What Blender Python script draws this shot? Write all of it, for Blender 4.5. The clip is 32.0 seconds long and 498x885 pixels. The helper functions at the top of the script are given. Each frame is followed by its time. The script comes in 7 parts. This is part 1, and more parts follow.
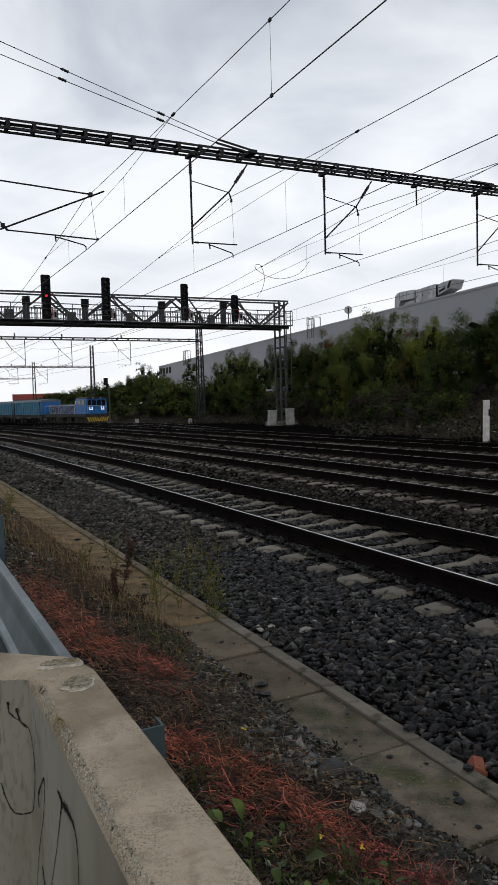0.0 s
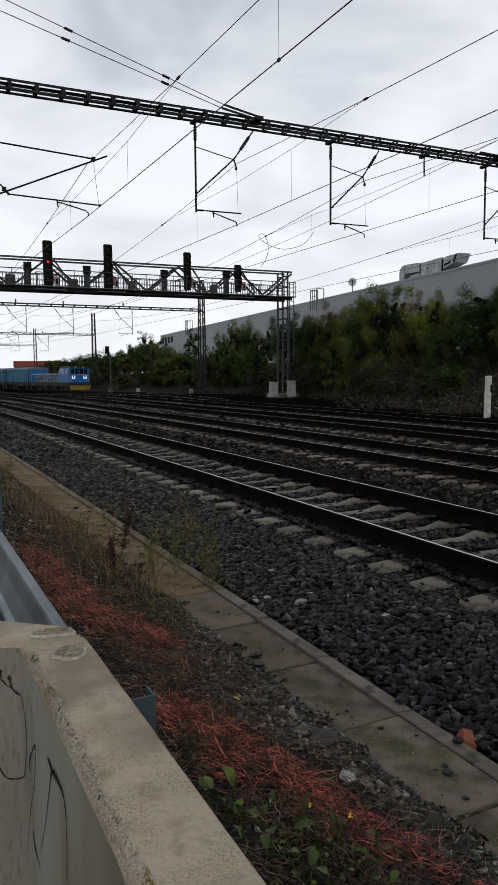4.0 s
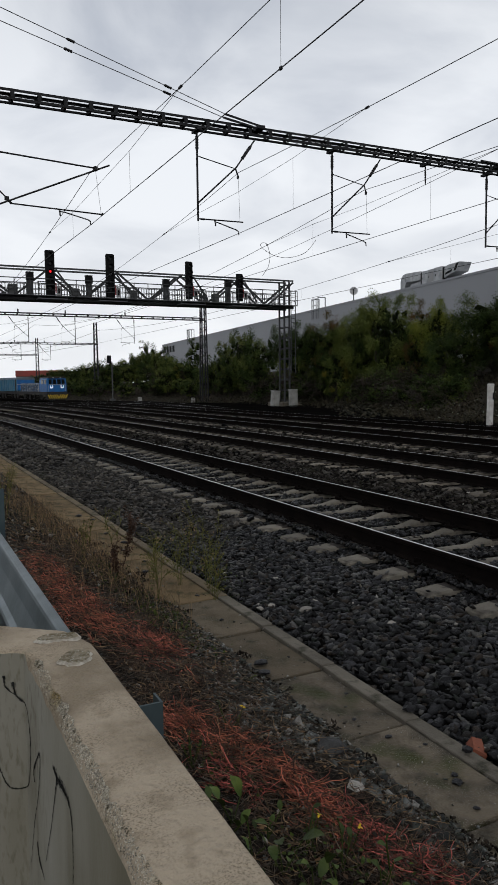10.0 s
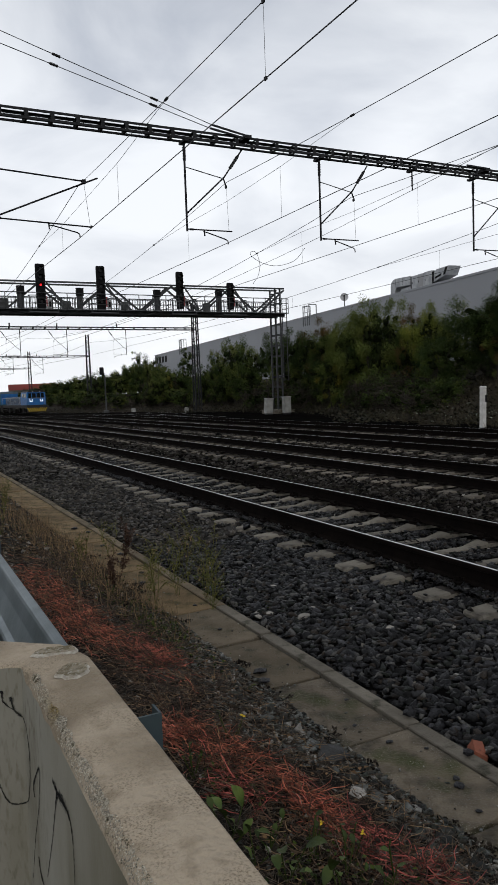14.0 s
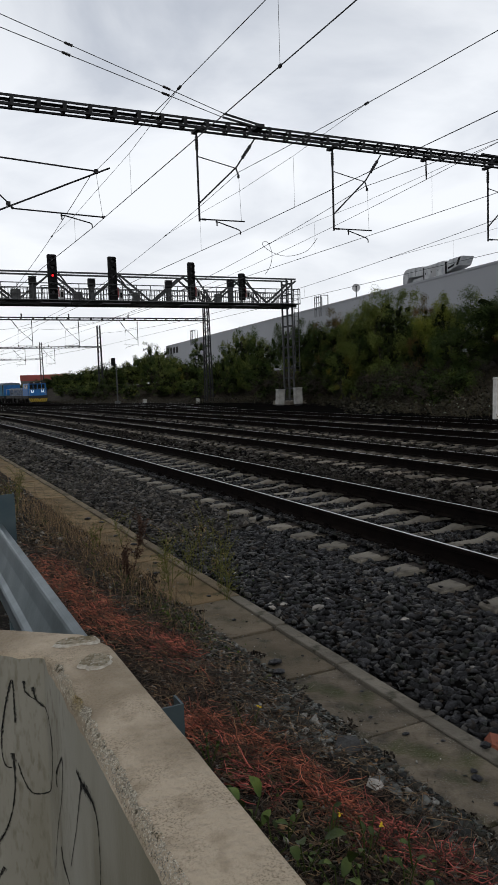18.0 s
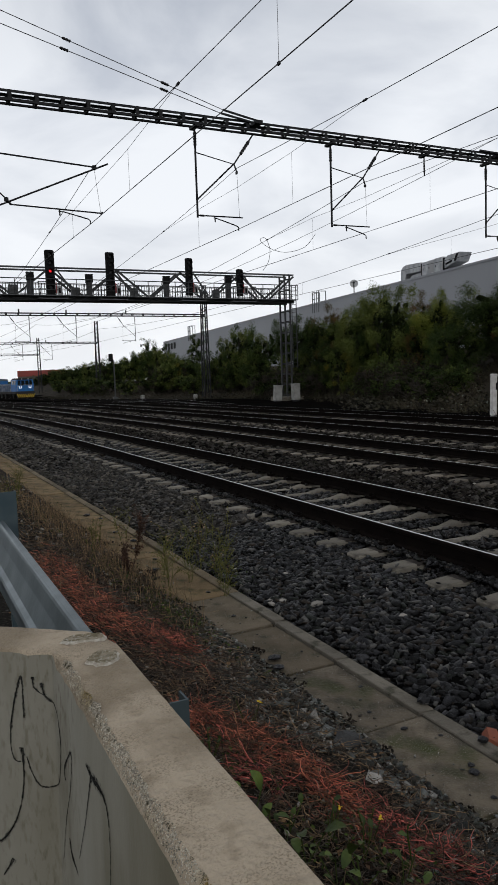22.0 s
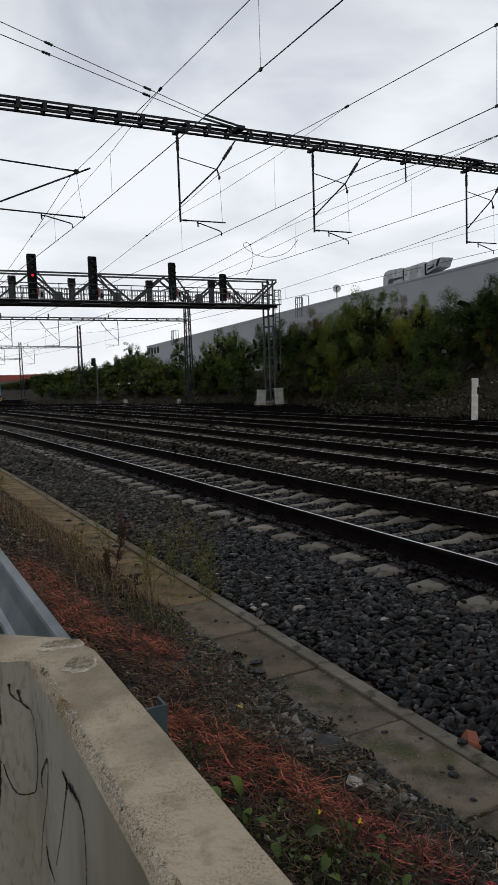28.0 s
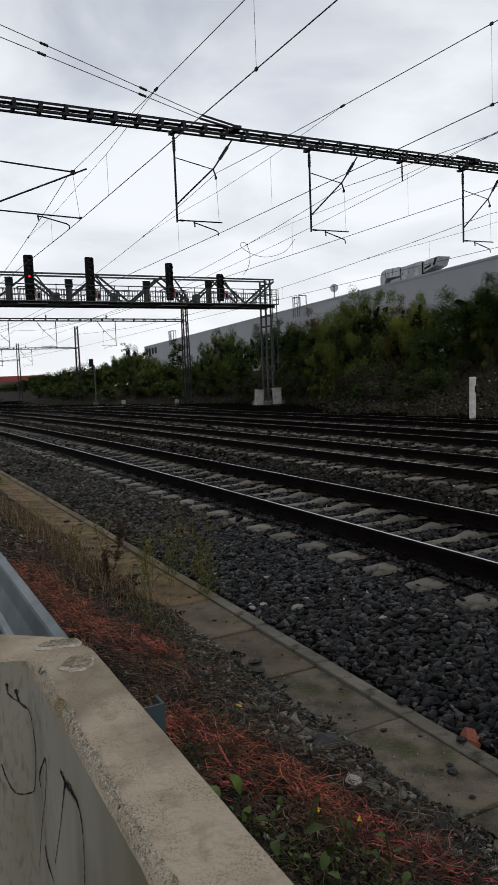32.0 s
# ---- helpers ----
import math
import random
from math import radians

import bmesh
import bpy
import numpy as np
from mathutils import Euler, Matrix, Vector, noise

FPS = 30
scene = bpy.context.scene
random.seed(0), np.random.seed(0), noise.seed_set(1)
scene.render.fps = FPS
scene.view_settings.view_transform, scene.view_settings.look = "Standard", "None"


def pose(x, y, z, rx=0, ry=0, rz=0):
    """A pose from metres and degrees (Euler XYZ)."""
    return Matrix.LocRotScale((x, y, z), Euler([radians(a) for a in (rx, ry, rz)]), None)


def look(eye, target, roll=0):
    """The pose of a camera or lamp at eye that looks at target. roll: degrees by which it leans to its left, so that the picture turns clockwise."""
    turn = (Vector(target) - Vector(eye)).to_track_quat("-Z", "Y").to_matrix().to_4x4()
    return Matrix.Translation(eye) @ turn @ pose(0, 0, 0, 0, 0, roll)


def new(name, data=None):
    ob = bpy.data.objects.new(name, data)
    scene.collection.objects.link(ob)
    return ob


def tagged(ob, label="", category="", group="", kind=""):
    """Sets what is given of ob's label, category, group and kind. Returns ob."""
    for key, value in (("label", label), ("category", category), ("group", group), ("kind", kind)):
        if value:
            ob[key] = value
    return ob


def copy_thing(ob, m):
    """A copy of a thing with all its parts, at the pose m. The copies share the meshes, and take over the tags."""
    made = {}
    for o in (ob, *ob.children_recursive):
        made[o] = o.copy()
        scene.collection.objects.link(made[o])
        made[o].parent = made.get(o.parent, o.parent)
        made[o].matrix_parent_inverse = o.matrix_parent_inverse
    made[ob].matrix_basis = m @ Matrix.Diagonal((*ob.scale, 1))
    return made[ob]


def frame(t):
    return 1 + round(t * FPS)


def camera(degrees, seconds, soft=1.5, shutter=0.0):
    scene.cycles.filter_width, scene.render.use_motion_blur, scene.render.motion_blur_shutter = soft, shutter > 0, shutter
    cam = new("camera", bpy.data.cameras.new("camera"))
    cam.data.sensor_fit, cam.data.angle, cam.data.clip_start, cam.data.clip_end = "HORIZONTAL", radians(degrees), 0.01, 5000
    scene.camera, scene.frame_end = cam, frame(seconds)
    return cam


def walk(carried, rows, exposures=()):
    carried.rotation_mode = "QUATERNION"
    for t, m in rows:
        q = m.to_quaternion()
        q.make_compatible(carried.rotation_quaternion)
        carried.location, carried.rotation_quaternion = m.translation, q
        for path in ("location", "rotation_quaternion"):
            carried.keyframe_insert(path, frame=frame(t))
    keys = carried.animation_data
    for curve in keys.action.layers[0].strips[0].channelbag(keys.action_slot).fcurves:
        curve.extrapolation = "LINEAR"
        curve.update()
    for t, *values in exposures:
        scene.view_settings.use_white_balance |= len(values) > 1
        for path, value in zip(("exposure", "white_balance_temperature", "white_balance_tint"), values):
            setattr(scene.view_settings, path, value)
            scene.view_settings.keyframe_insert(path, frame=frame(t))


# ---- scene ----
cam = camera(38.02, 32.0, soft=0.9)
# seconds, eye x y z, turn in degrees
ROWS = [
    (0, -5.1778, -0.0000, 1.7641, 86.777, 1.581, -26.206),
    (0.5, -5.1824, 0.0052, 1.7606, 86.609, 1.351, -26.272),
    (1, -5.1853, -0.0089, 1.7634, 86.099, 1.588, -26.437),
    (1.5, -5.1765, -0.0066, 1.7594, 85.518, 1.442, -26.216),
    (2, -5.1802, -0.0085, 1.7657, 85.639, 1.598, -26.317),
    (2.5, -5.1727, -0.0100, 1.7737, 85.096, 1.750, -25.536),
    (3, -5.1645, 0.0088, 1.7666, 84.589, 0.851, -25.906),
    (3.5, -5.1622, 0.0033, 1.7709, 84.459, 0.366, -25.984),
    (5.5, -5.1528, 0.0384, 1.7509, 84.685, 1.777, -26.027),
    (6, -5.1591, 0.0110, 1.7576, 84.532, 1.856, -25.251),
    (6.5, -5.1548, 0.0267, 1.7522, 84.874, 1.469, -25.569),
    (7, -5.1546, 0.0627, 1.7393, 85.193, 1.442, -25.273),
    (7.5, -5.1513, 0.0543, 1.7378, 85.221, 1.771, -25.526),
    (8, -5.1556, 0.0529, 1.7416, 85.422, 1.461, -25.637),
    (8.5, -5.1578, 0.0482, 1.7444, 85.815, 1.787, -25.581),
    (9, -5.1579, 0.0500, 1.7417, 85.603, 1.242, -25.939),
    (9.5, -5.1585, 0.0520, 1.7393, 85.261, 0.674, -26.177),
    (10, -5.1607, 0.0486, 1.7427, 85.222, 0.641, -25.954),
    (10.5, -5.1610, 0.0476, 1.7448, 85.370, 1.276, -26.054),
    (11, -5.1615, 0.0491, 1.7432, 85.524, 1.577, -25.850),
    (11.5, -5.1640, 0.0495, 1.7444, 85.589, 1.376, -25.988),
    (12, -5.1645, 0.0575, 1.7406, 85.839, 1.408, -26.317),
    (12.5, -5.1632, 0.0477, 1.7441, 85.735, 1.864, -26.185),
    (13, -5.1574, 0.0515, 1.7440, 86.055, 2.064, -26.332),
    (13.5, -5.1586, 0.0418, 1.7447, 85.888, 2.039, -26.512),
    (15.5, -5.1588, 0.0322, 1.7435, 85.833, 1.998, -26.270),
    (16, -5.1582, 0.0259, 1.7462, 85.279, 1.748, -26.128),
    (16.5, -5.1612, 0.0450, 1.7452, 85.865, 2.283, -25.380),
    (17, -5.1537, 0.0523, 1.7437, 85.282, 2.471, -25.237),
    (17.5, -5.1634, 0.0631, 1.7435, 84.885, 2.080, -25.446),
    (18, -5.1778, 0.0702, 1.7411, 85.183, 1.940, -25.622),
    (18.5, -5.1850, 0.0684, 1.7473, 84.420, 2.868, -25.340),
    (19, -5.1921, 0.0592, 1.7528, 84.704, 2.056, -25.325),
    (19.5, -5.2025, 0.0420, 1.7587, 84.840, 1.356, -25.374),
    (20, -5.1984, 0.0557, 1.7515, 84.568, 1.600, -25.429),
    (20.5, -5.2056, 0.0411, 1.7586, 84.762, 1.635, -25.278),
    (21, -5.2047, 0.0503, 1.7560, 84.827, 2.152, -25.164),
    (21.5, -5.2061, 0.0471, 1.7582, 84.690, 2.049, -25.529),
    (22, -5.2073, 0.0434, 1.7587, 84.840, 1.901, -25.816),
    (22.5, -5.2037, 0.0437, 1.7562, 84.707, 1.793, -26.095),
    (23, -5.2036, 0.0424, 1.7577, 84.866, 1.808, -26.113),
    (23.5, -5.2014, 0.0412, 1.7573, 84.878, 1.826, -26.071),
    (24, -5.1991, 0.0368, 1.7596, 84.865, 2.212, -26.158),
    (24.5, -5.1953, 0.0446, 1.7559, 85.118, 2.138, -26.208),
    (25, -5.1952, 0.0465, 1.7537, 85.062, 1.592, -26.276),
    (25.5, -5.1931, 0.0358, 1.7591, 85.184, 2.013, -26.498),
    (27.5, -5.1925, 0.0302, 1.7598, 85.193, 1.877, -26.850),
    (28, -5.1965, 0.0297, 1.7610, 85.149, 1.879, -27.114),
    (28.5, -5.1931, 0.0326, 1.7581, 85.248, 1.514, -27.268),
    (29, -5.2040, 0.0288, 1.7604, 85.281, 1.686, -27.332),
    (29.5, -5.2067, 0.0238, 1.7612, 85.483, 1.684, -27.152),
    (30, -5.2019, 0.0283, 1.7568, 85.325, 1.786, -27.193),
    (30.5, -5.1992, 0.0309, 1.7564, 85.371, 1.845, -27.087),
    (31, -5.1961, 0.0265, 1.7560, 85.341, 1.917, -27.121),
    (31.5, -5.1932, 0.0305, 1.7543, 85.022, 2.051, -27.125),
    (32, -5.1929, 0.0266, 1.7564, 85.141, 2.208, -27.280),
]
walk(cam, [(t, pose(x, y, z, rx, ry, rz)) for t, x, y, z, rx, ry, rz in ROWS], exposures=[(0, 0.04), (3, 0.0), (7, -0.02), (9, -0.10), (12, -0.03), (16, 0.03), (19, 0.0), (21, -0.06), (23, -0.04), (28, -0.03), (32, -0.02)])

# ---------------------------------------------------------------- light
world = bpy.data.worlds.new("overcast")
scene.world = world
world.use_nodes = True
wn, wl = world.node_tree.nodes, world.node_tree.links
wn.clear()
SUN_UP, SUN_ROUND = 48, 200


def world_sky():
    out = wn.new("ShaderNodeOutputWorld")
    bg = wn.new("ShaderNodeBackground")
    sky = wn.new("ShaderNodeTexSky")
    sky.sky_type, sky.sun_disc = "NISHITA", False
    sky.sun_elevation, sky.sun_rotation = radians(SUN_UP), radians(SUN_ROUND)
    sky.air_density, sky.dust_density = 1.0, 4.0
    co = wn.new("ShaderNodeTexCoord")
    sep = wn.new("ShaderNodeSeparateXYZ")
    wl.new(co.outputs["Generated"], sep.inputs[0])
    # clouds lie on a flat layer: the direction divided by its height
    up = wn.new("ShaderNodeMath")
    up.operation, up.inputs[1].default_value = "MAXIMUM", 0.0
    wl.new(sep.outputs["Z"], up.inputs[0])
    add = wn.new("ShaderNodeMath")
    add.operation, add.inputs[1].default_value = "ADD", 0.22
    wl.new(up.outputs[0], add.inputs[0])
    div = wn.new("ShaderNodeVectorMath")
    div.operation = "DIVIDE"
    wl.new(co.outputs["Generated"], div.inputs[0])
    comb = wn.new("ShaderNodeCombineXYZ")
    for i in range(3):
        wl.new(add.outputs[0], comb.inputs[i])
    wl.new(comb.outputs[0], div.inputs[1])
    n1 = wn.new("ShaderNodeTexNoise")
    n1.inputs["Scale"].default_value, n1.inputs["Detail"].default_value = 2.1, 7.0
    n1.inputs["Roughness"].default_value, n1.inputs["Distortion"].default_value = 0.5, 0.4
    wl.new(div.outputs[0], n1.inputs["Vector"])
    ramp = wn.new("ShaderNodeValToRGB")
    ramp.color_ramp.elements[0].position, ramp.color_ramp.elements[1].position = 0.36, 0.62
    ramp.color_ramp.elements[0].color = (0.585, 0.63, 0.715, 1)
    ramp.color_ramp.elements[1].color = (0.94, 0.975, 1.03, 1)
    wl.new(n1.outputs["Fac"], ramp.inputs[0])
    # brighter veil low over the ground
    low = wn.new("ShaderNodeMapRange")
    low.inputs["From Min"].default_value, low.inputs["From Max"].default_value = 0.0, 0.42
    low.inputs["To Min"].default_value, low.inputs["To Max"].default_value = 0.85, 0.0
    wl.new(sep.outputs["Z"], low.inputs["Value"])
    veil = wn.new("ShaderNodeMixRGB")
    veil.inputs[2].default_value = (1.05, 1.07, 1.10, 1)
    wl.new(low.outputs[0], veil.inputs[0])
    wl.new(ramp.outputs[0], veil.inputs[1])
    # heavier cloud overhead
    high = wn.new("ShaderNodeMapRange")
    high.inputs["From Min"].default_value, high.inputs["From Max"].default_value = 0.32, 0.95
    high.inputs["To Min"].default_value, high.inputs["To Max"].default_value = 1.0, 0.42
    wl.new(sep.outputs["Z"], high.inputs["Value"])
    thick = wn.new("ShaderNodeVectorMath")
    thick.operation = "SCALE"
    wl.new(veil.outputs[0], thick.inputs[0])
    wl.new(high.outputs[0], thick.inputs["Scale"])
    dim = wn.new("ShaderNodeMixRGB")
    dim.blend_type, dim.inputs[0].default_value = "MULTIPLY", 1.0
    dim.inputs[2].default_value = (0.1, 0.1, 0.1, 1)
    wl.new(sky.outputs[0], dim.inputs[1])
    mix = wn.new("ShaderNodeMixRGB")
    mix.inputs[0].default_value = 0.93
    wl.new(dim.outputs[0], mix.inputs[1])
    wl.new(thick.outputs[0], mix.inputs[2])
    wl.new(mix.outputs[0], bg.inputs[0])
    bg.inputs[1].default_value = 1.0
    wl.new(bg.outputs[0], out.inputs[0])


world_sky()
sun = new("sun", bpy.data.lights.new("sun", "SUN"))
sun.data.energy, sun.data.angle, sun.data.color = 0.5, radians(35), (1.0, 0.97, 0.93)
sun.matrix_world = look((0, 0, 0), (math.sin(radians(SUN_ROUND)) * -1.0, math.cos(radians(SUN_ROUND)) * -1.0, -math.tan(radians(SUN_UP))))
scene.view_settings.exposure = 0.0


# ---------------------------------------------------------------- materials
def material(name, base, second=None, scale=4.0, rough=0.85, metal=0.0, bump=0.0, bump_scale=60.0, third=None, third_scale=30.0,
             third_cut=(0.5, 0.7), vary=0.0, cut=(0.35, 0.65), stretch=(1, 1, 1), spec=0.3, island=0.0, coat=0.0, fleck=None, fleck_scale=160.0, fleck_cut=(0.66, 0.70)):
    """Two colours mixed at a large scale, a third at a small one, relief, and a spread from object to object or island to island."""
    m = bpy.data.materials.new(name)
    m.use_nodes = True
    n, l = m.node_tree.nodes, m.node_tree.links
    b = n["Principled BSDF"]
    b.inputs["Roughness"].default_value, b.inputs["Metallic"].default_value = rough, metal
    b.inputs["Specular IOR Level"].default_value = spec
    if coat:
        b.inputs["Coat Weight"].default_value = coat
    co = n.new("ShaderNodeTexCoord")
    mp = n.new("ShaderNodeMapping")
    mp.inputs["Scale"].default_value = stretch
    l.new(co.outputs["Object"], mp.inputs[0])

    def tex(s, detail=6.0):
        t = n.new("ShaderNodeTexNoise")
        t.inputs["Scale"].default_value, t.inputs["Detail"].default_value = s, detail
        l.new(mp.outputs[0], t.inputs["Vector"])
        return t

    def ramp(t, a, c):
        r = n.new("ShaderNodeMapRange")
        r.inputs["From Min"].default_value, r.inputs["From Max"].default_value = a, c
        l.new(t, r.inputs["Value"])
        return r.outputs[0]

    def mixed(f, a, c):
        x = n.new("ShaderNodeMixRGB")
        for k, v in ((1, a), (2, c)):
            if isinstance(v, tuple):
                x.inputs[k].default_value = (*v, 1)
            else:
                l.new(v, x.inputs[k])
        l.new(f, x.inputs[0])
        return x.outputs[0]

    col = base
    if second:
        col = mixed(ramp(tex(scale).outputs["Fac"], *cut), base, second)
    if third:
        col = mixed(ramp(tex(third_scale, 4.0).outputs["Fac"], *third_cut), col, third)
    if fleck:
        both = n.new("ShaderNodeMath")
        both.operation = "MULTIPLY"
        l.new(ramp(tex(fleck_scale, 5.0).outputs["Fac"], *fleck_cut), both.inputs[0])
        l.new(ramp(tex(fleck_scale * 0.035, 3.0).outputs["Fac"], 0.40, 0.62), both.inputs[1])
        col = mixed(both.outputs[0], col, fleck)
    if vary or island:
        hs = n.new("ShaderNodeHueSaturation")
        if isinstance(col, tuple):
            hs.inputs["Color"].default_value = (*col, 1)
        else:
            l.new(col, hs.inputs["Color"])
        src = n.new("ShaderNodeObjectInfo").outputs["Random"] if vary else n.new("ShaderNodeNewGeometry").outputs["Random Per Island"]
        mr = n.new("ShaderNodeMapRange")
        w = vary or island
        mr.inputs["To Min"].default_value, mr.inputs["To Max"].default_value = 1 - w, 1 + w
        l.new(src, mr.inputs["Value"])
        l.new(mr.outputs[0], hs.inputs["Value"])
        col = hs.outputs[0]
    if isinstance(col, tuple):
        b.inputs["Base Color"].default_value = (*col, 1)
    else:
        l.new(col, b.inputs["Base Color"])
    if bump:
        bp = n.new("ShaderNodeBump")
        bp.inputs["Strength"].default_value, bp.inputs["Distance"].default_value = bump, 0.02
        l.new(tex(bump_scale, 8.0).outputs["Fac"], bp.inputs["Height"])
        l.new(bp.outputs[0], b.inputs["Normal"])
    return m


def stone_material(name, colours, rough=0.6, spec=0.35, bump=0.5, single=False):
    """Stones of several tints, one tint to each stone, with a fine grain."""
    m = material(name, (0.5, 0.5, 0.5), None, rough=rough, spec=spec, bump=bump, bump_scale=110)
    n, l = m.node_tree.nodes, m.node_tree.links
    geo = n.new("ShaderNodeNewGeometry")
    ramp = n.new("ShaderNodeValToRGB")
    ramp.color_ramp.interpolation = "CONSTANT"
    e = ramp.color_ramp.elements
    e[0].color = (*colours[0], 1)
    e[1].position, e[1].color = 1 / len(colours), (*colours[1], 1)
    for k in range(2, len(colours)):
        q = e.new(k / len(colours))
        q.color = (*colours[k], 1)
    l.new(n.new("ShaderNodeObjectInfo").outputs["Random"] if single else geo.outputs["Random Per Island"], ramp.inputs[0])
    grain = n.new("ShaderNodeTexNoise")
    grain.inputs["Scale"].default_value, grain.inputs["Detail"].default_value = 45.0, 5.0
    l.new(n["Texture Coordinate"].outputs["Object"], grain.inputs["Vector"])
    mr = n.new("ShaderNodeMapRange")
    mr.inputs["From Min"].default_value, mr.inputs["From Max"].default_value = 0.3, 0.7
    mr.inputs["To Min"].default_value, mr.inputs["To Max"].default_value = 0.6, 1.4
    l.new(grain.outputs["Fac"], mr.inputs["Value"])
    sc = n.new("ShaderNodeVectorMath")
    sc.operation = "SCALE"
    l.new(ramp.outputs[0], sc.inputs[0])
    l.new(mr.outputs[0], sc.inputs["Scale"])
    l.new(sc.outputs[0], n["Principled BSDF"].inputs["Base Color"])
    return m


DIRT = material("dirt", (0.016, 0.0135, 0.0105), (0.009, 0.008, 0.0065), 1.3, 0.95, bump=1.0, bump_scale=35, third=(0.055, 0.046, 0.037), third_scale=40, third_cut=(0.56, 0.70), spec=0.05)
# bed below the stones, its near-black colour standing for shade in their gaps
SHADED_BED = material("shaded_bed", (0.003, 0.003, 0.003), (0.006, 0.0055, 0.005), 0.5, 0.95, bump=1.0, bump_scale=24, spec=0.0)
GRASS_EARTH = material("bank_earth", (0.016, 0.0135, 0.0095), (0.044, 0.036, 0.027), 0.35, 0.95, bump=1.0, bump_scale=6, third=(0.007, 0.009, 0.005), third_scale=2.5, spec=0.05)
STONE_TINTS = [(0.001, 0.001, 0.0011), (0.003, 0.003, 0.0033), (0.006, 0.006, 0.0068), (0.022, 0.022, 0.0235), (0.008, 0.0064, 0.005), (0.034, 0.034, 0.037), (0.002, 0.002, 0.0022), (0.008, 0.010, 0.007), (0.068, 0.066, 0.061), (0.022, 0.0165, 0.012), (0.0015, 0.0015, 0.0015), (0.012, 0.012, 0.0135), (0.004, 0.004, 0.005)]
STONE = stone_material("ballast_stone", STONE_TINTS, 0.5, 0.2)
SINGLE_STONE = stone_material("loose_ballast_stone", STONE_TINTS, 0.5, 0.2, single=True)
BROWN_STONE = stone_material("dusty_brown_ballast", [(0.004657, 0.004657, 0.004657), (0.01708, 0.01475, 0.01242), (0.02639, 0.02298, 0.01987), (0.03571, 0.03105, 0.02717), (0.01242, 0.01087, 0.009315), (0.04657, 0.0427, 0.03881), (0.02018, 0.01941, 0.01397), (0.06986, 0.0652, 0.05899)], 0.9, 0.04)
SHOULDER_STONE = stone_material("shoulder_ballast", [(0.004472, 0.00416, 0.003744), (0.01677, 0.01435, 0.0117), (0.02683, 0.02288, 0.01872), (0.03801, 0.03328, 0.02761), (0.01118, 0.00988, 0.008424), (0.0559, 0.04992, 0.04212), (0.02124, 0.01976, 0.0131), (0.09503, 0.08424, 0.0702)], 0.6, 0.18)
PALE_STONE = material("pale_stone", (0.30, 0.28, 0.25), (0.2, 0.19, 0.17), 20, 0.85, bump=0.4, vary=0.3)
GREY_STONE = stone_material("grey_gravel", [(0.015, 0.0165, 0.015), (0.045, 0.0495, 0.045), (0.0825, 0.087, 0.0795), (0.027, 0.0255, 0.0195), (0.135, 0.141, 0.132), (0.051, 0.045, 0.033), (0.012, 0.012, 0.0105), (0.042, 0.048, 0.039), (0.225, 0.2175, 0.195)], 0.8, 0.25)
SLEEPER = material("sleeper_concrete", (0.20, 0.183, 0.15), (0.125, 0.112, 0.09), 3.0, 0.9, bump=0.5, bump_scale=50, vary=0.3, third=(0.05, 0.042, 0.034), third_scale=9, third_cut=(0.52, 0.74), fleck=(0.03, 0.028, 0.024), fleck_scale=45, fleck_cut=(0.62, 0.68))
SLEEPER_DIRTY = material("dirty_sleeper_concrete", (0.1755, 0.1534, 0.1222), (0.1014, 0.0884, 0.0702), 3.0, 0.9, bump=0.5, bump_scale=50, vary=0.35, third=(0.052, 0.0442, 0.0364), third_scale=7, third_cut=(0.48, 0.70))
SLEEPER_RUST = material("sleeper_rust_stain", (0.016, 0.012, 0.0095), (0.034, 0.028, 0.023), 8.0, 0.95, bump=0.5, bump_scale=50, vary=0.3)
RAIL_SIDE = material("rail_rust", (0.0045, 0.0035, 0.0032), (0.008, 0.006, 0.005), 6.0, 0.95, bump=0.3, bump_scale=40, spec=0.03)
RAIL_TOP = material("rail_head_steel", (0.58, 0.58, 0.60), (0.42, 0.41, 0.40), 2.0, 0.3, metal=1.0, stretch=(6, 0.3, 1))
DRAIN = material("drain_silt", (0.2111, 0.1515, 0.08485), (0.1146, 0.08334, 0.04848), 2.4, 0.95, bump=0.8, bump_scale=60, third=(0.05791, 0.05808, 0.02728), third_scale=4.5, third_cut=(0.49, 0.64), vary=0.15, fleck=(0.0181, 0.01641, 0.01515), fleck_scale=26, fleck_cut=(0.62, 0.66), spec=0.1)
DRAIN_MID = material("drain_silty_concrete", (0.1455, 0.1189, 0.08589), (0.07546, 0.06283, 0.0416), 3.1, 0.95, bump=0.5, bump_scale=60, third=(0.03881, 0.03815, 0.02147), third_scale=4.2, third_cut=(0.50, 0.66), vary=0.15, fleck=(0.2264, 0.2132, 0.208), fleck_scale=120, fleck_cut=(0.56, 0.70), spec=0.1)
DRAIN_NEAR = material("drain_concrete", (0.125, 0.103, 0.074), (0.046, 0.039, 0.027), 4.6, 0.88, bump=0.9, bump_scale=38, cut=(0.42, 0.60), third=(0.036, 0.040, 0.010), third_scale=2.6, third_cut=(0.49, 0.61), vary=0.12, fleck=(0.357, 0.336, 0.3024), fleck_scale=150, fleck_cut=(0.58, 0.70), spec=0.25)
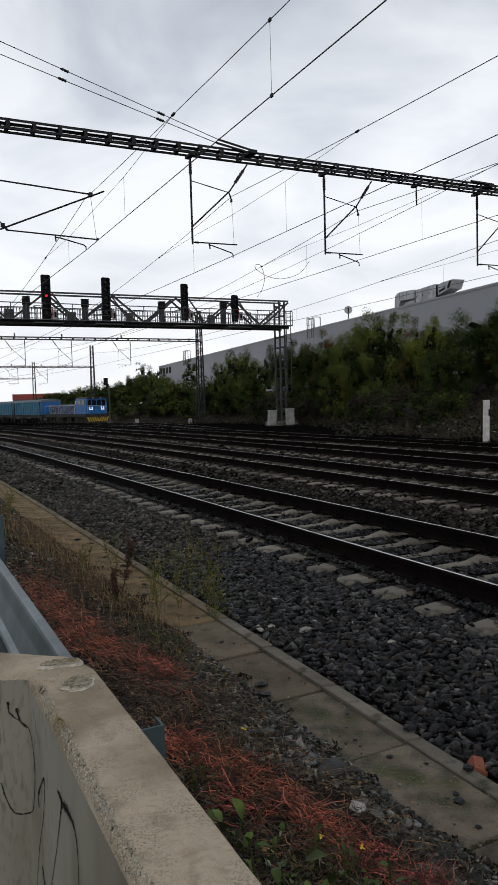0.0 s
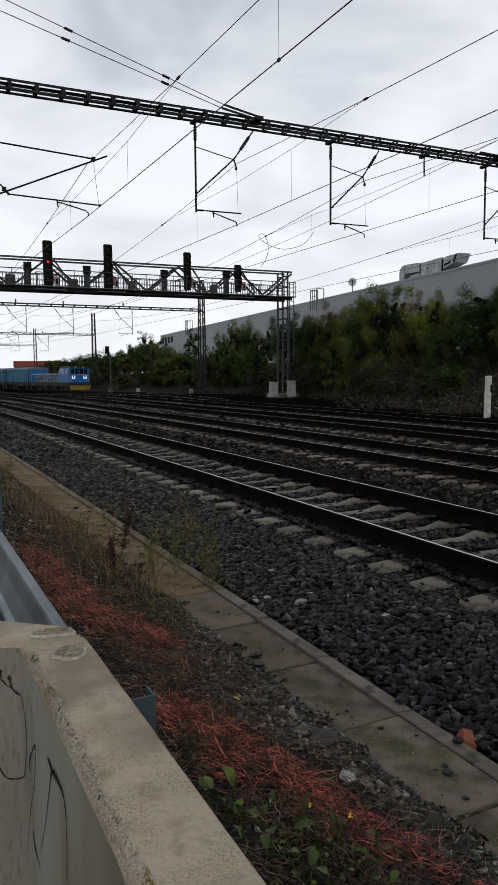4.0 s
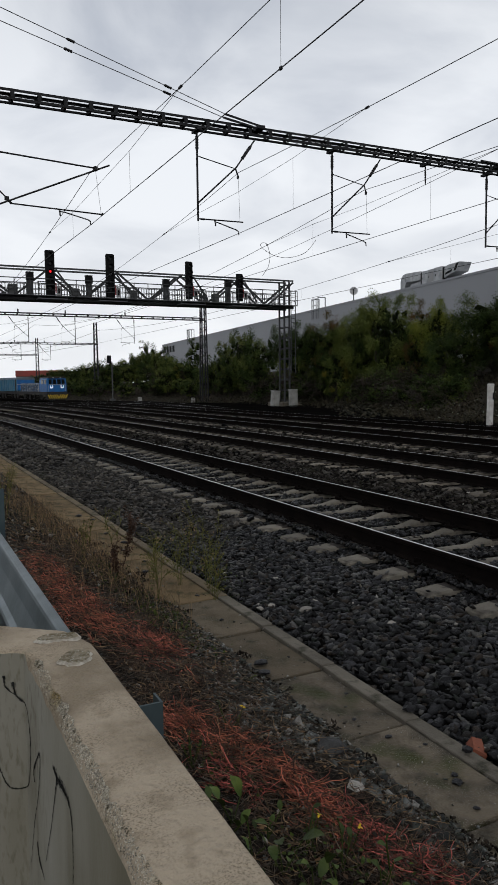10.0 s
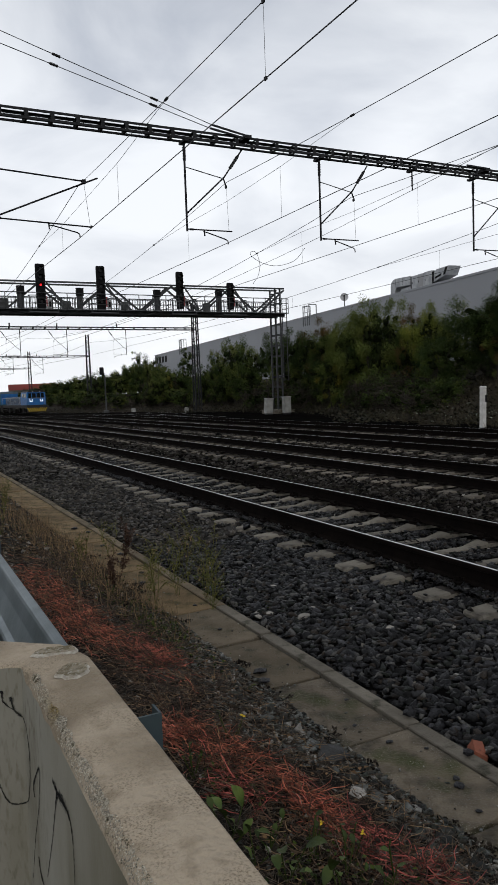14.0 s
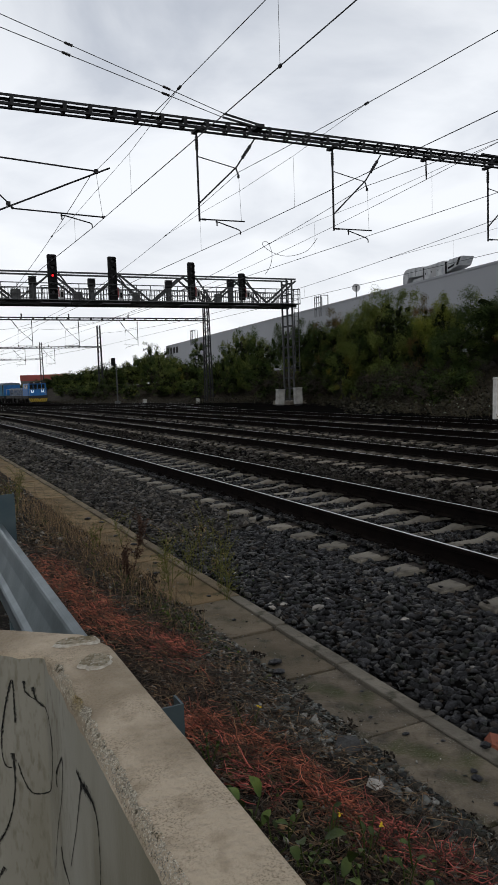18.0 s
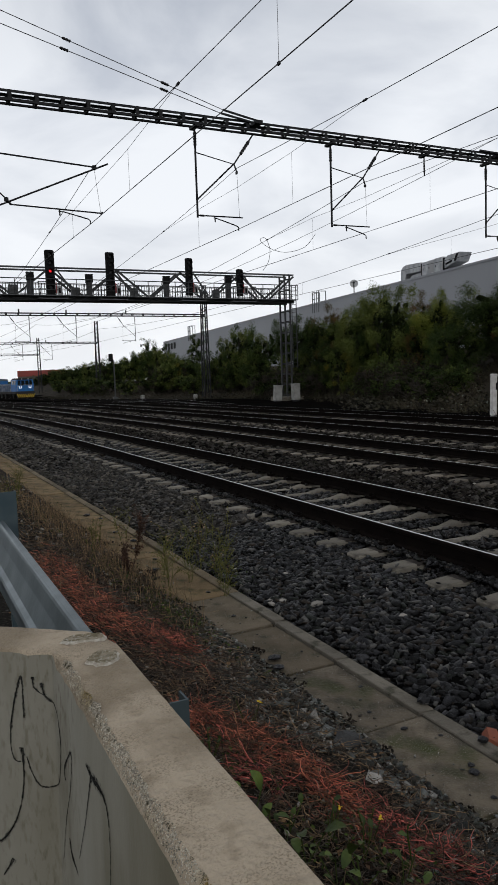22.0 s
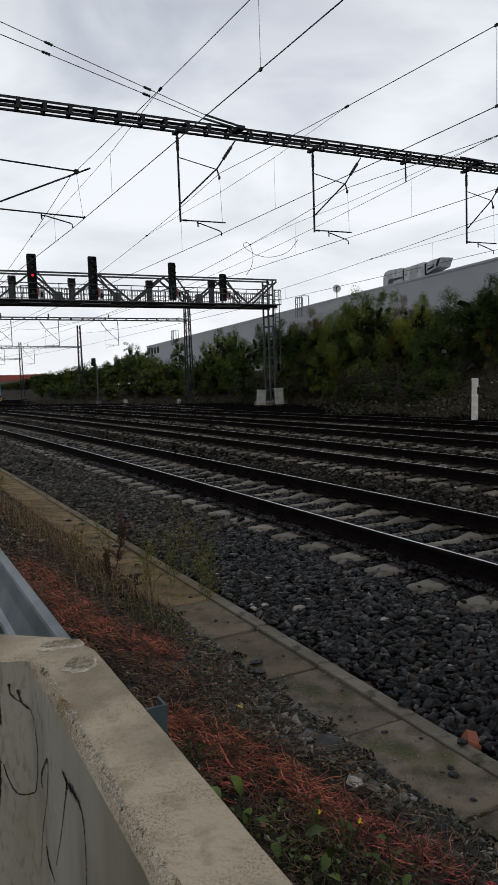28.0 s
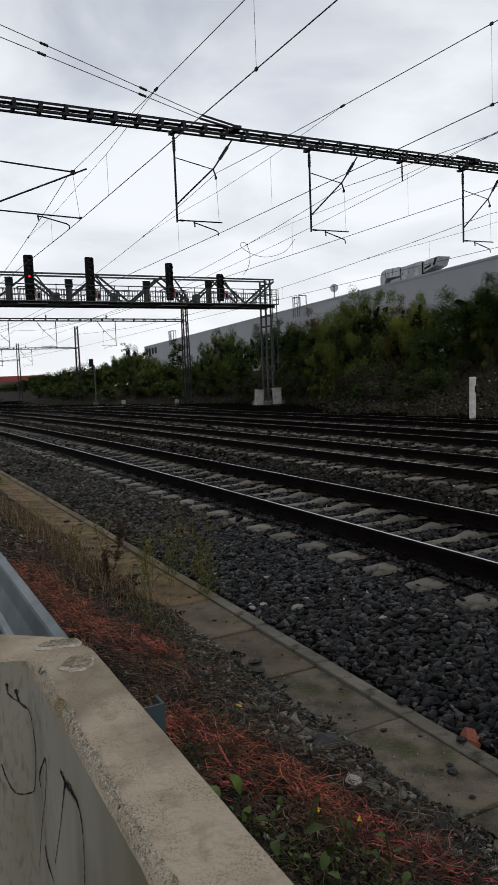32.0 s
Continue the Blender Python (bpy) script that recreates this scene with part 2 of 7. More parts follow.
KERB = material("kerb_concrete", (0.150, 0.134, 0.107), (0.090, 0.079, 0.062), 3.5, 0.9, bump=0.6, bump_scale=60, vary=0.18, third=(0.042, 0.039, 0.025), third_scale=11, third_cut=(0.52, 0.7), fleck=(0.19, 0.175, 0.15), fleck_scale=130, fleck_cut=(0.62, 0.7))
KERB_SILT = material("silty_kerb", (0.168, 0.1296, 0.0816), (0.102, 0.0792, 0.0504), 3.0, 0.92, bump=0.7, bump_scale=50, vary=0.2, third=(0.054, 0.0504, 0.024), third_scale=7, third_cut=(0.50, 0.68))
GALV = material("galvanised_steel", (0.165, 0.194, 0.205), (0.105, 0.127, 0.134), 5.0, 0.45, metal=0.8, bump=0.06, bump_scale=30)
GALV_BLUE = material("blue_grey_steel", (0.045, 0.07, 0.083), (0.065, 0.09, 0.098), 8.0, 0.6, metal=0.3)
DARK_STEEL = material("dark_painted_steel", (0.009, 0.0095, 0.011), (0.016, 0.016, 0.017), 3.0, 0.6, spec=0.2)
MAST_STEEL = material("grey_painted_steel", (0.045, 0.048, 0.05), (0.03, 0.03, 0.031), 3.0, 0.6)
WIRE = material("bronze_wire", (0.03, 0.03, 0.032), None, rough=0.6)
INSULATOR = material("insulator_glaze", (0.009, 0.008, 0.008), None, rough=0.4)
SIGNAL_BLACK = material("signal_black", (0.005, 0.005, 0.0055), (0.009, 0.009, 0.009), 5, 0.7, spec=0.1)
CLADDING = material("wall_cladding", (0.2856, 0.2934, 0.308), (0.2598, 0.2666, 0.28), 0.12, 0.6)
ROOF_METAL = material("roof_plant_metal", (0.44, 0.45, 0.46), (0.28, 0.29, 0.30), 1.6, 0.5)
WHITE_PAINT = material("white_painted_concrete", (0.62, 0.61, 0.58), (0.45, 0.43, 0.4), 4.0, 0.8, bump=0.2)
LEAF = material("leaf_green", (0.080, 0.112, 0.026), (0.145, 0.162, 0.036), 0.6, 0.75, island=0.3, spec=0.12)
LEAF_DARK = material("leaf_dark", (0.025, 0.045, 0.01125), (0.0625, 0.09, 0.0175), 0.5, 0.75, island=0.3, spec=0.12)
LEAF_BRIGHT = material("leaf_yellow_green", (0.137, 0.172, 0.026), (0.205, 0.213, 0.036), 0.6, 0.75, island=0.3, spec=0.12)
LEAF_RUSSET = material("leaf_russet", (0.126, 0.0744, 0.0264), (0.072, 0.066, 0.0192), 0.8, 0.75, island=0.35, spec=0.12)
# near-black green: the shade deep inside a crown, put into the colour
CROWN_SHADE = material("crown_shade", (0.010, 0.015, 0.005), (0.018, 0.023, 0.007), 1.5, 0.9, spec=0.05)
LEAF_YELLOW = material("leaf_yellow", (0.21, 0.17, 0.025), (0.11, 0.115, 0.02), 0.8, 0.75, island=0.3, spec=0.12)
BARK = material("bark", (0.05, 0.042, 0.034), (0.03, 0.026, 0.02), 5, 0.95, bump=0.6)
LOCO_BLUE = material("loco_blue", (0.008, 0.125, 0.36), (0.008, 0.085, 0.26), 1.5, 0.45, spec=0.4)
LOCO_DARK = material("loco_underframe", (0.02, 0.021, 0.022), (0.035, 0.03, 0.027), 2, 0.85)
WAGON_BLUE = material("wagon_faded_blue", (0.028, 0.130, 0.225), (0.060, 0.150, 0.205), 0.6, 0.7)
GLASS_DARK = material("dark_window", (0.01, 0.013, 0.017), None, rough=0.1, spec=0.6)
YELLOW = material("warning_yellow", (0.62, 0.42, 0.03), None, rough=0.6)
RED_CLAD = material("red_cladding", (0.26, 0.05, 0.042), (0.2, 0.05, 0.04), 0.2, 0.7)


def glowing(name, colour, strength):
    m = bpy.data.materials.new(name)
    m.use_nodes = True
    b = m.node_tree.nodes["Principled BSDF"]
    b.inputs["Base Color"].default_value = (*colour, 1)
    b.inputs["Emission Color"].default_value = (*colour, 1)
    b.inputs["Emission Strength"].default_value = strength
    return m


RED_LAMP = glowing("red_signal_lamp", (1.0, 0.02, 0.03), 0.8)


# ---------------------------------------------------------------- mesh tools
class Shape:
    """Collects boxes, tubes and prisms into one mesh."""

    def __init__(self):
        self.v, self.f, self.m = [], [], []

    def add(self, verts, faces, mat=0):
        o = len(self.v)
        self.v += [tuple(p) for p in verts]
        self.f += [tuple(i + o for i in fc) for fc in faces]
        self.m += [mat] * len(faces)
        return self

    def box(self, lo, hi, mat=0, bevel=0.0):
        (a, b, c), (d, e, g) = lo, hi
        if bevel:
            k = bevel
            q = [(a + k, b), (d - k, b), (d, b + k), (d, e - k), (d - k, e), (a + k, e), (a, e - k), (a, b + k)]
            q2 = [(a + 2 * k, b + k), (d - 2 * k, b + k), (d - k, b + 2 * k), (d - k, e - 2 * k), (d - 2 * k, e - k), (a + 2 * k, e - k), (a + k, e - 2 * k), (a + k, b + 2 * k)]
            vs = [(x, y, c) for x, y in q] + [(x, y, g - k) for x, y in q] + [(x, y, g) for x, y in q2]
            fs = [tuple(range(7, -1, -1)), tuple(range(16, 24))]
            for r in (0, 8):
                fs += [(r + i, r + (i + 1) % 8, r + 8 + (i + 1) % 8, r + 8 + i) for i in range(8)]
            return self.add(vs, fs, mat)
        vs = [(a, b, c), (d, b, c), (d, e, c), (a, e, c), (a, b, g), (d, b, g), (d, e, g), (a, e, g)]
        return self.add(vs, [(3, 2, 1, 0), (4, 5, 6, 7), (0, 1, 5, 4), (1, 2, 6, 5), (2, 3, 7, 6), (3, 0, 4, 7)], mat)

    def tube(self, p, q, r, n=6, mat=0, r2=None):
        p, q = Vector(p), Vector(q)
        d = (q - p).normalized()
        a = d.cross((0, 0, 1) if abs(d.z) < 0.9 else (1, 0, 0)).normalized()
        b = d.cross(a)
        vs = []
        for c, rr in ((p, r), (q, r if r2 is None else r2)):
            vs += [c + (a * math.cos(2 * math.pi * i / n) + b * math.sin(2 * math.pi * i / n)) * rr for i in range(n)]
        fs = [(i, i + n, (i + 1) % n + n, (i + 1) % n) for i in range(n)] + [tuple(range(n)), tuple(range(2 * n - 1, n - 1, -1))]
        return self.add(vs, fs, mat)

    def path(self, pts, r, n=5, mat=0):
        """One connected tube along a line of points."""
        pts = [Vector(p) for p in pts]
        o = len(self.v)
        for k, p in enumerate(pts):
            d = (pts[min(k + 1, len(pts) - 1)] - pts[max(k - 1, 0)]).normalized()
            a = d.cross((0, 0, 1) if abs(d.z) < 0.9 else (1, 0, 0)).normalized()
            b = d.cross(a)
            self.v += [tuple(p + (a * math.cos(2 * math.pi * i / n) + b * math.sin(2 * math.pi * i / n)) * r) for i in range(n)]
        for k in range(len(pts) - 1):
            self.f += [(o + k * n + i, o + k * n + (i + 1) % n, o + k * n + n + (i + 1) % n, o + k * n + n + i) for i in range(n)]
        e = o + (len(pts) - 1) * n
        self.f += [tuple(range(o, o + n)), tuple(range(e, e + n))]
        self.m += [mat] * ((len(pts) - 1) * n + 2)
        return self

    def bar(self, p, q, w, h, mat=0):
        """A flat-sided bar from p to q, w wide and h high."""
        p, q = Vector(p), Vector(q)
        d = (q - p).normalized()
        a = d.cross((0, 0, 1) if abs(d.z) < 0.95 else (0, 1, 0)).normalized()
        b = a.cross(d)
        vs = [c + a * s * w / 2 + b * t * h / 2 for c in (p, q) for s, t in ((-1, -1), (1, -1), (1, 1), (-1, 1))]
        return self.add(vs, [(0, 1, 2, 3), (7, 6, 5, 4), (0, 4, 5, 1), (1, 5, 6, 2), (2, 6, 7, 3), (3, 7, 4, 0)], mat)

    def prism(self, profile, y0, y1, mat=0):
        """A profile of (x, z), counted round, pushed along y."""
        n = len(profile)
        vs = [(x, y0, z) for x, z in profile] + [(x, y1, z) for x, z in profile]
        fs = [(i, (i + 1) % n, (i + 1) % n + n, i + n) for i in range(n)] + [tuple(range(n - 1, -1, -1)), tuple(range(n, 2 * n))]
        return self.add(vs, fs, mat)

    def mesh(self, name, *mats, smooth=False):
        me = bpy.data.meshes.new(name)
        me.from_pydata(self.v, [], self.f)
        for m in mats:
            me.materials.append(m)
        if len(mats) > 1:
            me.polygons.foreach_set("material_index", self.m)
        if smooth:
            me.polygons.foreach_set("use_smooth", [True] * len(me.polygons))
        bm = bmesh.new()
        bm.from_mesh(me)
        bmesh.ops.recalc_face_normals(bm, faces=bm.faces)
        bm.to_mesh(me)
        bm.free()
        return me


def part(name, shape, mats, parent, label="", at=None, smooth=False):
    """Links a shape as one mesh object under a thing or a part."""
    mats = mats if isinstance(mats, (tuple, list)) else (mats,)
    me = shape if isinstance(shape, bpy.types.Mesh) else shape.mesh(name, *mats, smooth=smooth)
    ob = new(name, me)
    ob.parent = parent
    if at is not None:
        ob.matrix_basis = at
    return tagged(ob, label)


def thing(name, m, label, category, group="", kind=""):
    ob = new(name)
    ob.empty_display_size = 0.2
    ob.matrix_basis = m
    return tagged(ob, label, category, group, kind)


def raw_mesh(name, verts, faces, *mats, smooth=False):
    """A mesh from numpy arrays; faces all with the same number of corners."""
    me = bpy.data.meshes.new(name)
    k = faces.shape[1]
    me.vertices.add(len(verts))
    me.vertices.foreach_set("co", np.asarray(verts, np.float32).ravel())
    me.loops.add(faces.size)
    me.loops.foreach_set("vertex_index", faces.astype(np.int32).ravel())
    me.polygons.add(len(faces))
    me.polygons.foreach_set("loop_start", np.arange(0, faces.size, k, dtype=np.int32))
    me.update(calc_edges=True)
    for m in mats:
        me.materials.append(m)
    if smooth:
        me.polygons.foreach_set("use_smooth", [True] * len(me.polygons))
    return me


# ---------------------------------------------------------------- the lie of the land
def smooth(a, b, x):
    t = np.clip((np.asarray(x, float) - a) / (b - a), 0, 1)
    return t * t * (3 - 2 * t)


def bend(y):
    """How far the line has swung to the left at y."""
    y = np.asarray(y, float)
    d = np.clip(y - 8, 0, 110)
    return -0.00055 * d * d - np.clip(y - 118, 0, None) * 0.121


def fall(y):
    return -0.6 * smooth(50, 100, y)


def bank_foot(y):
    return 17.6 + 8.0 * smooth(26, 46, y) - 6.0 * smooth(75, 115, y)


PROFILE_U = [-400, -30, -9, -6.2, -4.6, -3.6, -3.20, -3.08, -2.74, -2.71, -2.63, -2.55, -1.6, -1.35, 13.5, 14.4, 15.6]
PROFILE_Z = [0.0, 0.05, 0.12, 0.12, 0.10, -0.04, -0.13, -0.25, -0.25, -0.25, -0.22, -0.15, -0.06, -0.055, -0.055, -0.25, -0.15]


def ground_z(x, y):
    x, y = np.asarray(x, float), np.asarray(y, float)
    u = x - bend(y)
    z = np.interp(u, PROFILE_U, PROFILE_Z)
    r = x - bank_foot(y)
    high = 3.6 - 1.2 * smooth(60, 130, y)
    bank = high * smooth(0, 12, r) + 0.15 * smooth(0, 2, r)
    return z + fall(y) + np.where(r > 0, bank, 0)


def build_ground():
    xs = np.unique(np.concatenate([[-900, -400, -200, -100, -60, -40, -25, -15, -11, -9, -7.5], np.arange(-6.4, -1.2, 0.1), np.arange(-1.2, 14, 0.4), np.arange(14, 52, 1.0), [60, 80, 120, 200, 400, 900]]))
    ys = np.unique(np.concatenate([[-400, -150, -60, -30, -15, -8, -5], np.arange(-3, 12, 0.2), np.arange(12, 40, 0.8), np.arange(40, 140, 3.0), [150, 180, 220, 300, 450, 700, 1500]]))
    X, Y = np.meshgrid(xs, ys)
    Xs = X + bend(Y) * np.exp(-(np.maximum(abs(X - 5) - 25, 0) / 60) ** 2)
    Z = ground_z(Xs, Y)
    rough = np.array([[noise.noise((x * 2.2, y * 2.2, 0)) * 0.02 + noise.noise((x * 0.7, y * 0.7, 3)) * 0.03 for x, y in zip(rx, ry)] for rx, ry in zip(Xs, Y)])
    u = Xs - bend(Y)
    soft = ((u < -3.4) & (u > -12)) | (u > 15)
    Z = Z + np.where(soft, rough * np.where(u > 15, 4, 1), 0)
    nx, ny = len(xs), len(ys)
    v = np.stack([Xs, Y, Z], -1).reshape(-1, 3)
    i = (np.arange(ny - 1)[:, None] * nx + np.arange(nx - 1)).ravel()
    f = np.stack([i, i + 1, i + nx + 1, i + nx], 1)
    me = raw_mesh("ground", v, f, DIRT, SHADED_BED, GRASS_EARTH)
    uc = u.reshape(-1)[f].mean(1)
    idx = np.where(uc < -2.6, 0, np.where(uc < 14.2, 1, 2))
    # the verge up to the bank foot takes the same shade-dark bed colour
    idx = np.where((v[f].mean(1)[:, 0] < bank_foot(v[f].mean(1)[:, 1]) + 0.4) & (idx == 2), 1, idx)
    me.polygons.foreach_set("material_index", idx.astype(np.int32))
    tagged(new("ground", me), "dark earth, ballast bed and overgrown bank beside the railway", "ground", kind="structure")


build_ground()

# ---------------------------------------------------------------- tracks
TRACKS = [0.0, 4.05, 8.05, 11.8]
RAIL = [(-0.07, 0.018), (0.07, 0.018), (0.07, 0.03), (0.012, 0.045), (0.010, 0.14), (0.035, 0.152), (0.036, 0.180), (0.008, 0.19), (-0.018, 0.19), (-0.036, 0.180), (-0.035, 0.152), (-0.010, 0.14), (-0.012, 0.045), (-0.07, 0.03)]


def sweep(profile, line, top=()):
    """A profile of (side, up) along a line of (x, y, z, side direction)."""
    s = Shape()
    n = len(profile)
    for x, y, z, (cx, cy) in line:
        s.v += [(x + a * cx, y + a * cy, z + b) for a, b in profile]
    for k in range(len(line) - 1):
        for i in range(n):
            j = (i + 1) % n
            s.f.append((k * n + i, k * n + j, k * n + n + j, k * n + n + i))
            s.m.append(1 if i in top else 0)
    s.f += [tuple(range(n)), tuple(range((len(line) - 1) * n, len(line) * n))]
    s.m += [0, 0]
    return s


def line_at(ys, x_of, off):
    out = []
    for y in ys:
        d = (x_of(y + 0.25) - x_of(y - 0.25)) / 0.5
        n = math.hypot(1, d)
        side = (1 / n, -d / n)
        out.append((float(x_of(y)) + off * side[0], float(y) + off * side[1], float(fall(y)), side))
    return out


def sleeper_shape():
    s = Shape()
    secs = [(-1.29, 0.085, -0.03), (-1.27, 0.108, -0.012), (-1.04, 0.112, 0.0), (-0.58, 0.10, 0.012), (-0.35, 0.08, -0.035), (0.35, 0.08, -0.035), (0.58, 0.10, 0.012), (1.04, 0.112, 0.0), (1.27, 0.108, -0.012), (1.29, 0.085, -0.03)]
    for x, w, z in secs:
        s.v += [(x, -w - 0.03, -0.19), (x, -w, z - 0.015), (x, -w + 0.015, z), (x, w - 0.015, z), (x, w, z - 0.015), (x, w + 0.03, -0.19)]
    for k in range(len(secs) - 1):
        for i in range(6):
            j = (i + 1) % 6
            s.f.append((k * 6 + i, k * 6 + j, k * 6 + 6 + j, k * 6 + 6 + i))
    s.f += [tuple(range(6)), tuple(range(len(s.v) - 6, len(s.v)))]
    s.m = [1 if k in (2, 6) and i in (1, 2, 3) else 0 for k in range(len(secs) - 1) for i in range(6)] + [0, 0]
    return s


def clip_shape(e):
    s = Shape()
    s.box((e * 0.115 - 0.045, -0.06, 0.005), (e * 0.115 + 0.045, 0.06, 0.045))
    s.tube((e * 0.115, 0, 0.04), (e * 0.115, 0, 0.085), 0.018, 6)
    s.path([(e * 0.09, -0.05, 0.046), (e * 0.07, -0.03, 0.06), (e * 0.07, 0.03, 0.06), (e * 0.09, 0.05, 0.046)], 0.01, 5)
    return s


SLEEPER_ME = sleeper_shape().mesh("sleeper", SLEEPER, SLEEPER_RUST)
DIRTY_SLEEPER_ME = sleeper_shape().mesh("sleeper", SLEEPER_DIRTY, SLEEPER_RUST)
CLIP_ME = [clip_shape(e).mesh("rail_clip", RAIL_SIDE) for e in (-1, 1)]


def build_track(k, off, y0, y1, phase, x_of=None, near=0):
    x_of = x_of or (lambda y: off + bend(y))
    t = thing("railway_track", pose(0, 0, 0), "railway track of rusty steel rails on concrete sleepers in dark ballast", "track", "parallel tracks")
    ys = np.concatenate([np.arange(y0, min(60, y1), 1.0), np.arange(60, y1 + 2, 2.5)]) if y0 < 60 else np.arange(y0, y1, 2.5)
    for e in (-0.75, 0.75):
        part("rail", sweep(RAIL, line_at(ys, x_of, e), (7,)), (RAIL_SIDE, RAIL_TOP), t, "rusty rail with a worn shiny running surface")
    r = random.Random(k)
    n0 = math.ceil((y0 - phase) / 0.6)
    count = 0
    for i in range(n0, n0 + 400):
        y = phase + 0.6 * i
        if y > min(y1, 75) or count > 280:
            break
        count += 1
        d = float((x_of(y + 0.25) - x_of(y - 0.25)) / 0.5)
        m = pose(float(x_of(y)), y, float(fall(y)) - r.uniform(0, 0.012), 0, r.uniform(-0.3, 0.3), -math.degrees(math.atan(-d)) * -1 + r.uniform(-0.5, 0.5))
        sl = part("sleeper", DIRTY_SLEEPER_ME if k else SLEEPER_ME, SLEEPER, t, at=m)
        if y < near:
            for e in (-0.75, 0.75):
                for me in CLIP_ME:
                    part("rail_clip", me, RAIL_SIDE, sl, at=pose(e, 0, 0.005))


def train_x(y):
    return np.interp(y, [28, 40, 55, 72, 86, 104, 121, 131, 160, 200, 260], [11.6, 12.3, 14.0, 16.4, 16.9, 13.9, 12.2, 10.9, 6.2, -2, -16])


# ---------------------------------------------------------------- drain beside the near track
def build_drain():
    d = thing("drainage_channel", pose(0, 0, 0), "shallow concrete slab channel with mossy stains beside the ballast", "drain")
    r = random.Random(5)
    y = 0.535 - 0.87 * 6
    while y < 34:
        L = 0.858
        x = float(bend(y + 0.5))
        yaw = math.degrees(math.atan2(float(bend(y) - bend(y + 1)), 1.0))
        c, q = math.cos(radians(yaw)), math.sin(radians(yaw))
        s = Shape().box((-0.275, 0.004, -0.06), (0.262, L - (0.022 if abs(y - 3.95) < 0.45 else 0.006 if y < 4.5 else 0.0), 0.0), bevel=0.005)
        part("slab", s, DRAIN_NEAR if y < 4.0 else DRAIN_MID if y < 5.4 else DRAIN, d, at=pose(x - 2.985 * c, y - 2.985 * q, -0.146 + r.uniform(-0.010, 0.004), r.uniform(-0.6, 0.6), -0.8 + r.uniform(-0.6, 0.6), yaw))
        k = Shape().box((-2.715, 0.003, -0.2), (-2.615, L + 0.008, 0.0), bevel=0.005)
        part("kerb_stone", k, KERB if y < 5.0 else KERB_SILT, d, at=pose(x, y, -0.129 + r.uniform(-0.005, 0.005), r.uniform(-0.3, 0.3), 0, yaw))
        y += 0.87


# ---------------------------------------------------------------- loose stones and plants, as joined meshes
CUBE_V = np.array([[x, y, z] for x in (-1, 1) for y in (-1, 1) for z in (-1, 1)], float)
CUBE_F = np.array([[0, 1, 3, 2], [4, 6, 7, 5], [0, 4, 5, 1], [2, 3, 7, 6], [0, 2, 6, 4], [1, 5, 7, 3]])


def ico():
    p = (1 + 5 ** 0.5) / 2
    v = np.array([[-1, p, 0], [1, p, 0], [-1, -p, 0], [1, -p, 0], [0, -1, p], [0, 1, p], [0, -1, -p], [0, 1, -p], [p, 0, -1], [p, 0, 1], [-p, 0, -1], [-p, 0, 1]], float)
    f = np.array([[0, 11, 5], [0, 5, 1], [0, 1, 7], [0, 7, 10], [0, 10, 11], [1, 5, 9], [5, 11, 4], [11, 10, 2], [10, 7, 6], [7, 1, 8], [3, 9, 4], [3, 4, 2], [3, 2, 6], [3, 6, 8], [3, 8, 9], [4, 9, 5], [2, 4, 11], [6, 2, 10], [8, 6, 7], [9, 8, 1]])
    return v / np.linalg.norm(v[0]), f


ICO_V, ICO_F = ico()


def turns(n, rng, tilt=math.pi):
    a = rng.uniform(0, 2 * math.pi, n)
    b = rng.uniform(-tilt, tilt, n)
    c = rng.uniform(0, 2 * math.pi, n)

    def rz(t):
        o, i = np.zeros(n), np.ones(n)
        return np.stack([np.stack([np.cos(t), -np.sin(t), o], -1), np.stack([np.sin(t), np.cos(t), o], -1), np.stack([o, o, i], -1)], 1)

    def rx(t):
        o, i = np.zeros(n), np.ones(n)
        return np.stack([np.stack([i, o, o], -1), np.stack([o, np.cos(t), -np.sin(t)], -1), np.stack([o, np.sin(t), np.cos(t)], -1)], 1)

    return rz(a) @ rx(b) @ rz(c)


def stone_mesh(name, pos, size, rng, mat, fine=False, tilt=math.pi, flat=(0.4, 0.75)):
    """Angular stones, one island each."""
    n = len(pos)
    bv, bf = (ICO_V, ICO_F) if fine else (CUBE_V * 0.62, CUBE_F)
    v = bv[None] * (1 + rng.uniform(-0.2, 0.2, (n, len(bv), 1))) + rng.uniform(-0.34, 0.34, (n, len(bv), 3))
    v = v * np.stack([rng.uniform(1.0, 1.75, n), rng.uniform(0.65, 1.1, n), rng.uniform(*flat, n)], -1)[:, None] * size[:, None, None]
    v = np.einsum("nij,nkj->nki", turns(n, rng, tilt), v) + pos[:, None]
    f = bf[None] + (np.arange(n) * len(bv))[:, None, None]
    return raw_mesh(name, v.reshape(-1, 3), f.reshape(-1, bf.shape[1]), mat)


def scatter(n, u0, u1, y0, y1, rng, sink=0.25, size=0.03):
    u, y = rng.uniform(u0, u1, n), rng.uniform(y0, y1, n)
    x = u + bend(y)
    return np.stack([x, y, ground_z(x, y) + size * sink * rng.uniform(-1.6, 1.6, n)], -1)


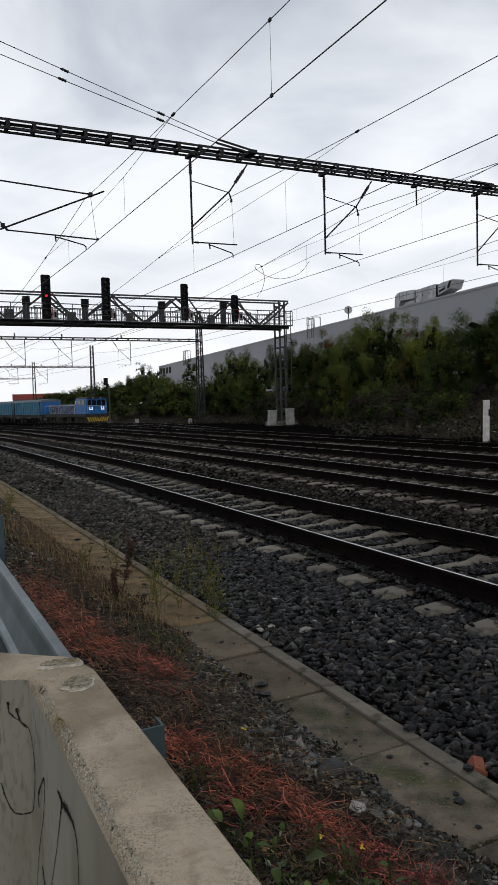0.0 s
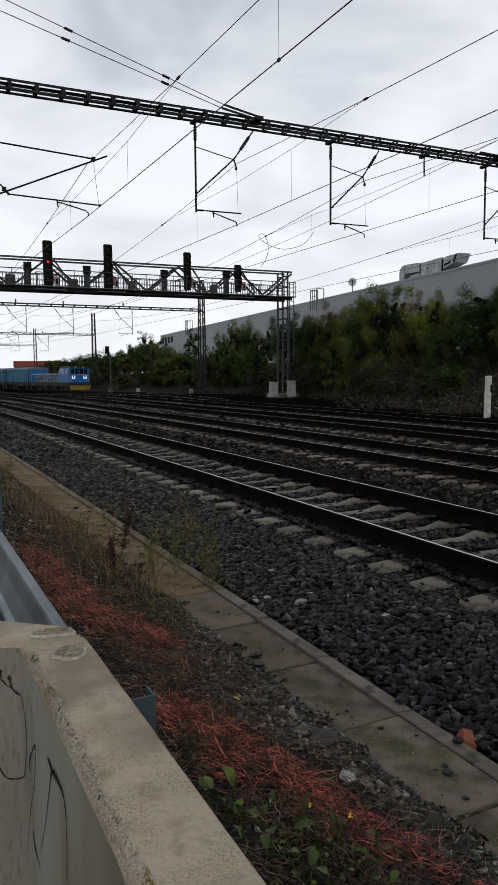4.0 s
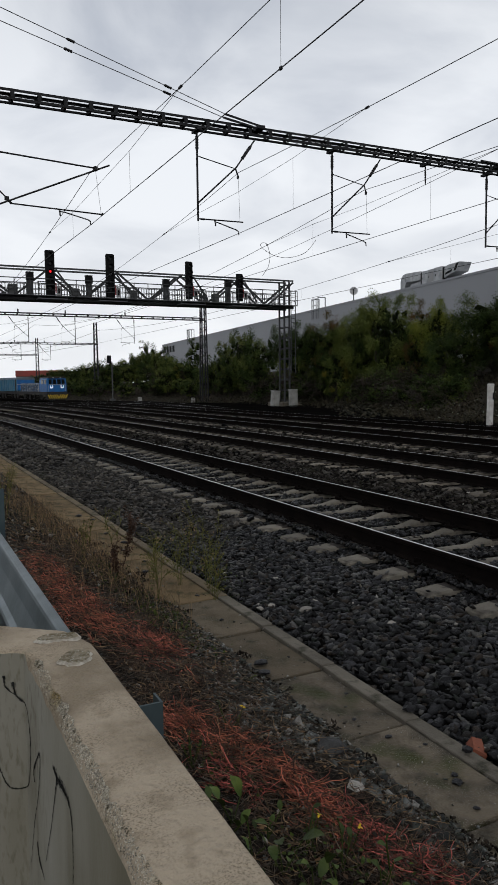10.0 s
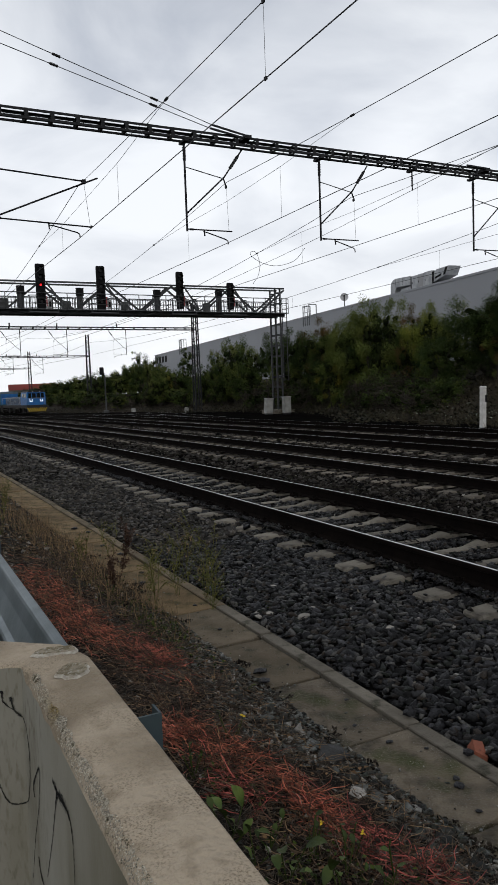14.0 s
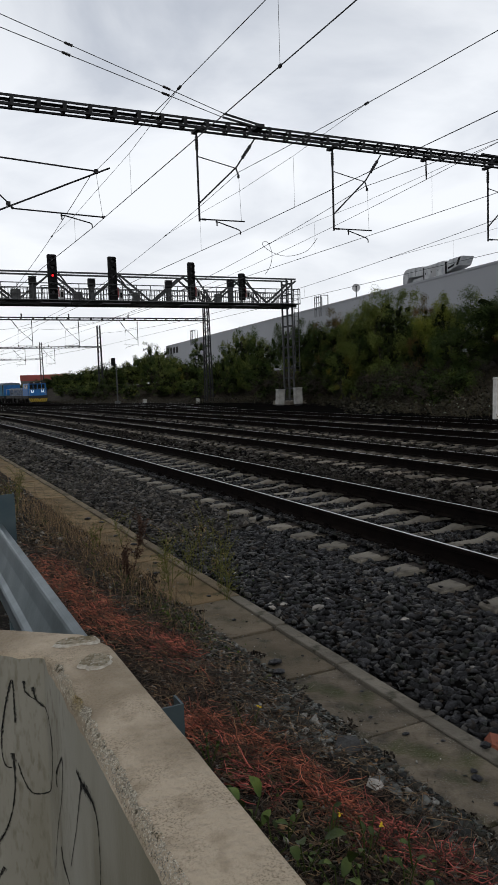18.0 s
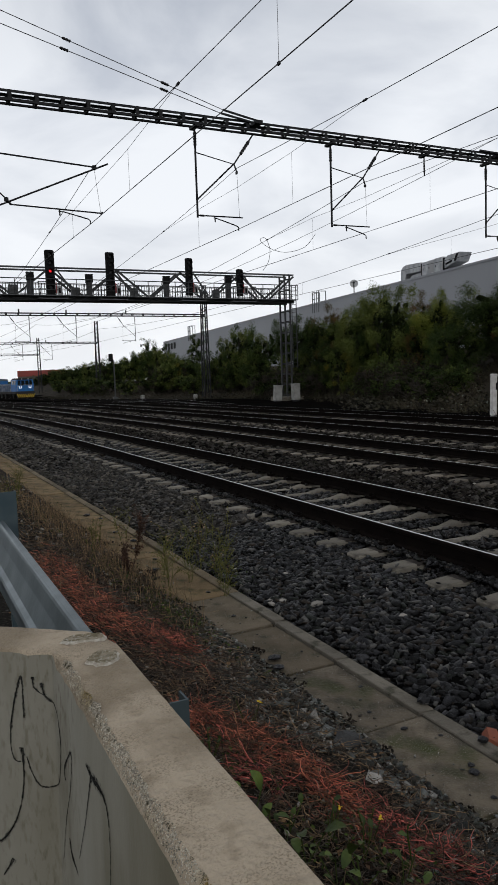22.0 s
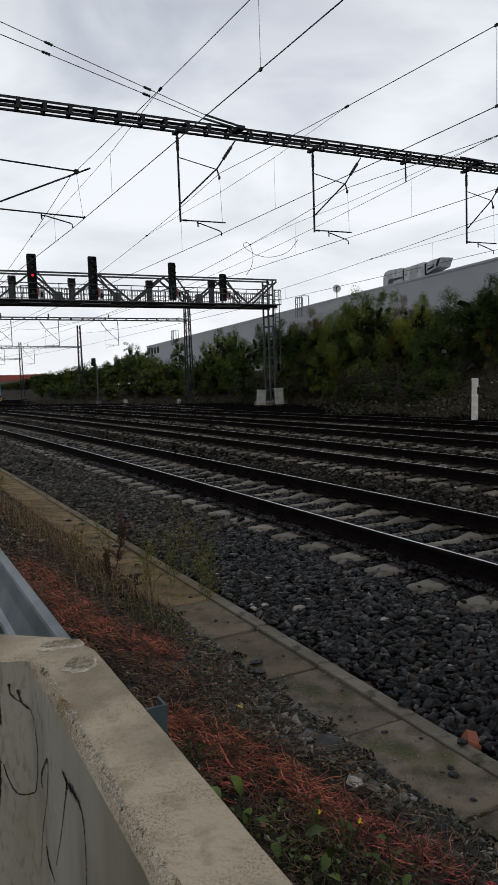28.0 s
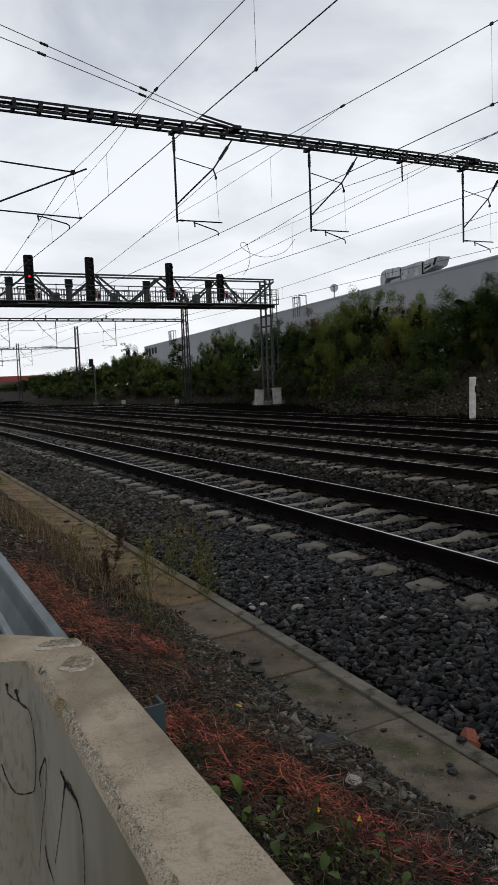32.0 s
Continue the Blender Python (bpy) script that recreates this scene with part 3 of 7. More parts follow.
def clear_of_sleepers(p, phases, rng):
    """Leaves out stones that would lie on a sleeper, but for a few."""
    u = p[:, 0] - bend(p[:, 1])
    keep = np.ones(len(p), bool)
    for off, ph in zip(TRACKS, phases):
        k = (p[:, 1] - ph) / 0.6
        d = abs(u - off)
        on = (abs(k - np.round(k)) * 0.6 < 0.14) & (d < 1.31)
        heap = smooth(0.95, 0.84, d + 0.05 * np.sin(p[:, 1] * 2.9))
        p[:, 2] = np.where(on, np.where(d > 0.6, fall(p[:, 1]) + 0.012, p[:, 2]), p[:, 2] + 0.006 * smooth(1.5, 0.95, d) * (d > 0.75))
        keep &= ~on | (rng.random(len(p)) < np.where(d < 0.4, 0.12, np.where(d < 0.6, 0.04, np.where(d > 0.82, 0.02 + 0.75 * heap, 0.15))))
        keep &= ~((abs(abs(u - off) - 0.75) < 0.1))
    return p[keep]


PHASE = [7.148, 7.3, 7.2, 7.4]


def build_ballast():
    rng = np.random.default_rng(11)
    rough = []
    for u0, u1, y0, y1, dens, size in (
            (-2.62, -1.2, 1.6, 8, 1150, 0.027), (-2.62, -1.2, 8, 16, 750, 0.036), (-2.62, -1.2, 16, 45, 190, 0.05),
            (-1.2, 1.3, 2.5, 9, 850, 0.027), (-1.2, 1.3, 9, 20, 320, 0.036), (-1.2, 1.3, 20, 48, 80, 0.055),
            (1.3, 5.4, 4, 14, 330, 0.034), (1.3, 5.4, 14, 48, 70, 0.055), (5.4, 13.9, 8, 24, 85, 0.05), (5.4, 13.9, 24, 60, 32, 0.075),
            (-2.62, 1.3, -6, 1.6, 300, 0.036), (-1.2, 1.3, 1.6, 2.5, 300, 0.036), (1.3, 5.4, -6, 4, 130, 0.05), (5.4, 13.9, -6, 8, 55, 0.065)):
        n = int((u1 - u0) * (y1 - y0) * dens)
        p = clear_of_sleepers(scatter(n, u0, u1, y0, y1, rng, 0.3, size), PHASE, rng)
        rough.append((p, size * (0.5 + 1.0 * rng.random(len(p)) ** 1.6)))
    b = thing("ballast", pose(0, 0, 0), "dark grey crushed-stone ballast heaped round the sleepers", "ballast", kind="stuff")
    # the stones nearest to the path lie singly
    # stones heaped against the outer rail, over the sleepers' shoulders
    n = 2600
    y = 2.5 + 14.0 * rng.random(n)
    u = -0.84 - 0.13 * rng.random(n) ** 1.3
    rough[3] = (np.concatenate([rough[3][0], np.stack([u + bend(y), y, 0.004 + 0.016 * rng.random(n)], -1)]), np.concatenate([rough[3][1], 0.025 * rng.uniform(0.55, 1.2, n)]))
    p, size = rough[0]
    one = (p[:, 0] < -2.0) & (p[:, 1] > 2.3) & (p[:, 1] < 2.95)
    one &= np.cumsum(one) <= 300
    kinds = [stone_mesh("ballast_piece", np.zeros((1, 3)), np.array([0.034]), rng, SINGLE_STONE, True, 0.0, (0.45, 0.75)) for _ in range(10)]
    for k, (q, s) in enumerate(zip(p[one], size[one])):
        f = s / 0.034
        part("ballast_piece", kinds[k % 10], SINGLE_STONE, b, at=pose(*(float(c) for c in q), *(float(c) for c in np.degrees(rng.uniform(-0.8, 0.8, 2))), float(rng.uniform(0, 360))) @ Matrix.Diagonal((f, f, f, 1)))
    rough[0] = (p[~one], size[~one])
    for nm, sets, mt in (("near_stones", rough[:1], STONE), ("shoulder_stones", rough[1:3], SHOULDER_STONE), ("middle_stones", rough[3:6], STONE), ("far_stones", rough[6:], BROWN_STONE)):
        ob = part(nm, stone_mesh(nm, np.concatenate([s[0] for s in sets]), np.concatenate([s[1] for s in sets]), rng, mt, nm == "near_stones", 0.85, (0.45, 0.75)), mt, b)
        tagged(ob, kind="stuff")


def build_gravel():
    rng = np.random.default_rng(12)
    g = thing("loose_gravel", pose(0, 0, 0), "grey gravel and rubble strewn over the earth by the drain", "gravel", kind="stuff")
    sets = []
    for x0, x1, y0, y1, n, size in ((-3.75, -3.12, 1.6, 6.0, 9000, 0.0075), (-3.62, -3.12, 1.7, 5.0, 2100, 0.015), (-3.5, -3.17, 1.9, 4.2, 90, 0.028), (-4.6, -3.6, 1.3, 8, 2400, 0.008), (-3.25, -2.72, 1.5, 9, 110, 0.007), (-4.4, -3.2, 6.5, 16, 700, 0.022)):
        p = scatter(n, x0, x1, y0, y1, rng, 0.1, size)
        p[:, 2] += size * 0.25
        p[:, 2] = np.where((p[:, 0] > -3.17) & (p[:, 0] < -2.7), -0.139, p[:, 2])
        sets.append((p, size * rng.uniform(0.5, 1.5, n)))
    tagged(part("stones", stone_mesh("stones", np.concatenate([s[0] for s in sets]), np.concatenate([s[1] for s in sets]), rng, GREY_STONE, False, 0.7, (0.22, 0.55)), GREY_STONE, g), kind="stuff")


def build_pale_grit():
    rng = np.random.default_rng(13)
    sets = [scatter(n, x0, x1, y0, y1, rng, 0.2, 0.01) for n, x0, x1, y0, y1 in ((260, -4.5, -3.15, 1.7, 7), (220, -4.4, -3.2, 7, 15), (70, -2.6, -1.3, 2, 9), (120, -0.6, 0.6, 3, 14), (160, 1.4, 6.5, 5, 22), (110, -3.2, -2.7, 1.7, 5))]
    p = np.concatenate(sets)
    p[:, 2] += 0.012
    p[:, 2] = np.where((p[:, 0] > -3.22) & (p[:, 0] < -2.69), -0.138, p[:, 2])
    n = len(p)
    size = np.where((p[:, 0] > -3.22) & (p[:, 0] < -2.69), 0.004, rng.uniform(0.005, 0.015, n) * np.where(p[:, 0] > -2.7, 1.5, 1.0))
    g = new("pale_grit", stone_mesh("pale_grit", p, size, rng, stone_material("pale_chips", [(0.26, 0.25, 0.23), (0.16, 0.15, 0.13), (0.34, 0.32, 0.29), (0.12, 0.11, 0.09)], 0.85, 0.2)))
    tagged(g, "small pale stone chips strewn over earth and ballast", "gravel", kind="stuff")


def build_clods():
    rng = np.random.default_rng(14)
    p = np.concatenate([scatter(n, -4.5, -3.3, y0, y1, rng, 0.2, 0.02) for n, y0, y1 in ((700, 1.8, 6), (900, 6, 14))])
    # crumbs that have spilled in tongues over the edge of the slabs
    n = 4200
    y = 1.7 + 8.0 * rng.random(n) ** 1.3
    reach = np.clip(np.array([0.15 + 0.28 * noise.noise((0.0, b * 1.7, 2.0)) + 0.22 * noise.noise((0.0, b * 5.3, 8.0)) for b in y]), 0.03, 0.4)
    x = -3.30 + reach * rng.random(n) ** 1.2
    p = np.concatenate([p, np.stack([x + bend(y), y, np.where(x > -3.2, -0.141, ground_z(x, y))], -1)])
    g = new("earth_clods", stone_mesh("earth_clods", p, np.where(np.arange(len(p)) < 1600, rng.uniform(0.008, 0.028, len(p)), rng.uniform(0.004, 0.012, len(p))), rng, stone_material("earth_crumbs", [(0.012, 0.010, 0.008), (0.022, 0.018, 0.014), (0.035, 0.029, 0.023), (0.008, 0.007, 0.006), (0.05, 0.043, 0.036)], 0.95, 0.05), True))
    tagged(g, "dark crumbs and clods of earth among the dead stalks", "earth", kind="stuff")


def lump(size, seed, flat=0.6):
    r = random.Random(seed)
    bm = bmesh.new()
    bmesh.ops.create_icosphere(bm, subdivisions=1, radius=1)
    k = r.uniform(0, 50)
    for v in bm.verts:
        d = 1 + 0.4 * noise.noise(v.co * 1.1 + Vector((k, 0, 0))) + r.uniform(-0.2, 0.2)
        v.co = Vector((v.co.x * 1.2, v.co.y, v.co.z * flat)) * d * size
    me = bpy.data.meshes.new("stone")
    bm.to_mesh(me)
    bm.free()
    return me


DARK_ROCK = material("dark_grey_rock", (0.05, 0.05, 0.049), (0.03, 0.03, 0.03), 9, 0.85, bump=0.6, bump_scale=60)


def build_single_stones():
    pale = [(-2.25, 5.02, 0.05), (-2.42, 5.3, 0.035), (-2.5, 5.38, 0.03), (-2.52, 5.30, 0.032), (-1.9, 4.35, 0.04), (-3.4, 2.62, 0.045), (-3.28, 4.75, 0.03), (-3.33, 4.5, 0.028), (-3.52, 3.9, 0.022), (-2.35, 6.4, 0.028), (-2.05, 5.9, 0.03), (-3.05, 9.3, 0.04), (-3.6, 8.6, 0.04), (-3.75, 9.0, 0.035)]
    for i, (x, y, s) in enumerate(pale):
        me = lump(s, i)
        me.materials.append(PALE_STONE)
        ob = new("stone", me)
        z = float(ground_z(x + float(bend(y)), y)) + s * 0.35
        ob.matrix_basis = pose(x, y, z, 0, 0, i * 47)
        tagged(ob, "pale limestone lump lying among the dark stones", "stone", "pale stones")
    me = lump(0.075, 99, 0.5)
    me.materials.append(DARK_ROCK)
    ob = new("stone", me)
    ob.matrix_basis = pose(-3.27, 3.02, -0.105, 8, -6, 30)
    tagged(ob, "flat grey broken slab lying on the drain's edge", "stone")
    dark = [(-2.60, 4.88, 0.03), (-2.58, 4.6, 0.028), (-2.63, 3.22, 0.035), (-2.66, 2.72, 0.03), (-2.6, 2.05, 0.03)]
    for i, (x, y, s) in enumerate(dark):
        me = lump(s, 40 + i, 0.7)
        me.materials.append(STONE)
        ob = new("stone", me)
        ob.matrix_basis = pose(x, y, -0.122 + s * 0.4, 0, 0, i * 61)
        tagged(ob, "dark ballast stone fallen on the pale kerb", "stone", "stones on the kerb")
    for i, (x, y, s) in enumerate([(-2.9, 3.05, 0.018), (-2.85, 2.6, 0.02), (-2.88, 2.55, 0.026), (-3.05, 4.25, 0.05), (-3.1, 4.1, 0.04), (-2.95, 2.35, 0.016), (-2.87, 8.9, 0.035), (-2.82, 8.3, 0.04), (-2.9, 10.3, 0.045), (-2.8, 9.9, 0.04), (-2.8, 3.6, 0.014), (-2.95, 3.3, 0.014), (-2.78, 2.9, 0.012), (-2.92, 5.2, 0.02), (-2.85, 5.9, 0.022), (-3.0, 6.9, 0.03), (-2.88, 7.3, 0.026), (-2.93, 7.9, 0.03)]):
        me = lump(s, 60 + i, 0.38)
        me.materials.append(STONE)
        ob = new("stone", me)
        ob.matrix_basis = pose(x + float(bend(y)), y, -0.142 + s * 0.3, 0, 0, i * 71)
        tagged(ob, "dark stone lying in the concrete drain", "stone", "stones in the drain")
    br = Shape().add([(-0.06, -0.035, 0), (0.06, -0.03, 0), (0.055, 0.035, 0), (-0.03, 0.04, 0), (-0.055, -0.03, 0.05), (0.05, -0.025, 0.06), (0.05, 0.03, 0.055), (-0.025, 0.032, 0.045)],
                     [(3, 2, 1, 0), (4, 5, 6, 7), (0, 1, 5, 4), (1, 2, 6, 5), (2, 3, 7, 6), (3, 0, 4, 7)])
    ob = new("brick_fragment", br.mesh("brick_fragment", material("broken_brick", (0.24, 0.08, 0.045), (0.17, 0.06, 0.04), 12, 0.9, bump=0.4)))
    ob.matrix_basis = pose(-2.575, 2.76, -0.172, 22, -14, 62)
    tagged(ob, "broken red brick piece lying beside the kerb", "brick")


def stems(name, roots, length, rng, mat, radius=0.0018, lift=0.25, droop=0.0, upright=0.0, segs=3, bendy=0.45, lie=None):
    """Thin bent stems, three-sided, one island each."""
    n = len(roots)
    head = rng.uniform(0, 2 * math.pi, n) if lie is None else rng.normal(lie, 0.55, n) + math.pi * rng.integers(0, 2, n)
    up = rng.normal(lift, 0.18, n) if not upright else rng.normal(upright, 0.15, n)
    L = length * rng.uniform(0.5, 1.4, n)
    pts = [roots]
    for k in range(segs):
        d = np.stack([np.cos(head) * np.cos(up), np.sin(head) * np.cos(up), np.sin(up)], -1)
        pts.append(pts[-1] + d * (L / segs)[:, None])
        head = head + rng.normal(0, bendy, n)
        up = up - droop + rng.normal(0, 0.22, n)
    pts = np.stack(pts, 1)
    v = []
    for k in range(segs + 1):
        r = radius * (1 - 0.6 * k / segs)
        for a in range(3):
            ang = 2 * math.pi * a / 3
            v.append(pts[:, k] + np.array([math.cos(ang) * r, math.sin(ang) * r, (0.6 if a == 0 else -0.3) * r]))
    v = np.stack(v, 1)
    q = np.array([[k * 3 + a, k * 3 + (a + 1) % 3, k * 3 + 3 + (a + 1) % 3, k * 3 + 3 + a] for k in range(segs) for a in range(3)])
    f = q[None] + (np.arange(n) * (segs + 1) * 3)[:, None, None]
    return raw_mesh(name, v.reshape(-1, 3), f.reshape(-1, 4), mat)


def leaf_cards(name, pos, size, rng, mat, tilt=1.2):
    """Small folded leaves: four triangles each."""
    n = len(pos)
    base = np.array([[0, 0, 0], [0.32, 0.5, 0.10], [0, 1.0, -0.05], [-0.32, 0.5, 0.10]])
    v = base[None] * np.ones((n, 1, 1)) * (size * rng.uniform(0.6, 1.35, n))[:, None, None]
    v = np.einsum("nij,nkj->nki", turns(n, rng, tilt), v) + pos[:, None]
    f = np.array([[0, 1, 2], [0, 2, 3]])[None] + (np.arange(n) * 4)[:, None, None]
    return raw_mesh(name, v.reshape(-1, 3), f.reshape(-1, 3), mat)


RED_STALK = material("red_dry_stalk", (0.42, 0.108, 0.068), (0.14, 0.036, 0.020), 9.0, 0.7, island=0.85, cut=(0.42, 0.58))
ORANGE_STALK = material("orange_dry_stalk", (0.38, 0.122, 0.066), (0.14, 0.050, 0.025), 9.0, 0.7, island=0.85, cut=(0.42, 0.58))
BROWN_STALK = material("brown_dead_stalk", (0.105, 0.062, 0.038), (0.030, 0.020, 0.014), 10.0, 0.85, island=0.8)
PINK_STALK = material("wine_red_stalk", (0.43, 0.105, 0.082), (0.15, 0.034, 0.026), 9.0, 0.7, island=0.85, cut=(0.42, 0.58))
TAN_STALK = material("tan_dry_stalk", (0.2722, 0.1809, 0.0924), (0.1109, 0.07426, 0.04158), 12.0, 0.85, island=0.75)
GREY_STALK = material("grey_dead_stalk", (0.16, 0.13, 0.10), (0.04, 0.034, 0.028), 12.0, 0.9, island=0.75)
WEED_DARK = material("dark_dock_seed", (0.045, 0.022, 0.014), (0.07, 0.035, 0.02), 9.0, 0.9)
WEED_GREEN = material("weed_leaf", (0.020, 0.036, 0.009), (0.050, 0.064, 0.012), 7.0, 0.85, island=0.7, spec=0.15)
BROAD_LEAF = material("broad_weed_leaf", (0.026, 0.050, 0.010), (0.075, 0.102, 0.018), 14.0, 0.6, spec=0.25, vary=0.45, bump=0.25, bump_scale=90)
MOSS = material("moss", (0.072, 0.0836, 0.0182), (0.11, 0.0988, 0.0224), 9.0, 0.95, bump=0.8, island=0.4)
YELLOW_PETAL = material("yellow_petal", (0.65, 0.45, 0.02), None, rough=0.7)


def build_dry_plants():
    rng = np.random.default_rng(21)

    def patch(cx, cy, rx, ry, n, lift=0.02):
        x, y = cx + rx * 0.62 * rng.normal(0, 1, n), cy + ry * 0.62 * rng.normal(0, 1, n)
        keep = np.array([noise.noise((a * 7.0, b * 4.5, 1.7)) + 0.6 * noise.noise((a * 19.0, b * 13.0, 4.0)) for a, b in zip(x, y)]) > rng.uniform(-0.55, 0.15, n)
        x, y = x[keep], y[keep]
        return np.stack([x, y, ground_z(x, y) + rng.uniform(0.0, lift, len(x))], -1)

    red = np.concatenate([patch(-4.02, 6.4, 0.16, 0.9, 900, 0.09), patch(-3.95, 5.3, 0.17, 0.55, 1250, 0.08), patch(-3.70, 4.6, 0.12, 0.3, 430, 0.05), patch(-3.95, 3.35, 0.11, 0.17, 520, 0.07), patch(-3.80, 2.98, 0.10, 0.19, 600, 0.07), patch(-3.70, 2.55, 0.085, 0.20, 520, 0.07)])
    wine = np.concatenate([patch(-3.6, 2.22, 0.08, 0.25, 330, 0.05), patch(-3.93, 2.75, 0.08, 0.16, 300, 0.05), patch(-3.70, 4.6, 0.14, 0.3, 330, 0.05), patch(-3.45, 1.98, 0.07, 0.15, 120, 0.04)])
    tan = np.concatenate([patch(-3.85, 4.2, 0.45, 1.9, 1000, 0.05), patch(-3.75, 8.5, 0.5, 3.0, 1500, 0.1), patch(-3.7, 2.5, 0.4, 0.7, 420, 0.06), patch(-3.45, 12, 0.5, 4, 900, 0.12)])
    grey = np.concatenate([patch(-3.85, 3.8, 0.5, 2.2, 1700, 0.05), patch(-3.8, 8.0, 0.6, 3.5, 1500, 0.08)])
    brown = np.concatenate([patch(-3.98, 5.8, 0.26, 1.4, 1500, 0.09), patch(-3.82, 3.0, 0.22, 0.6, 1300, 0.07), patch(-3.62, 2.2, 0.2, 0.4, 800, 0.05), patch(-3.75, 4.3, 0.3, 0.9, 1500, 0.06), patch(-3.55, 7.0, 0.3, 1.4, 1300, 0.10)])
    # a fine mat of rotted stems over all the earth
    n = 15000
    x, y = rng.uniform(-4.5, -3.18, n), 1.75 + 6.5 * rng.random(n) ** 1.25
    mat_roots = np.stack([x, y, ground_z(x, y) + rng.uniform(0.0, 0.022, n)], -1)
    for lab, part_of, mt in (("fine grey-brown mat of rotted stems covering the earth", mat_roots[:8500], GREY_STALK), ("fine dark mat of rotted stems covering the earth", mat_roots[8500:], BROWN_STALK)):
        tagged(new("rotted_stems", stems("rotted_stems", part_of, 0.075, rng, mt, 0.0013, 0.10, segs=3, bendy=0.35)), lab, "dry plants", kind="stuff")
    tagged(new("dead_stalks", stems("dead_stalks", brown, 0.12, rng, BROWN_STALK, 0.0021, 0.12, segs=4, bendy=0.5)), "dark brown dead stalks tangled among the red ones", "dry plants", kind="stuff")
    rng.shuffle(red)
    cut = len(red) * 2 // 5
    for nm, roots, mat, lab, L in (("dry_stalks", red[:cut], RED_STALK, "tangle of rust-red dry stalks lying on the earth", 0.115), ("dry_stalks", red[cut:], ORANGE_STALK, "orange-brown dry stalks lying on the earth", 0.12),
                                   ("dry_stalks", wine, PINK_STALK, "wine-red dry stalks lying by the barrier", 0.115),
                                   ("dry_grass", tan, TAN_STALK, "tan dead grass lying along the drain", 0.11), ("dead_stalks", grey, GREY_STALK, "grey-brown dead stalks matted on the earth", 0.10)):
        ob = new(nm, stems(nm, roots, L, rng, mat, 0.0028 if nm == "dry_stalks" else 0.0022, 0.08, segs=5, bendy=0.42, lie=1.9 if nm == "dry_stalks" else None))
        tagged(ob, lab, "dry plants", kind="stuff")
    # upright dry grass
    up = np.concatenate([patch(-3.35, 6.8, 0.18, 1.2, 170), patch(-3.45, 9.5, 0.3, 2.5, 260), patch(-3.6, 13, 0.4, 3, 260), patch(-3.75, 6.5, 0.4, 1.5, 70), patch(-3.2, 5.9, 0.1, 0.5, 50), patch(-3.55, 10.3, 0.32, 1.6, 420), patch(-3.40, 8.4, 0.26, 1.0, 240), patch(-3.5, 6.4, 0.25, 0.7, 180)])
    tagged(new("standing_dry_grass", stems("standing_dry_grass", up, 0.24, rng, TAN_STALK, 0.0018, 0.0, 0.12, 1.35, 4)), "thin standing dry grass beside the drain", "dry grass", kind="stuff")
    straw = np.concatenate([patch(-3.45, 3.2, 0.25, 1.3, 260, 0.03), patch(-3.3, 2.2, 0.2, 0.5, 120, 0.03), patch(-3.6, 4.6, 0.3, 1.2, 260, 0.04)])
    tagged(new("broken_straw", stems("broken_straw", straw, 0.08, rng, TAN_STALK, 0.0017, 0.05, segs=2, bendy=0.08)), "broken pale straws lying on the gravel", "dry grass", kind="stuff")
    # small green herbs by the drain
    herb = np.concatenate([patch(-3.40, 5.2, 0.16, 0.9, 900, 0.10), patch(-3.5, 6.6, 0.25, 1.0, 800, 0.12), patch(-3.95, 2.9, 0.12, 0.2, 260, 0.05), patch(-3.85, 2.1, 0.2, 0.3, 420, 0.06), patch(-3.6, 9.5, 0.4, 2.0, 700, 0.15), patch(-2.55, 6.2, 0.12, 0.7, 260, 0.2)])
    tagged(new("green_herbs", leaf_cards("green_herbs", herb, 0.022, rng, WEED_GREEN)), "small dark green herbs growing through the dead stalks", "weeds", kind="stuff")
    # leaf litter
    n = 1500
    p = np.stack([rng.uniform(-4.6, -3.2, n), rng.uniform(1.6, 12, n), np.zeros(n)], -1)
    p[:, 2] = ground_z(p[:, 0], p[:, 1]) + 0.02
    tagged(new("leaf_litter", leaf_cards("leaf_litter", p, 0.028, rng, material("dead_leaf", (0.17, 0.10, 0.045), (0.09, 0.05, 0.025), 8, 0.85, island=0.5), 0.5)), "brown fallen leaves strewn on the earth", "leaves", kind="stuff")


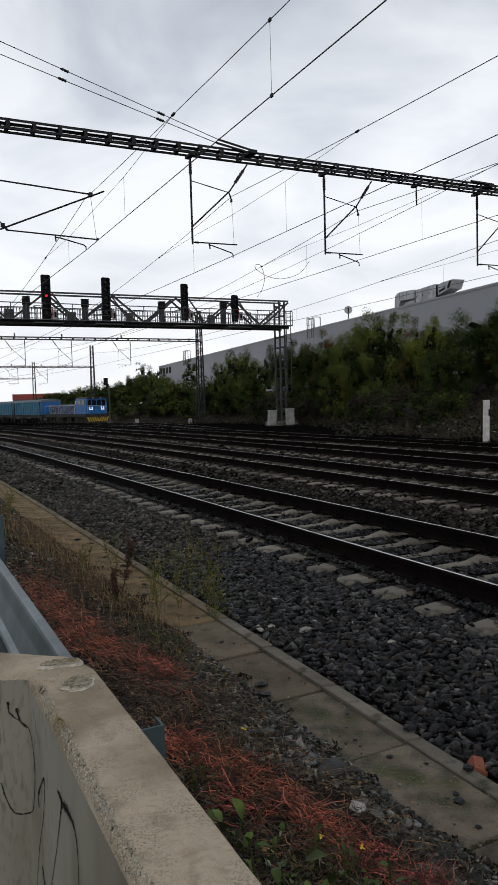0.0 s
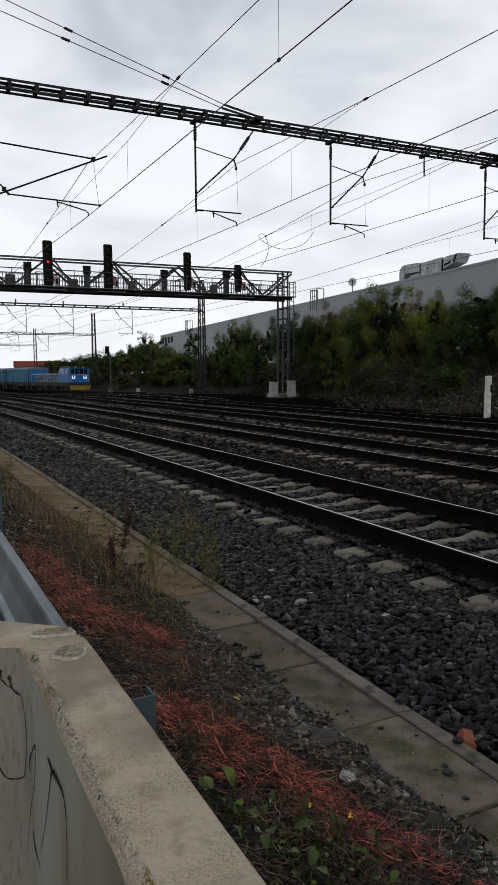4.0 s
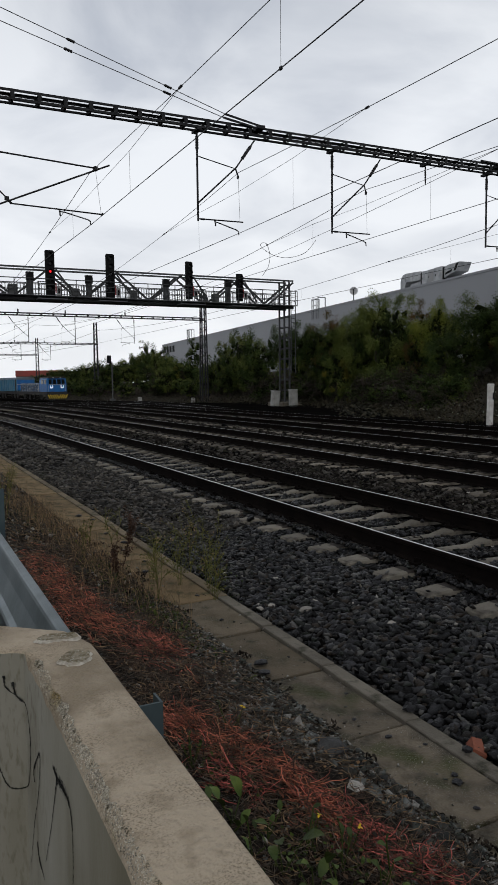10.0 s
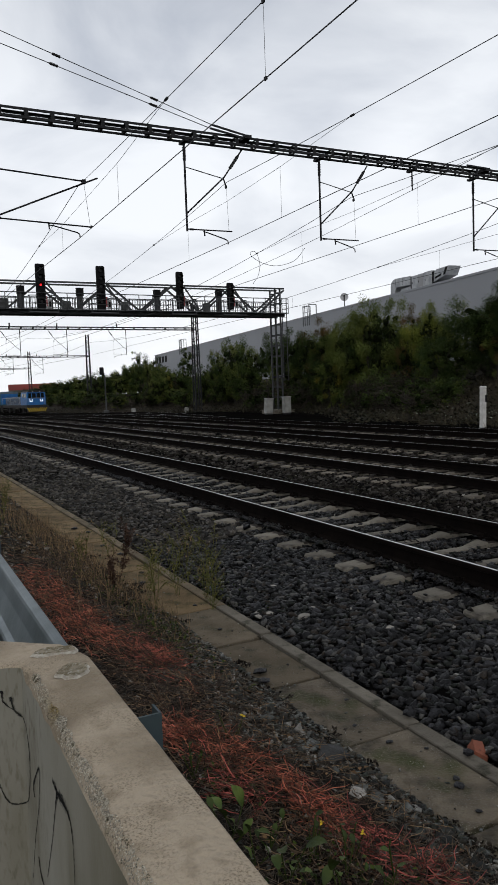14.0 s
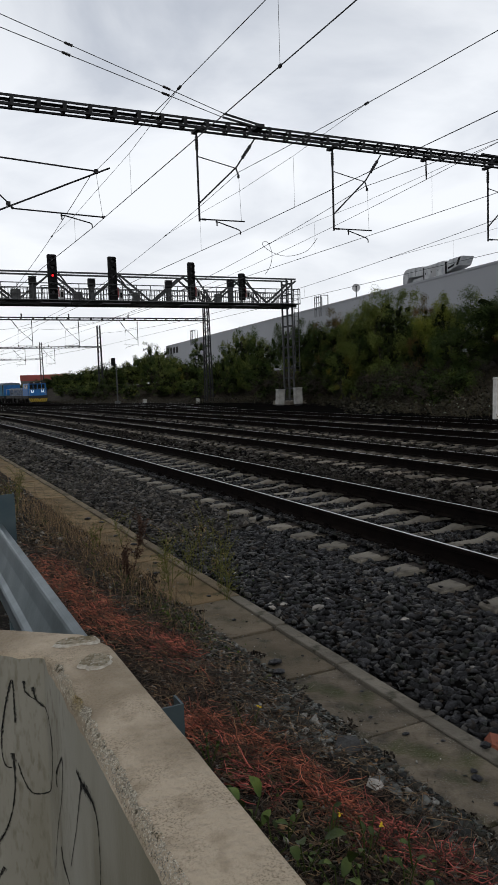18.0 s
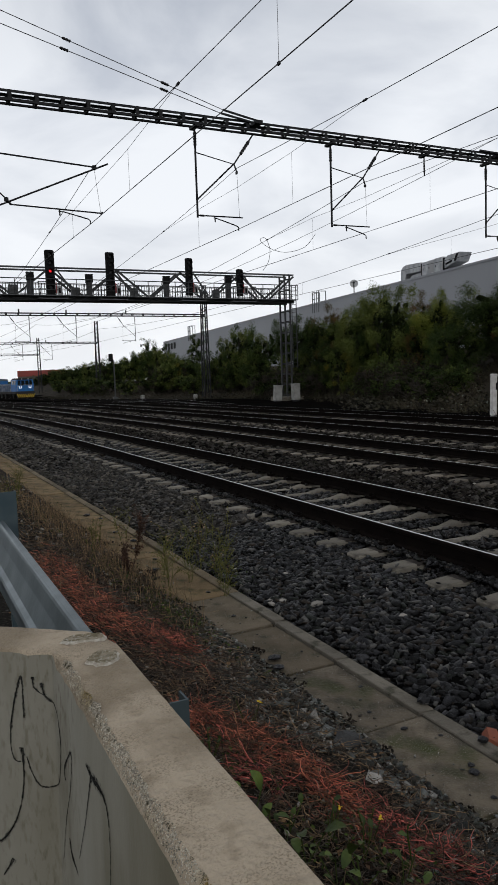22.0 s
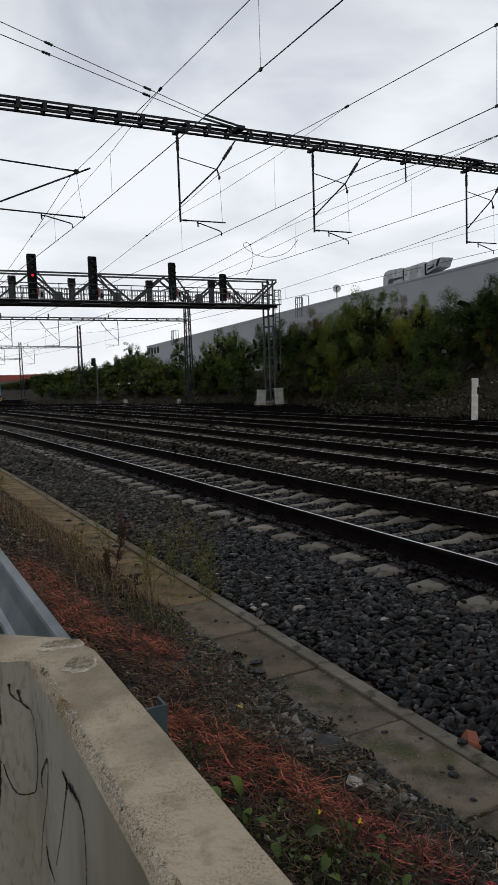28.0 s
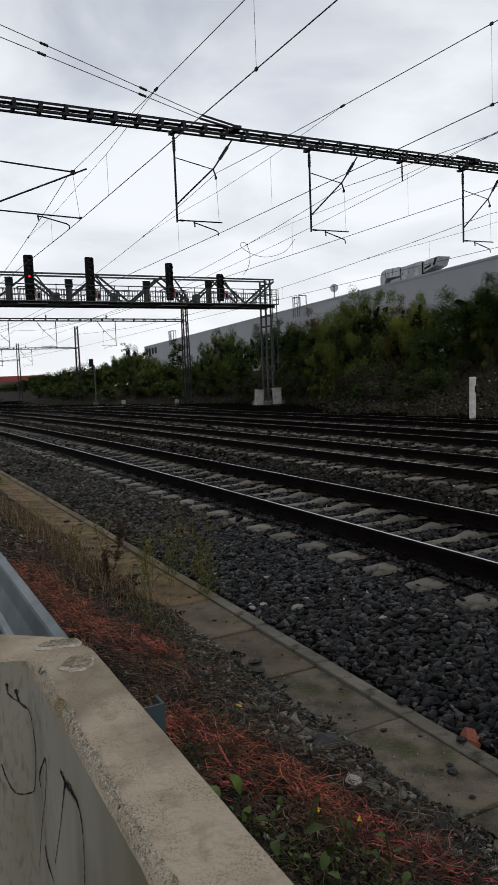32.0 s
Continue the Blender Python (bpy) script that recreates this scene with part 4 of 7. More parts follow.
def build_weed(x, y, h, seed, dark):
    r = random.Random(seed)
    z = float(ground_z(x, y)) - 0.01
    w = thing("dry_weed", pose(x, y, z), "dark brown dry dock with seed heads" if dark else "thin yellowish dry weed with bare branches", "weed", "dry weeds")
    main = 1 if dark else r.randint(3, 5)
    for k in range(main):
        s = Shape()
        top = Vector((r.uniform(-0.12, 0.12), r.uniform(-0.1, 0.1), h * r.uniform(0.75, 1.05)))
        pts = [Vector((0, 0, 0)).lerp(top, i / 5) + Vector((r.uniform(-1, 1), r.uniform(-1, 1), 0)) * 0.012 for i in range(6)]
        s.path(pts, 0.0035 if dark else 0.0024, 4)
        tips, twigs = [], []
        for i in range(2, 6):
            for _ in range(3 if dark else 2):
                d = Vector((r.uniform(-1, 1), r.uniform(-1, 1), r.uniform(0.5, 1.2))).normalized() * h * r.uniform(0.15, 0.4)
                twigs.append(Shape().path([pts[i], pts[i] + d * 0.5 + Vector((0, 0, 0.01)), pts[i] + d], 0.002, 3))
                tips.append((pts[i], pts[i] + d))
        st = part("stem", s, WEED_DARK if dark else MOSS, w)
        for tw in twigs:
            part("twig", tw, WEED_DARK if dark else MOSS, st)
        rng = np.random.default_rng(seed * 10 + k)
        if dark:
            pos = np.array([list(a.lerp(b, rng.random())) for a, b in tips for _ in range(40)] + [list(pts[2].lerp(pts[5], rng.random())) for _ in range(420)])
            pos = pos + rng.normal(0, 0.012, pos.shape)
            part("seed_head", leaf_cards("seed_head", pos, 0.02, rng, WEED_DARK), WEED_DARK, st)["kind"] = "stuff"
        else:
            pos = np.array([list(a.lerp(b, 0.5 + 0.5 * rng.random())) for a, b in tips for _ in range(7)])
            part("leaves", leaf_cards("leaves", pos + rng.normal(0, 0.01, pos.shape), 0.019, rng, TAN_STALK if k % 3 == 2 else MOSS), TAN_STALK, st)


def leaf_shape(L, W, bow, r):
    s = Shape()
    n = 6
    for i in range(n + 1):
        t = i / n
        w = W * math.sin(math.pi * min(1, t * 0.93 + 0.05)) ** 0.8
        z = bow * math.sin(t * 2.4) + r.uniform(-0.002, 0.002)
        s.v += [(-w, t * L, z + 0.25 * w), (0, t * L, z), (w, t * L, z + 0.25 * w)]
    for i in range(n):
        for k in range(2):
            s.f.append((i * 3 + k, i * 3 + k + 1, i * 3 + 4 + k, i * 3 + 3 + k))
            s.m.append(0)
    return s


def build_leafy_weed(x, y, n, size, seed, flowers=0):
    r = random.Random(seed)
    w = thing("leafy_weed", pose(x, y, float(ground_z(x, y))), "low green weed with broad leaves" + (" and small yellow flowers" if flowers else ""), "weed", "green weeds")
    for i in range(n):
        L = size * r.uniform(0.7, 1.3)
        st = Vector((r.uniform(-0.06, 0.06), r.uniform(-0.06, 0.06), r.uniform(0.03, 0.16)))
        part("leaf", leaf_shape(L, L * 0.30, L * 0.2, r), BROAD_LEAF, w, at=pose(*st, r.uniform(5, 65), r.uniform(-25, 25), r.uniform(0, 360)), smooth=True)
        part("stalk", Shape().tube((0, 0, 0), st, 0.0025, 4), WEED_GREEN, w)
    for i in range(flowers):
        p = Vector((r.uniform(-0.08, 0.08), r.uniform(-0.08, 0.08), r.uniform(0.12, 0.2)))
        part("flower_stalk", Shape().tube((p.x * 0.3, p.y * 0.3, 0), p, 0.0018, 4), WEED_GREEN, w)
        rng = np.random.default_rng(seed + i)
        part("flower", leaf_cards("flower", np.tile(np.array(p), (7, 1)), 0.014, rng, YELLOW_PETAL), YELLOW_PETAL, w)


# ---------------------------------------------------------------- barrier and guard rail
INNER = [(-4.903, 1.74), (-4.912, 1.825), (-5.75, 2.53)]
OUTER = [(-4.748, 1.80), (-4.790, 1.925), (-5.66, 2.64)]
BASE_Z, TOP_Z = 0.08, 1.10


def along(line, back, s):
    """The point s metres along a bent line; before its start it runs straight back."""
    if s <= 0:
        return Vector((line[0][0], line[0][1] + s, 0))
    for a, b in zip(line, line[1:]):
        a, b = Vector((*a, 0)), Vector((*b, 0))
        L = (b - a).length
        if s <= L:
            return a.lerp(b, s / L)
        s -= L
    return b


GRIT = material("exposed_grit", (0.40, 0.365, 0.295), (0.205, 0.150, 0.052), 5.5, 0.9, bump=0.5, bump_scale=200, island=0.6, third=(0.10, 0.084, 0.05), third_scale=60, third_cut=(0.56, 0.66), cut=(0.50, 0.60))
SPRAY = material("black_spray_paint", (0.010, 0.010, 0.011), (0.03, 0.03, 0.028), 14.0, 1.0, spec=0.02)
MORTAR = material("pale_mortar", (0.66, 0.62, 0.54), (0.44, 0.39, 0.31), 60.0, 0.95, bump=1.0, bump_scale=160, cut=(0.40, 0.62))
MORTAR_CORE = material("mossy_mortar", (0.36, 0.31, 0.225), (0.20, 0.165, 0.10), 70.0, 0.95, bump=1.0, bump_scale=160, cut=(0.42, 0.58), third=(0.46, 0.43, 0.36), third_scale=130, third_cut=(0.55, 0.65))


def thin_paint(m, scale, a, b):
    """Paint that covers only in part: its grain leaves the concrete bare."""
    n, l = m.node_tree.nodes, m.node_tree.links
    t = n.new("ShaderNodeTexNoise")
    t.inputs["Scale"].default_value, t.inputs["Detail"].default_value = scale, 6.0
    l.new(n["Texture Coordinate"].outputs["Object"], t.inputs["Vector"])
    mr = n.new("ShaderNodeMapRange")
    mr.inputs["From Min"].default_value, mr.inputs["From Max"].default_value = a, b
    l.new(t.outputs["Fac"], mr.inputs["Value"])
    l.new(mr.outputs[0], n["Principled BSDF"].inputs["Alpha"])
    return m


thin_paint(SPRAY, 150.0, 0.22, 0.55)
SPRAY_DUST = thin_paint(material("grey_spray_dust", (0.03, 0.03, 0.03), None, rough=1.0, spec=0.02), 120.0, 0.44, 0.72)


def barrier_material():
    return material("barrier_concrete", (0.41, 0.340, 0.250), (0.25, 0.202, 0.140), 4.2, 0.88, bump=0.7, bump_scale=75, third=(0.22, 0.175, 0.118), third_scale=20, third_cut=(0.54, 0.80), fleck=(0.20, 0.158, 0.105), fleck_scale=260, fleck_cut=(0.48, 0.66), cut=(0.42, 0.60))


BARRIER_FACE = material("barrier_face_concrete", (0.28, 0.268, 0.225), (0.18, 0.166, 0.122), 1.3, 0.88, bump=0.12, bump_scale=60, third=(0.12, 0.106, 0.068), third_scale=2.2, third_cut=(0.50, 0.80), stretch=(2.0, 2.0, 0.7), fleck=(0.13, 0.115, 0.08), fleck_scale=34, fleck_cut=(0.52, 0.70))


def build_barrier():
    top_mat = barrier_material()
    b = thing("concrete_barrier", pose(0, 0, 0), "pale weathered concrete barrier with black spray scrawls, bent round a corner", "barrier")
    prof = [(-2.0, 0.0), (-1.1, 0.25), (-0.10, 0.955), (-0.02, 0.985), (0.05, 1.0), (0.35, 1.004), (0.65, 1.0), (0.90, 0.998), (0.96, 0.988), (1.0, 0.965), (1.01, 0.90), (1.03, 0.6), (1.06, 0.3), (1.1, 0.0)]
    st = list(np.arange(-3.6, -0.6, 0.05)) + list(np.arange(-0.6, 0.3, 0.025)) + list(np.arange(0.3, 1.11, 0.06)) + [0.08548, 0.13065]
    st.sort()
    H = TOP_Z - BASE_Z
    s = Shape()
    n = len(prof)
    for q in st:
        o, i = along(OUTER, 0, q), along(INNER, 0, q)
        for w, h in prof:
            if q > 0.07 and w >= 0.9 and h > 0.95:
                h = 1 - (1 - h) * 0.25
            p = o + (i - o) * w
            k = Vector((p.x * 9, p.y * 9, h * 9))
            e = 0.004 * noise.noise(k) + 0.003 * noise.noise(k * 3)
            worn = 0.010 * max(0, noise.noise(k * 1.7 + Vector((5, 0, 0)))) if 0.9 <= w <= 1.0 and h > 0.95 else 0
            s.v.append((p.x - worn * 0.5, p.y, BASE_Z + H * h + e * (0.4 if h > 0.95 else 0) - worn))
    for k in range(len(st) - 1):
        for j in range(n - 1):
            s.f.append((k * n + j, k * n + j + 1, k * n + n + j + 1, k * n + n + j))
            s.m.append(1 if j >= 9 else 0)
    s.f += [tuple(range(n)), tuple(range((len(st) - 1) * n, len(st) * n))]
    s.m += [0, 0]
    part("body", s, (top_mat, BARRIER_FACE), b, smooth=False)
    # a strip of bare grit where the inner arris has broken away
    rng = np.random.default_rng(31)
    pos = []
    for _ in range(11000):
        q = rng.uniform(-2.2, 0.02)
        if noise.noise((q * 4.0, 0, 7)) < -0.32:
            continue
        w = rng.uniform(0.888 + 0.04 * noise.noise((q * 9, 3, 0)) + 0.05 * noise.noise((q * 31, 5, 0)), 0.988)
        o, i = along(OUTER, 0, q), along(INNER, 0, q)
        p = o + (i - o) * min(w, 1.01)
        pos.append((p.x, p.y, BASE_Z + (TOP_Z - BASE_Z) * float(np.interp(w, [0.65, 0.9, 0.96, 1.0], [1.0, 0.998, 0.988, 0.965])) - 0.0006))
    pos = np.array(pos)
    g = part("exposed_grit", stone_mesh("exposed_grit", pos, rng.uniform(0.0008, 0.0021, len(pos)), rng, GRIT), GRIT, b, "rough grit bared along the broken edge")
    tagged(g, kind="stuff")
    # two mortar scars on the top
    for pts in (((-4.884, 1.85), (-4.867, 1.894), (-4.82, 1.89), (-4.769, 1.873), (-4.776, 1.822), (-4.83, 1.835)), ((-4.851, 1.713), (-4.818, 1.763), (-4.79, 1.75), (-4.769, 1.721), (-4.798, 1.647), (-4.86, 1.684))):
        c = Vector((sum(p[0] for p in pts) / len(pts), sum(p[1] for p in pts) / len(pts), 0))
        m = Shape()
        loop = [Vector((*p, 0)) for p in pts]
        for _ in range(2):
            loop = [q for a, d in zip(loop, loop[1:] + loop[:1]) for q in (a.lerp(d, 0.25), a.lerp(d, 0.75))]
        ring = []
        for j in range(28):
            t = j / 28 * len(loop)
            p = loop[int(t)].lerp(loop[(int(t) + 1) % len(loop)], t % 1)
            ring.append(c + (p - c) * (1.06 + 0.22 * noise.noise(p * 70)))
        m.v = [(p.x, p.y, TOP_Z + 0.0015) for p in ring] + [(*(c + (p - c) * 0.86).xy, TOP_Z + 0.0085) for p in ring] + [(*(c + (p - c) * 0.70).xy, TOP_Z + 0.0062) for p in ring]
        for r in (0, 28):
            m.f += [(r + j, r + (j + 1) % 28, r + 28 + (j + 1) % 28, r + 28 + j) for j in range(28)]
        m.f.append(tuple(range(56, 84)))
        m.m = [0] * 28 + [1] * 29
        part("mortar_scar", m, (MORTAR, MORTAR_CORE), b, "rough pale mortar scar")
    # sprayed strokes, each a thin raised line on the face: (metres along, height, half width)
    strokes = [
        [(0.17, 0.923, 3), (0.17, 0.983, 3), (0.174, 1.032, 3), (0.191, 0.982, 4), (0.207, 0.911, 4), (0.212, 0.85, 3), (0.203, 0.812, 3), (0.185, 0.808, 4)],
        [(0.117, 1.019, 5), (0.106, 0.984, 4), (0.064, 0.955, 3), (0.045, 0.903, 4), (0.048, 0.836, 4), (0.075, 0.765, 3), (0.127, 0.748, 4), (0.153, 0.778, 5), (0.168, 0.822, 4)],
        [(0.18, 0.845, 6), (0.179, 0.767, 3), (0.191, 0.695, 3), (0.215, 0.635, 4), (0.251, 0.591, 5), (0.275, 0.594, 4), (0.278, 0.622, 3), (0.269, 0.668, 2)],
        [(0.015, 0.802, 5), (0.014, 0.84, 4), (-0.06, 0.905, 6), (-0.038, 0.815, 4), (0.017, 0.714, 3), (0.062, 0.575, 3)],
        [(-0.218, 0.955, 6), (-0.269, 0.953, 10), (-0.344, 0.963, 8), (-0.383, 0.955, 6), (-0.399, 0.924, 5), (-0.402, 0.866, 4), (-0.392, 0.794, 4)],
        [(-0.259, 0.947, 5), (-0.222, 0.874, 4), (-0.181, 0.799, 3), (-0.104, 0.676, 3)],
        [(0.001, 0.662, 8), (-0.015, 0.634, 10), (-0.084, 0.622, 5)],
        [(0.221, 0.544, 5), (0.234, 0.522, 5), (0.252, 0.495, 3)],
        [(0.141, 1.032, 5), (0.137, 1.005, 4), (0.112, 0.987, 2)],
    ]
    for line in strokes:
        pts = []
        for k in range(len(line) - 1):
            p0, p1, p2, p3 = (Vector(line[max(0, min(len(line) - 1, k + d))]) for d in (-1, 0, 1, 2))
            for j in range(6):
                t = j / 6
                pts.append(0.5 * ((2 * p1) + (p2 - p0) * t + (2 * p0 - 5 * p1 + 4 * p2 - p3) * t * t + (3 * p1 - p0 - 3 * p2 + p3) * t ** 3))
        pts.append(Vector(line[-1]))
        m = Shape()
        for k, p in enumerate(pts):
            d = (pts[min(k + 1, len(pts) - 1)] - pts[max(k - 1, 0)])
            nrm = Vector((-d.y, d.x)).normalized() * p.z * 0.0008 * (1.35 - 0.75 * k / len(pts)) * (0.75 + 0.6 * noise.noise((p.x * 60, p.y * 60, 1)))
            for e, lift in ((-0.85, 0.0013), (0.85, 0.0013), (-1.8, 0.0008), (1.8, 0.0008)):
                q, h = p.x + e * nrm.x, min(p.y + e * nrm.y, 1.045)
                o, i = along(OUTER, 0, q), along(INNER, 0, q)
                f = o + (i - o) * float(np.interp((h - BASE_Z) / H, [0.0, 0.3, 0.6, 0.90, 0.965], [1.1, 1.06, 1.03, 1.01, 1.0])) + (i - o).normalized() * lift
                m.v.append((f.x, f.y, h))
        m.f = [(4 * k + j, 4 * k + 1 + j, 4 * k + 5 + j, 4 * k + 4 + j) for j in (0, 2) for k in range(len(pts) - 1)]
        m.m = [0] * (len(pts) - 1) + [1] * (len(pts) - 1)
        part("spray_stroke", m, (SPRAY, SPRAY_DUST), b, "black spray-paint stroke")


def build_guard_rail():
    g = thing("guard_rail", pose(-4.672, 2.05, 0.60), "galvanised steel guard rail running on from the barrier", "guard rail")
    # folded section: flat lip, steep upper web, ridge, lower web
    w = [(0.0, 0.310), (-0.022, 0.307), (-0.031, 0.300), (-0.036, 0.288), (-0.052, 0.225), (-0.082, 0.140), (-0.094, 0.132), (-0.104, 0.126), (-0.110, 0.114), (-0.109, 0.098), (-0.098, 0.050), (-0.096, 0.0)]
    back = [(x + 0.004, z - 0.003) for x, z in reversed(w)]
    y = 0.0
    for k in range(3):
        part("beam", Shape().prism([(x + 0.004 * (k % 2), z) for x, z in w + back], y, y + 4.3), GALV, g)
        y += 4.0
    for px, py, top in ((-0.058, -0.34, 0.352), (-0.042, 2.72, 0.49), (-0.042, 6.72, 0.42), (-0.042, 10.7, 0.42)):
        # a folded post behind the beam, with a wider plate at its head
        def channel(x0, x1, z0, z1):
            q = [(x0, py), (x1, py), (x1, py + 0.06), (x1 - 0.006, py + 0.06), (x1 - 0.006, py + 0.006), (x0 + 0.006, py + 0.006), (x0 + 0.006, py + 0.06), (x0, py + 0.06)]
            return Shape().add([(x, y, z0) for x, y in q] + [(x, y, z1) for x, y in q], [(0, 7, 6, 5, 4, 3, 2, 1), (8, 9, 10, 11, 12, 13, 14, 15)] + [(i, (i + 1) % 8, (i + 1) % 8 + 8, i + 8) for i in range(8)])

        part("post", channel(px + (0.06 if py > 0 else 0.0), px + (0.13 if py > 0 else 0.07), -0.6, 0.19), GALV_BLUE, g, "blue-grey folded steel post")
        part("post_head", channel(px, px + 0.13, 0.193, top), GALV_BLUE, g, "blue-grey steel post head")
    for py in (2.9, 6.9):
        part("bolt", Shape().tube((-0.07, py, 0.155), (-0.09, py, 0.155), 0.014, 8), GALV_BLUE, g)


# ---------------------------------------------------------------- overhead line
def lattice_beam(name, x0, x1, z0, z1, depth, step, parent, mat, chord=0.085, camber=0.0):
    """Four angle-steel chords, paired batten plates and cross ties."""
    s = Shape()
    rise = lambda x: camber * x
    for y in (-depth / 2, depth / 2):
        e = 1 if y > 0 else -1
        for z, d in ((z0, 1), (z1, -1)):
            # an angle section: one leg upright, one lying inwards
            s.bar((x0, y, z + d * chord / 2 + rise(x0)), (x1, y, z + d * chord / 2 + rise(x1)), 0.014, chord)
            s.bar((x0, y - e * chord / 2, z + d * 0.007 + rise(x0)), (x1, y - e * chord / 2, z + d * 0.007 + rise(x1)), chord, 0.014)
    n = round((x1 - x0) / step)
    for i in range(n + 1):
        x = x0 + (x1 - x0) * i / n
        r = rise(x)
        for y in (-depth / 2, depth / 2):
            e = 1 if y > 0 else -1
            s.box((x - 0.05, y + e * 0.009 - 0.006, z0 + r), (x + 0.05, y + e * 0.009 + 0.006, z1 + r))
        s.bar((x, -depth / 2, z1 - 0.02 + r), (x, depth / 2, z1 - 0.02 + r), 0.06, 0.012)
        s.bar((x, -depth / 2, z0 + 0.02 + r), (x, depth / 2, z0 + 0.02 + r), 0.06, 0.012)
    return part(name, s, mat, parent)


def lattice_mast(name, x, y, z0, z1, w0, w1, parent, mat, step=0.8, bar=0.075):
    s = Shape()
    n = max(2, round((z1 - z0) / step))

    def c(i, sx, sy):
        w = (w0 + (w1 - w0) * i / n) / 2
        return (x + sx * w, y + sy * w, z0 + (z1 - z0) * i / n)

    for sx in (-1, 1):
        for sy in (-1, 1):
            s.bar(c(0, sx, sy), c(n, sx, sy), bar, bar)
    for i in range(n):
        e = 1 if i % 2 else -1
        for sy in (-1, 1):
            s.bar(c(i, -e, sy), c(i + 1, e, sy), bar * 0.55, 0.03)
            s.bar(c(i, sy, -e), c(i + 1, sy, e), 0.03, bar * 0.55)
    return part(name, s, mat, parent)


BEAM_Y = 19.6
STAY = {-0.22: (9.16, 11.02), 0.22: (9.50, 11.62)}


def insulator(a, b, n=6, r=0.075):
    s = Shape().tube(a, b, r * 0.5, 8)
    a, b = Vector(a), Vector(b)
    for k in range(n):
        s.tube(a.lerp(b, (k + 0.05) / n), a.lerp(b, (k + 0.8) / n), r * 0.75, 10, r2=r * 0.55)
    return s


def add_arm(p, ax, z0, side=1):
    """A hanging arm under the beam, with its parts below the portal's arm."""
    D = 2.40
    post = part("arm_post", Shape().tube((ax, 0, z0 + 0.05), (ax, 0, z0 - D - 0.06), 0.032, 8).box((ax - 0.07, -0.22, z0 + 0.0), (ax + 0.07, 0.22, z0 + 0.07)), DARK_STEEL, p)

    def sub(nm, sh, mt):
        part(nm, sh, mt, post)

    X = lambda d: ax + side * d
    sub("post_insulator", insulator((ax, 0, z0 - 0.12), (ax, 0, z0 - 0.5), 5, 0.07), INSULATOR)
    sub("strut", Shape().tube((X(0.02), 0, z0 - 1.95), (X(1.22), 0, z0 - 0.84), 0.023, 8).tube((X(1.22), 0, z0 - 0.84), (X(1.82), 0, z0 + 0.0), 0.023, 8), DARK_STEEL)
    sub("strut_insulator", insulator((X(1.42), 0, z0 - 0.56), (X(1.7), 0, z0 - 0.17), 5, 0.07), INSULATOR)
    sub("tie", Shape().tube((ax, 0, z0 - 0.66), (X(1.2), 0, z0 - 0.88), 0.014, 6), DARK_STEEL)
    sub("clamp", Shape().tube((X(1.2), 0, z0 - 0.88), (X(1.28), 0, z0 - 1.1), 0.022, 6).box((X(1.27) - 0.02, -0.04, z0 - 1.15), (X(1.27) + 0.02, 0.04, z0 - 1.07)), DARK_STEEL)
    sub("steady_tube", Shape().tube((ax, 0, z0 - D), (X(1.42), 0, z0 - D + 0.02), 0.02, 6).tube((X(0.08), 0, z0 - D), (X(0.2), 0, z0 - D), 0.03, 6), DARK_STEEL)
    sub("hanger", Shape().tube((X(1.28), 0, z0 - 1.1), (X(1.32), 0, z0 - D + 0.02), 0.005, 4), WIRE)
    sub("registration_arm", Shape().tube((X(0.53), 0, z0 - D + 0.02), (X(0.54), 0, z0 - D - 0.16), 0.02, 6).path([(X(0.5), 0, z0 - D - 0.04), (X(0.62), 0, z0 - D - 0.06), (X(1.2), 0, z0 - D - 0.22), (X(1.27), 0, z0 - D - 0.26), (X(1.28), 0, z0 - D - 0.36)], 0.017, 6), DARK_STEEL)


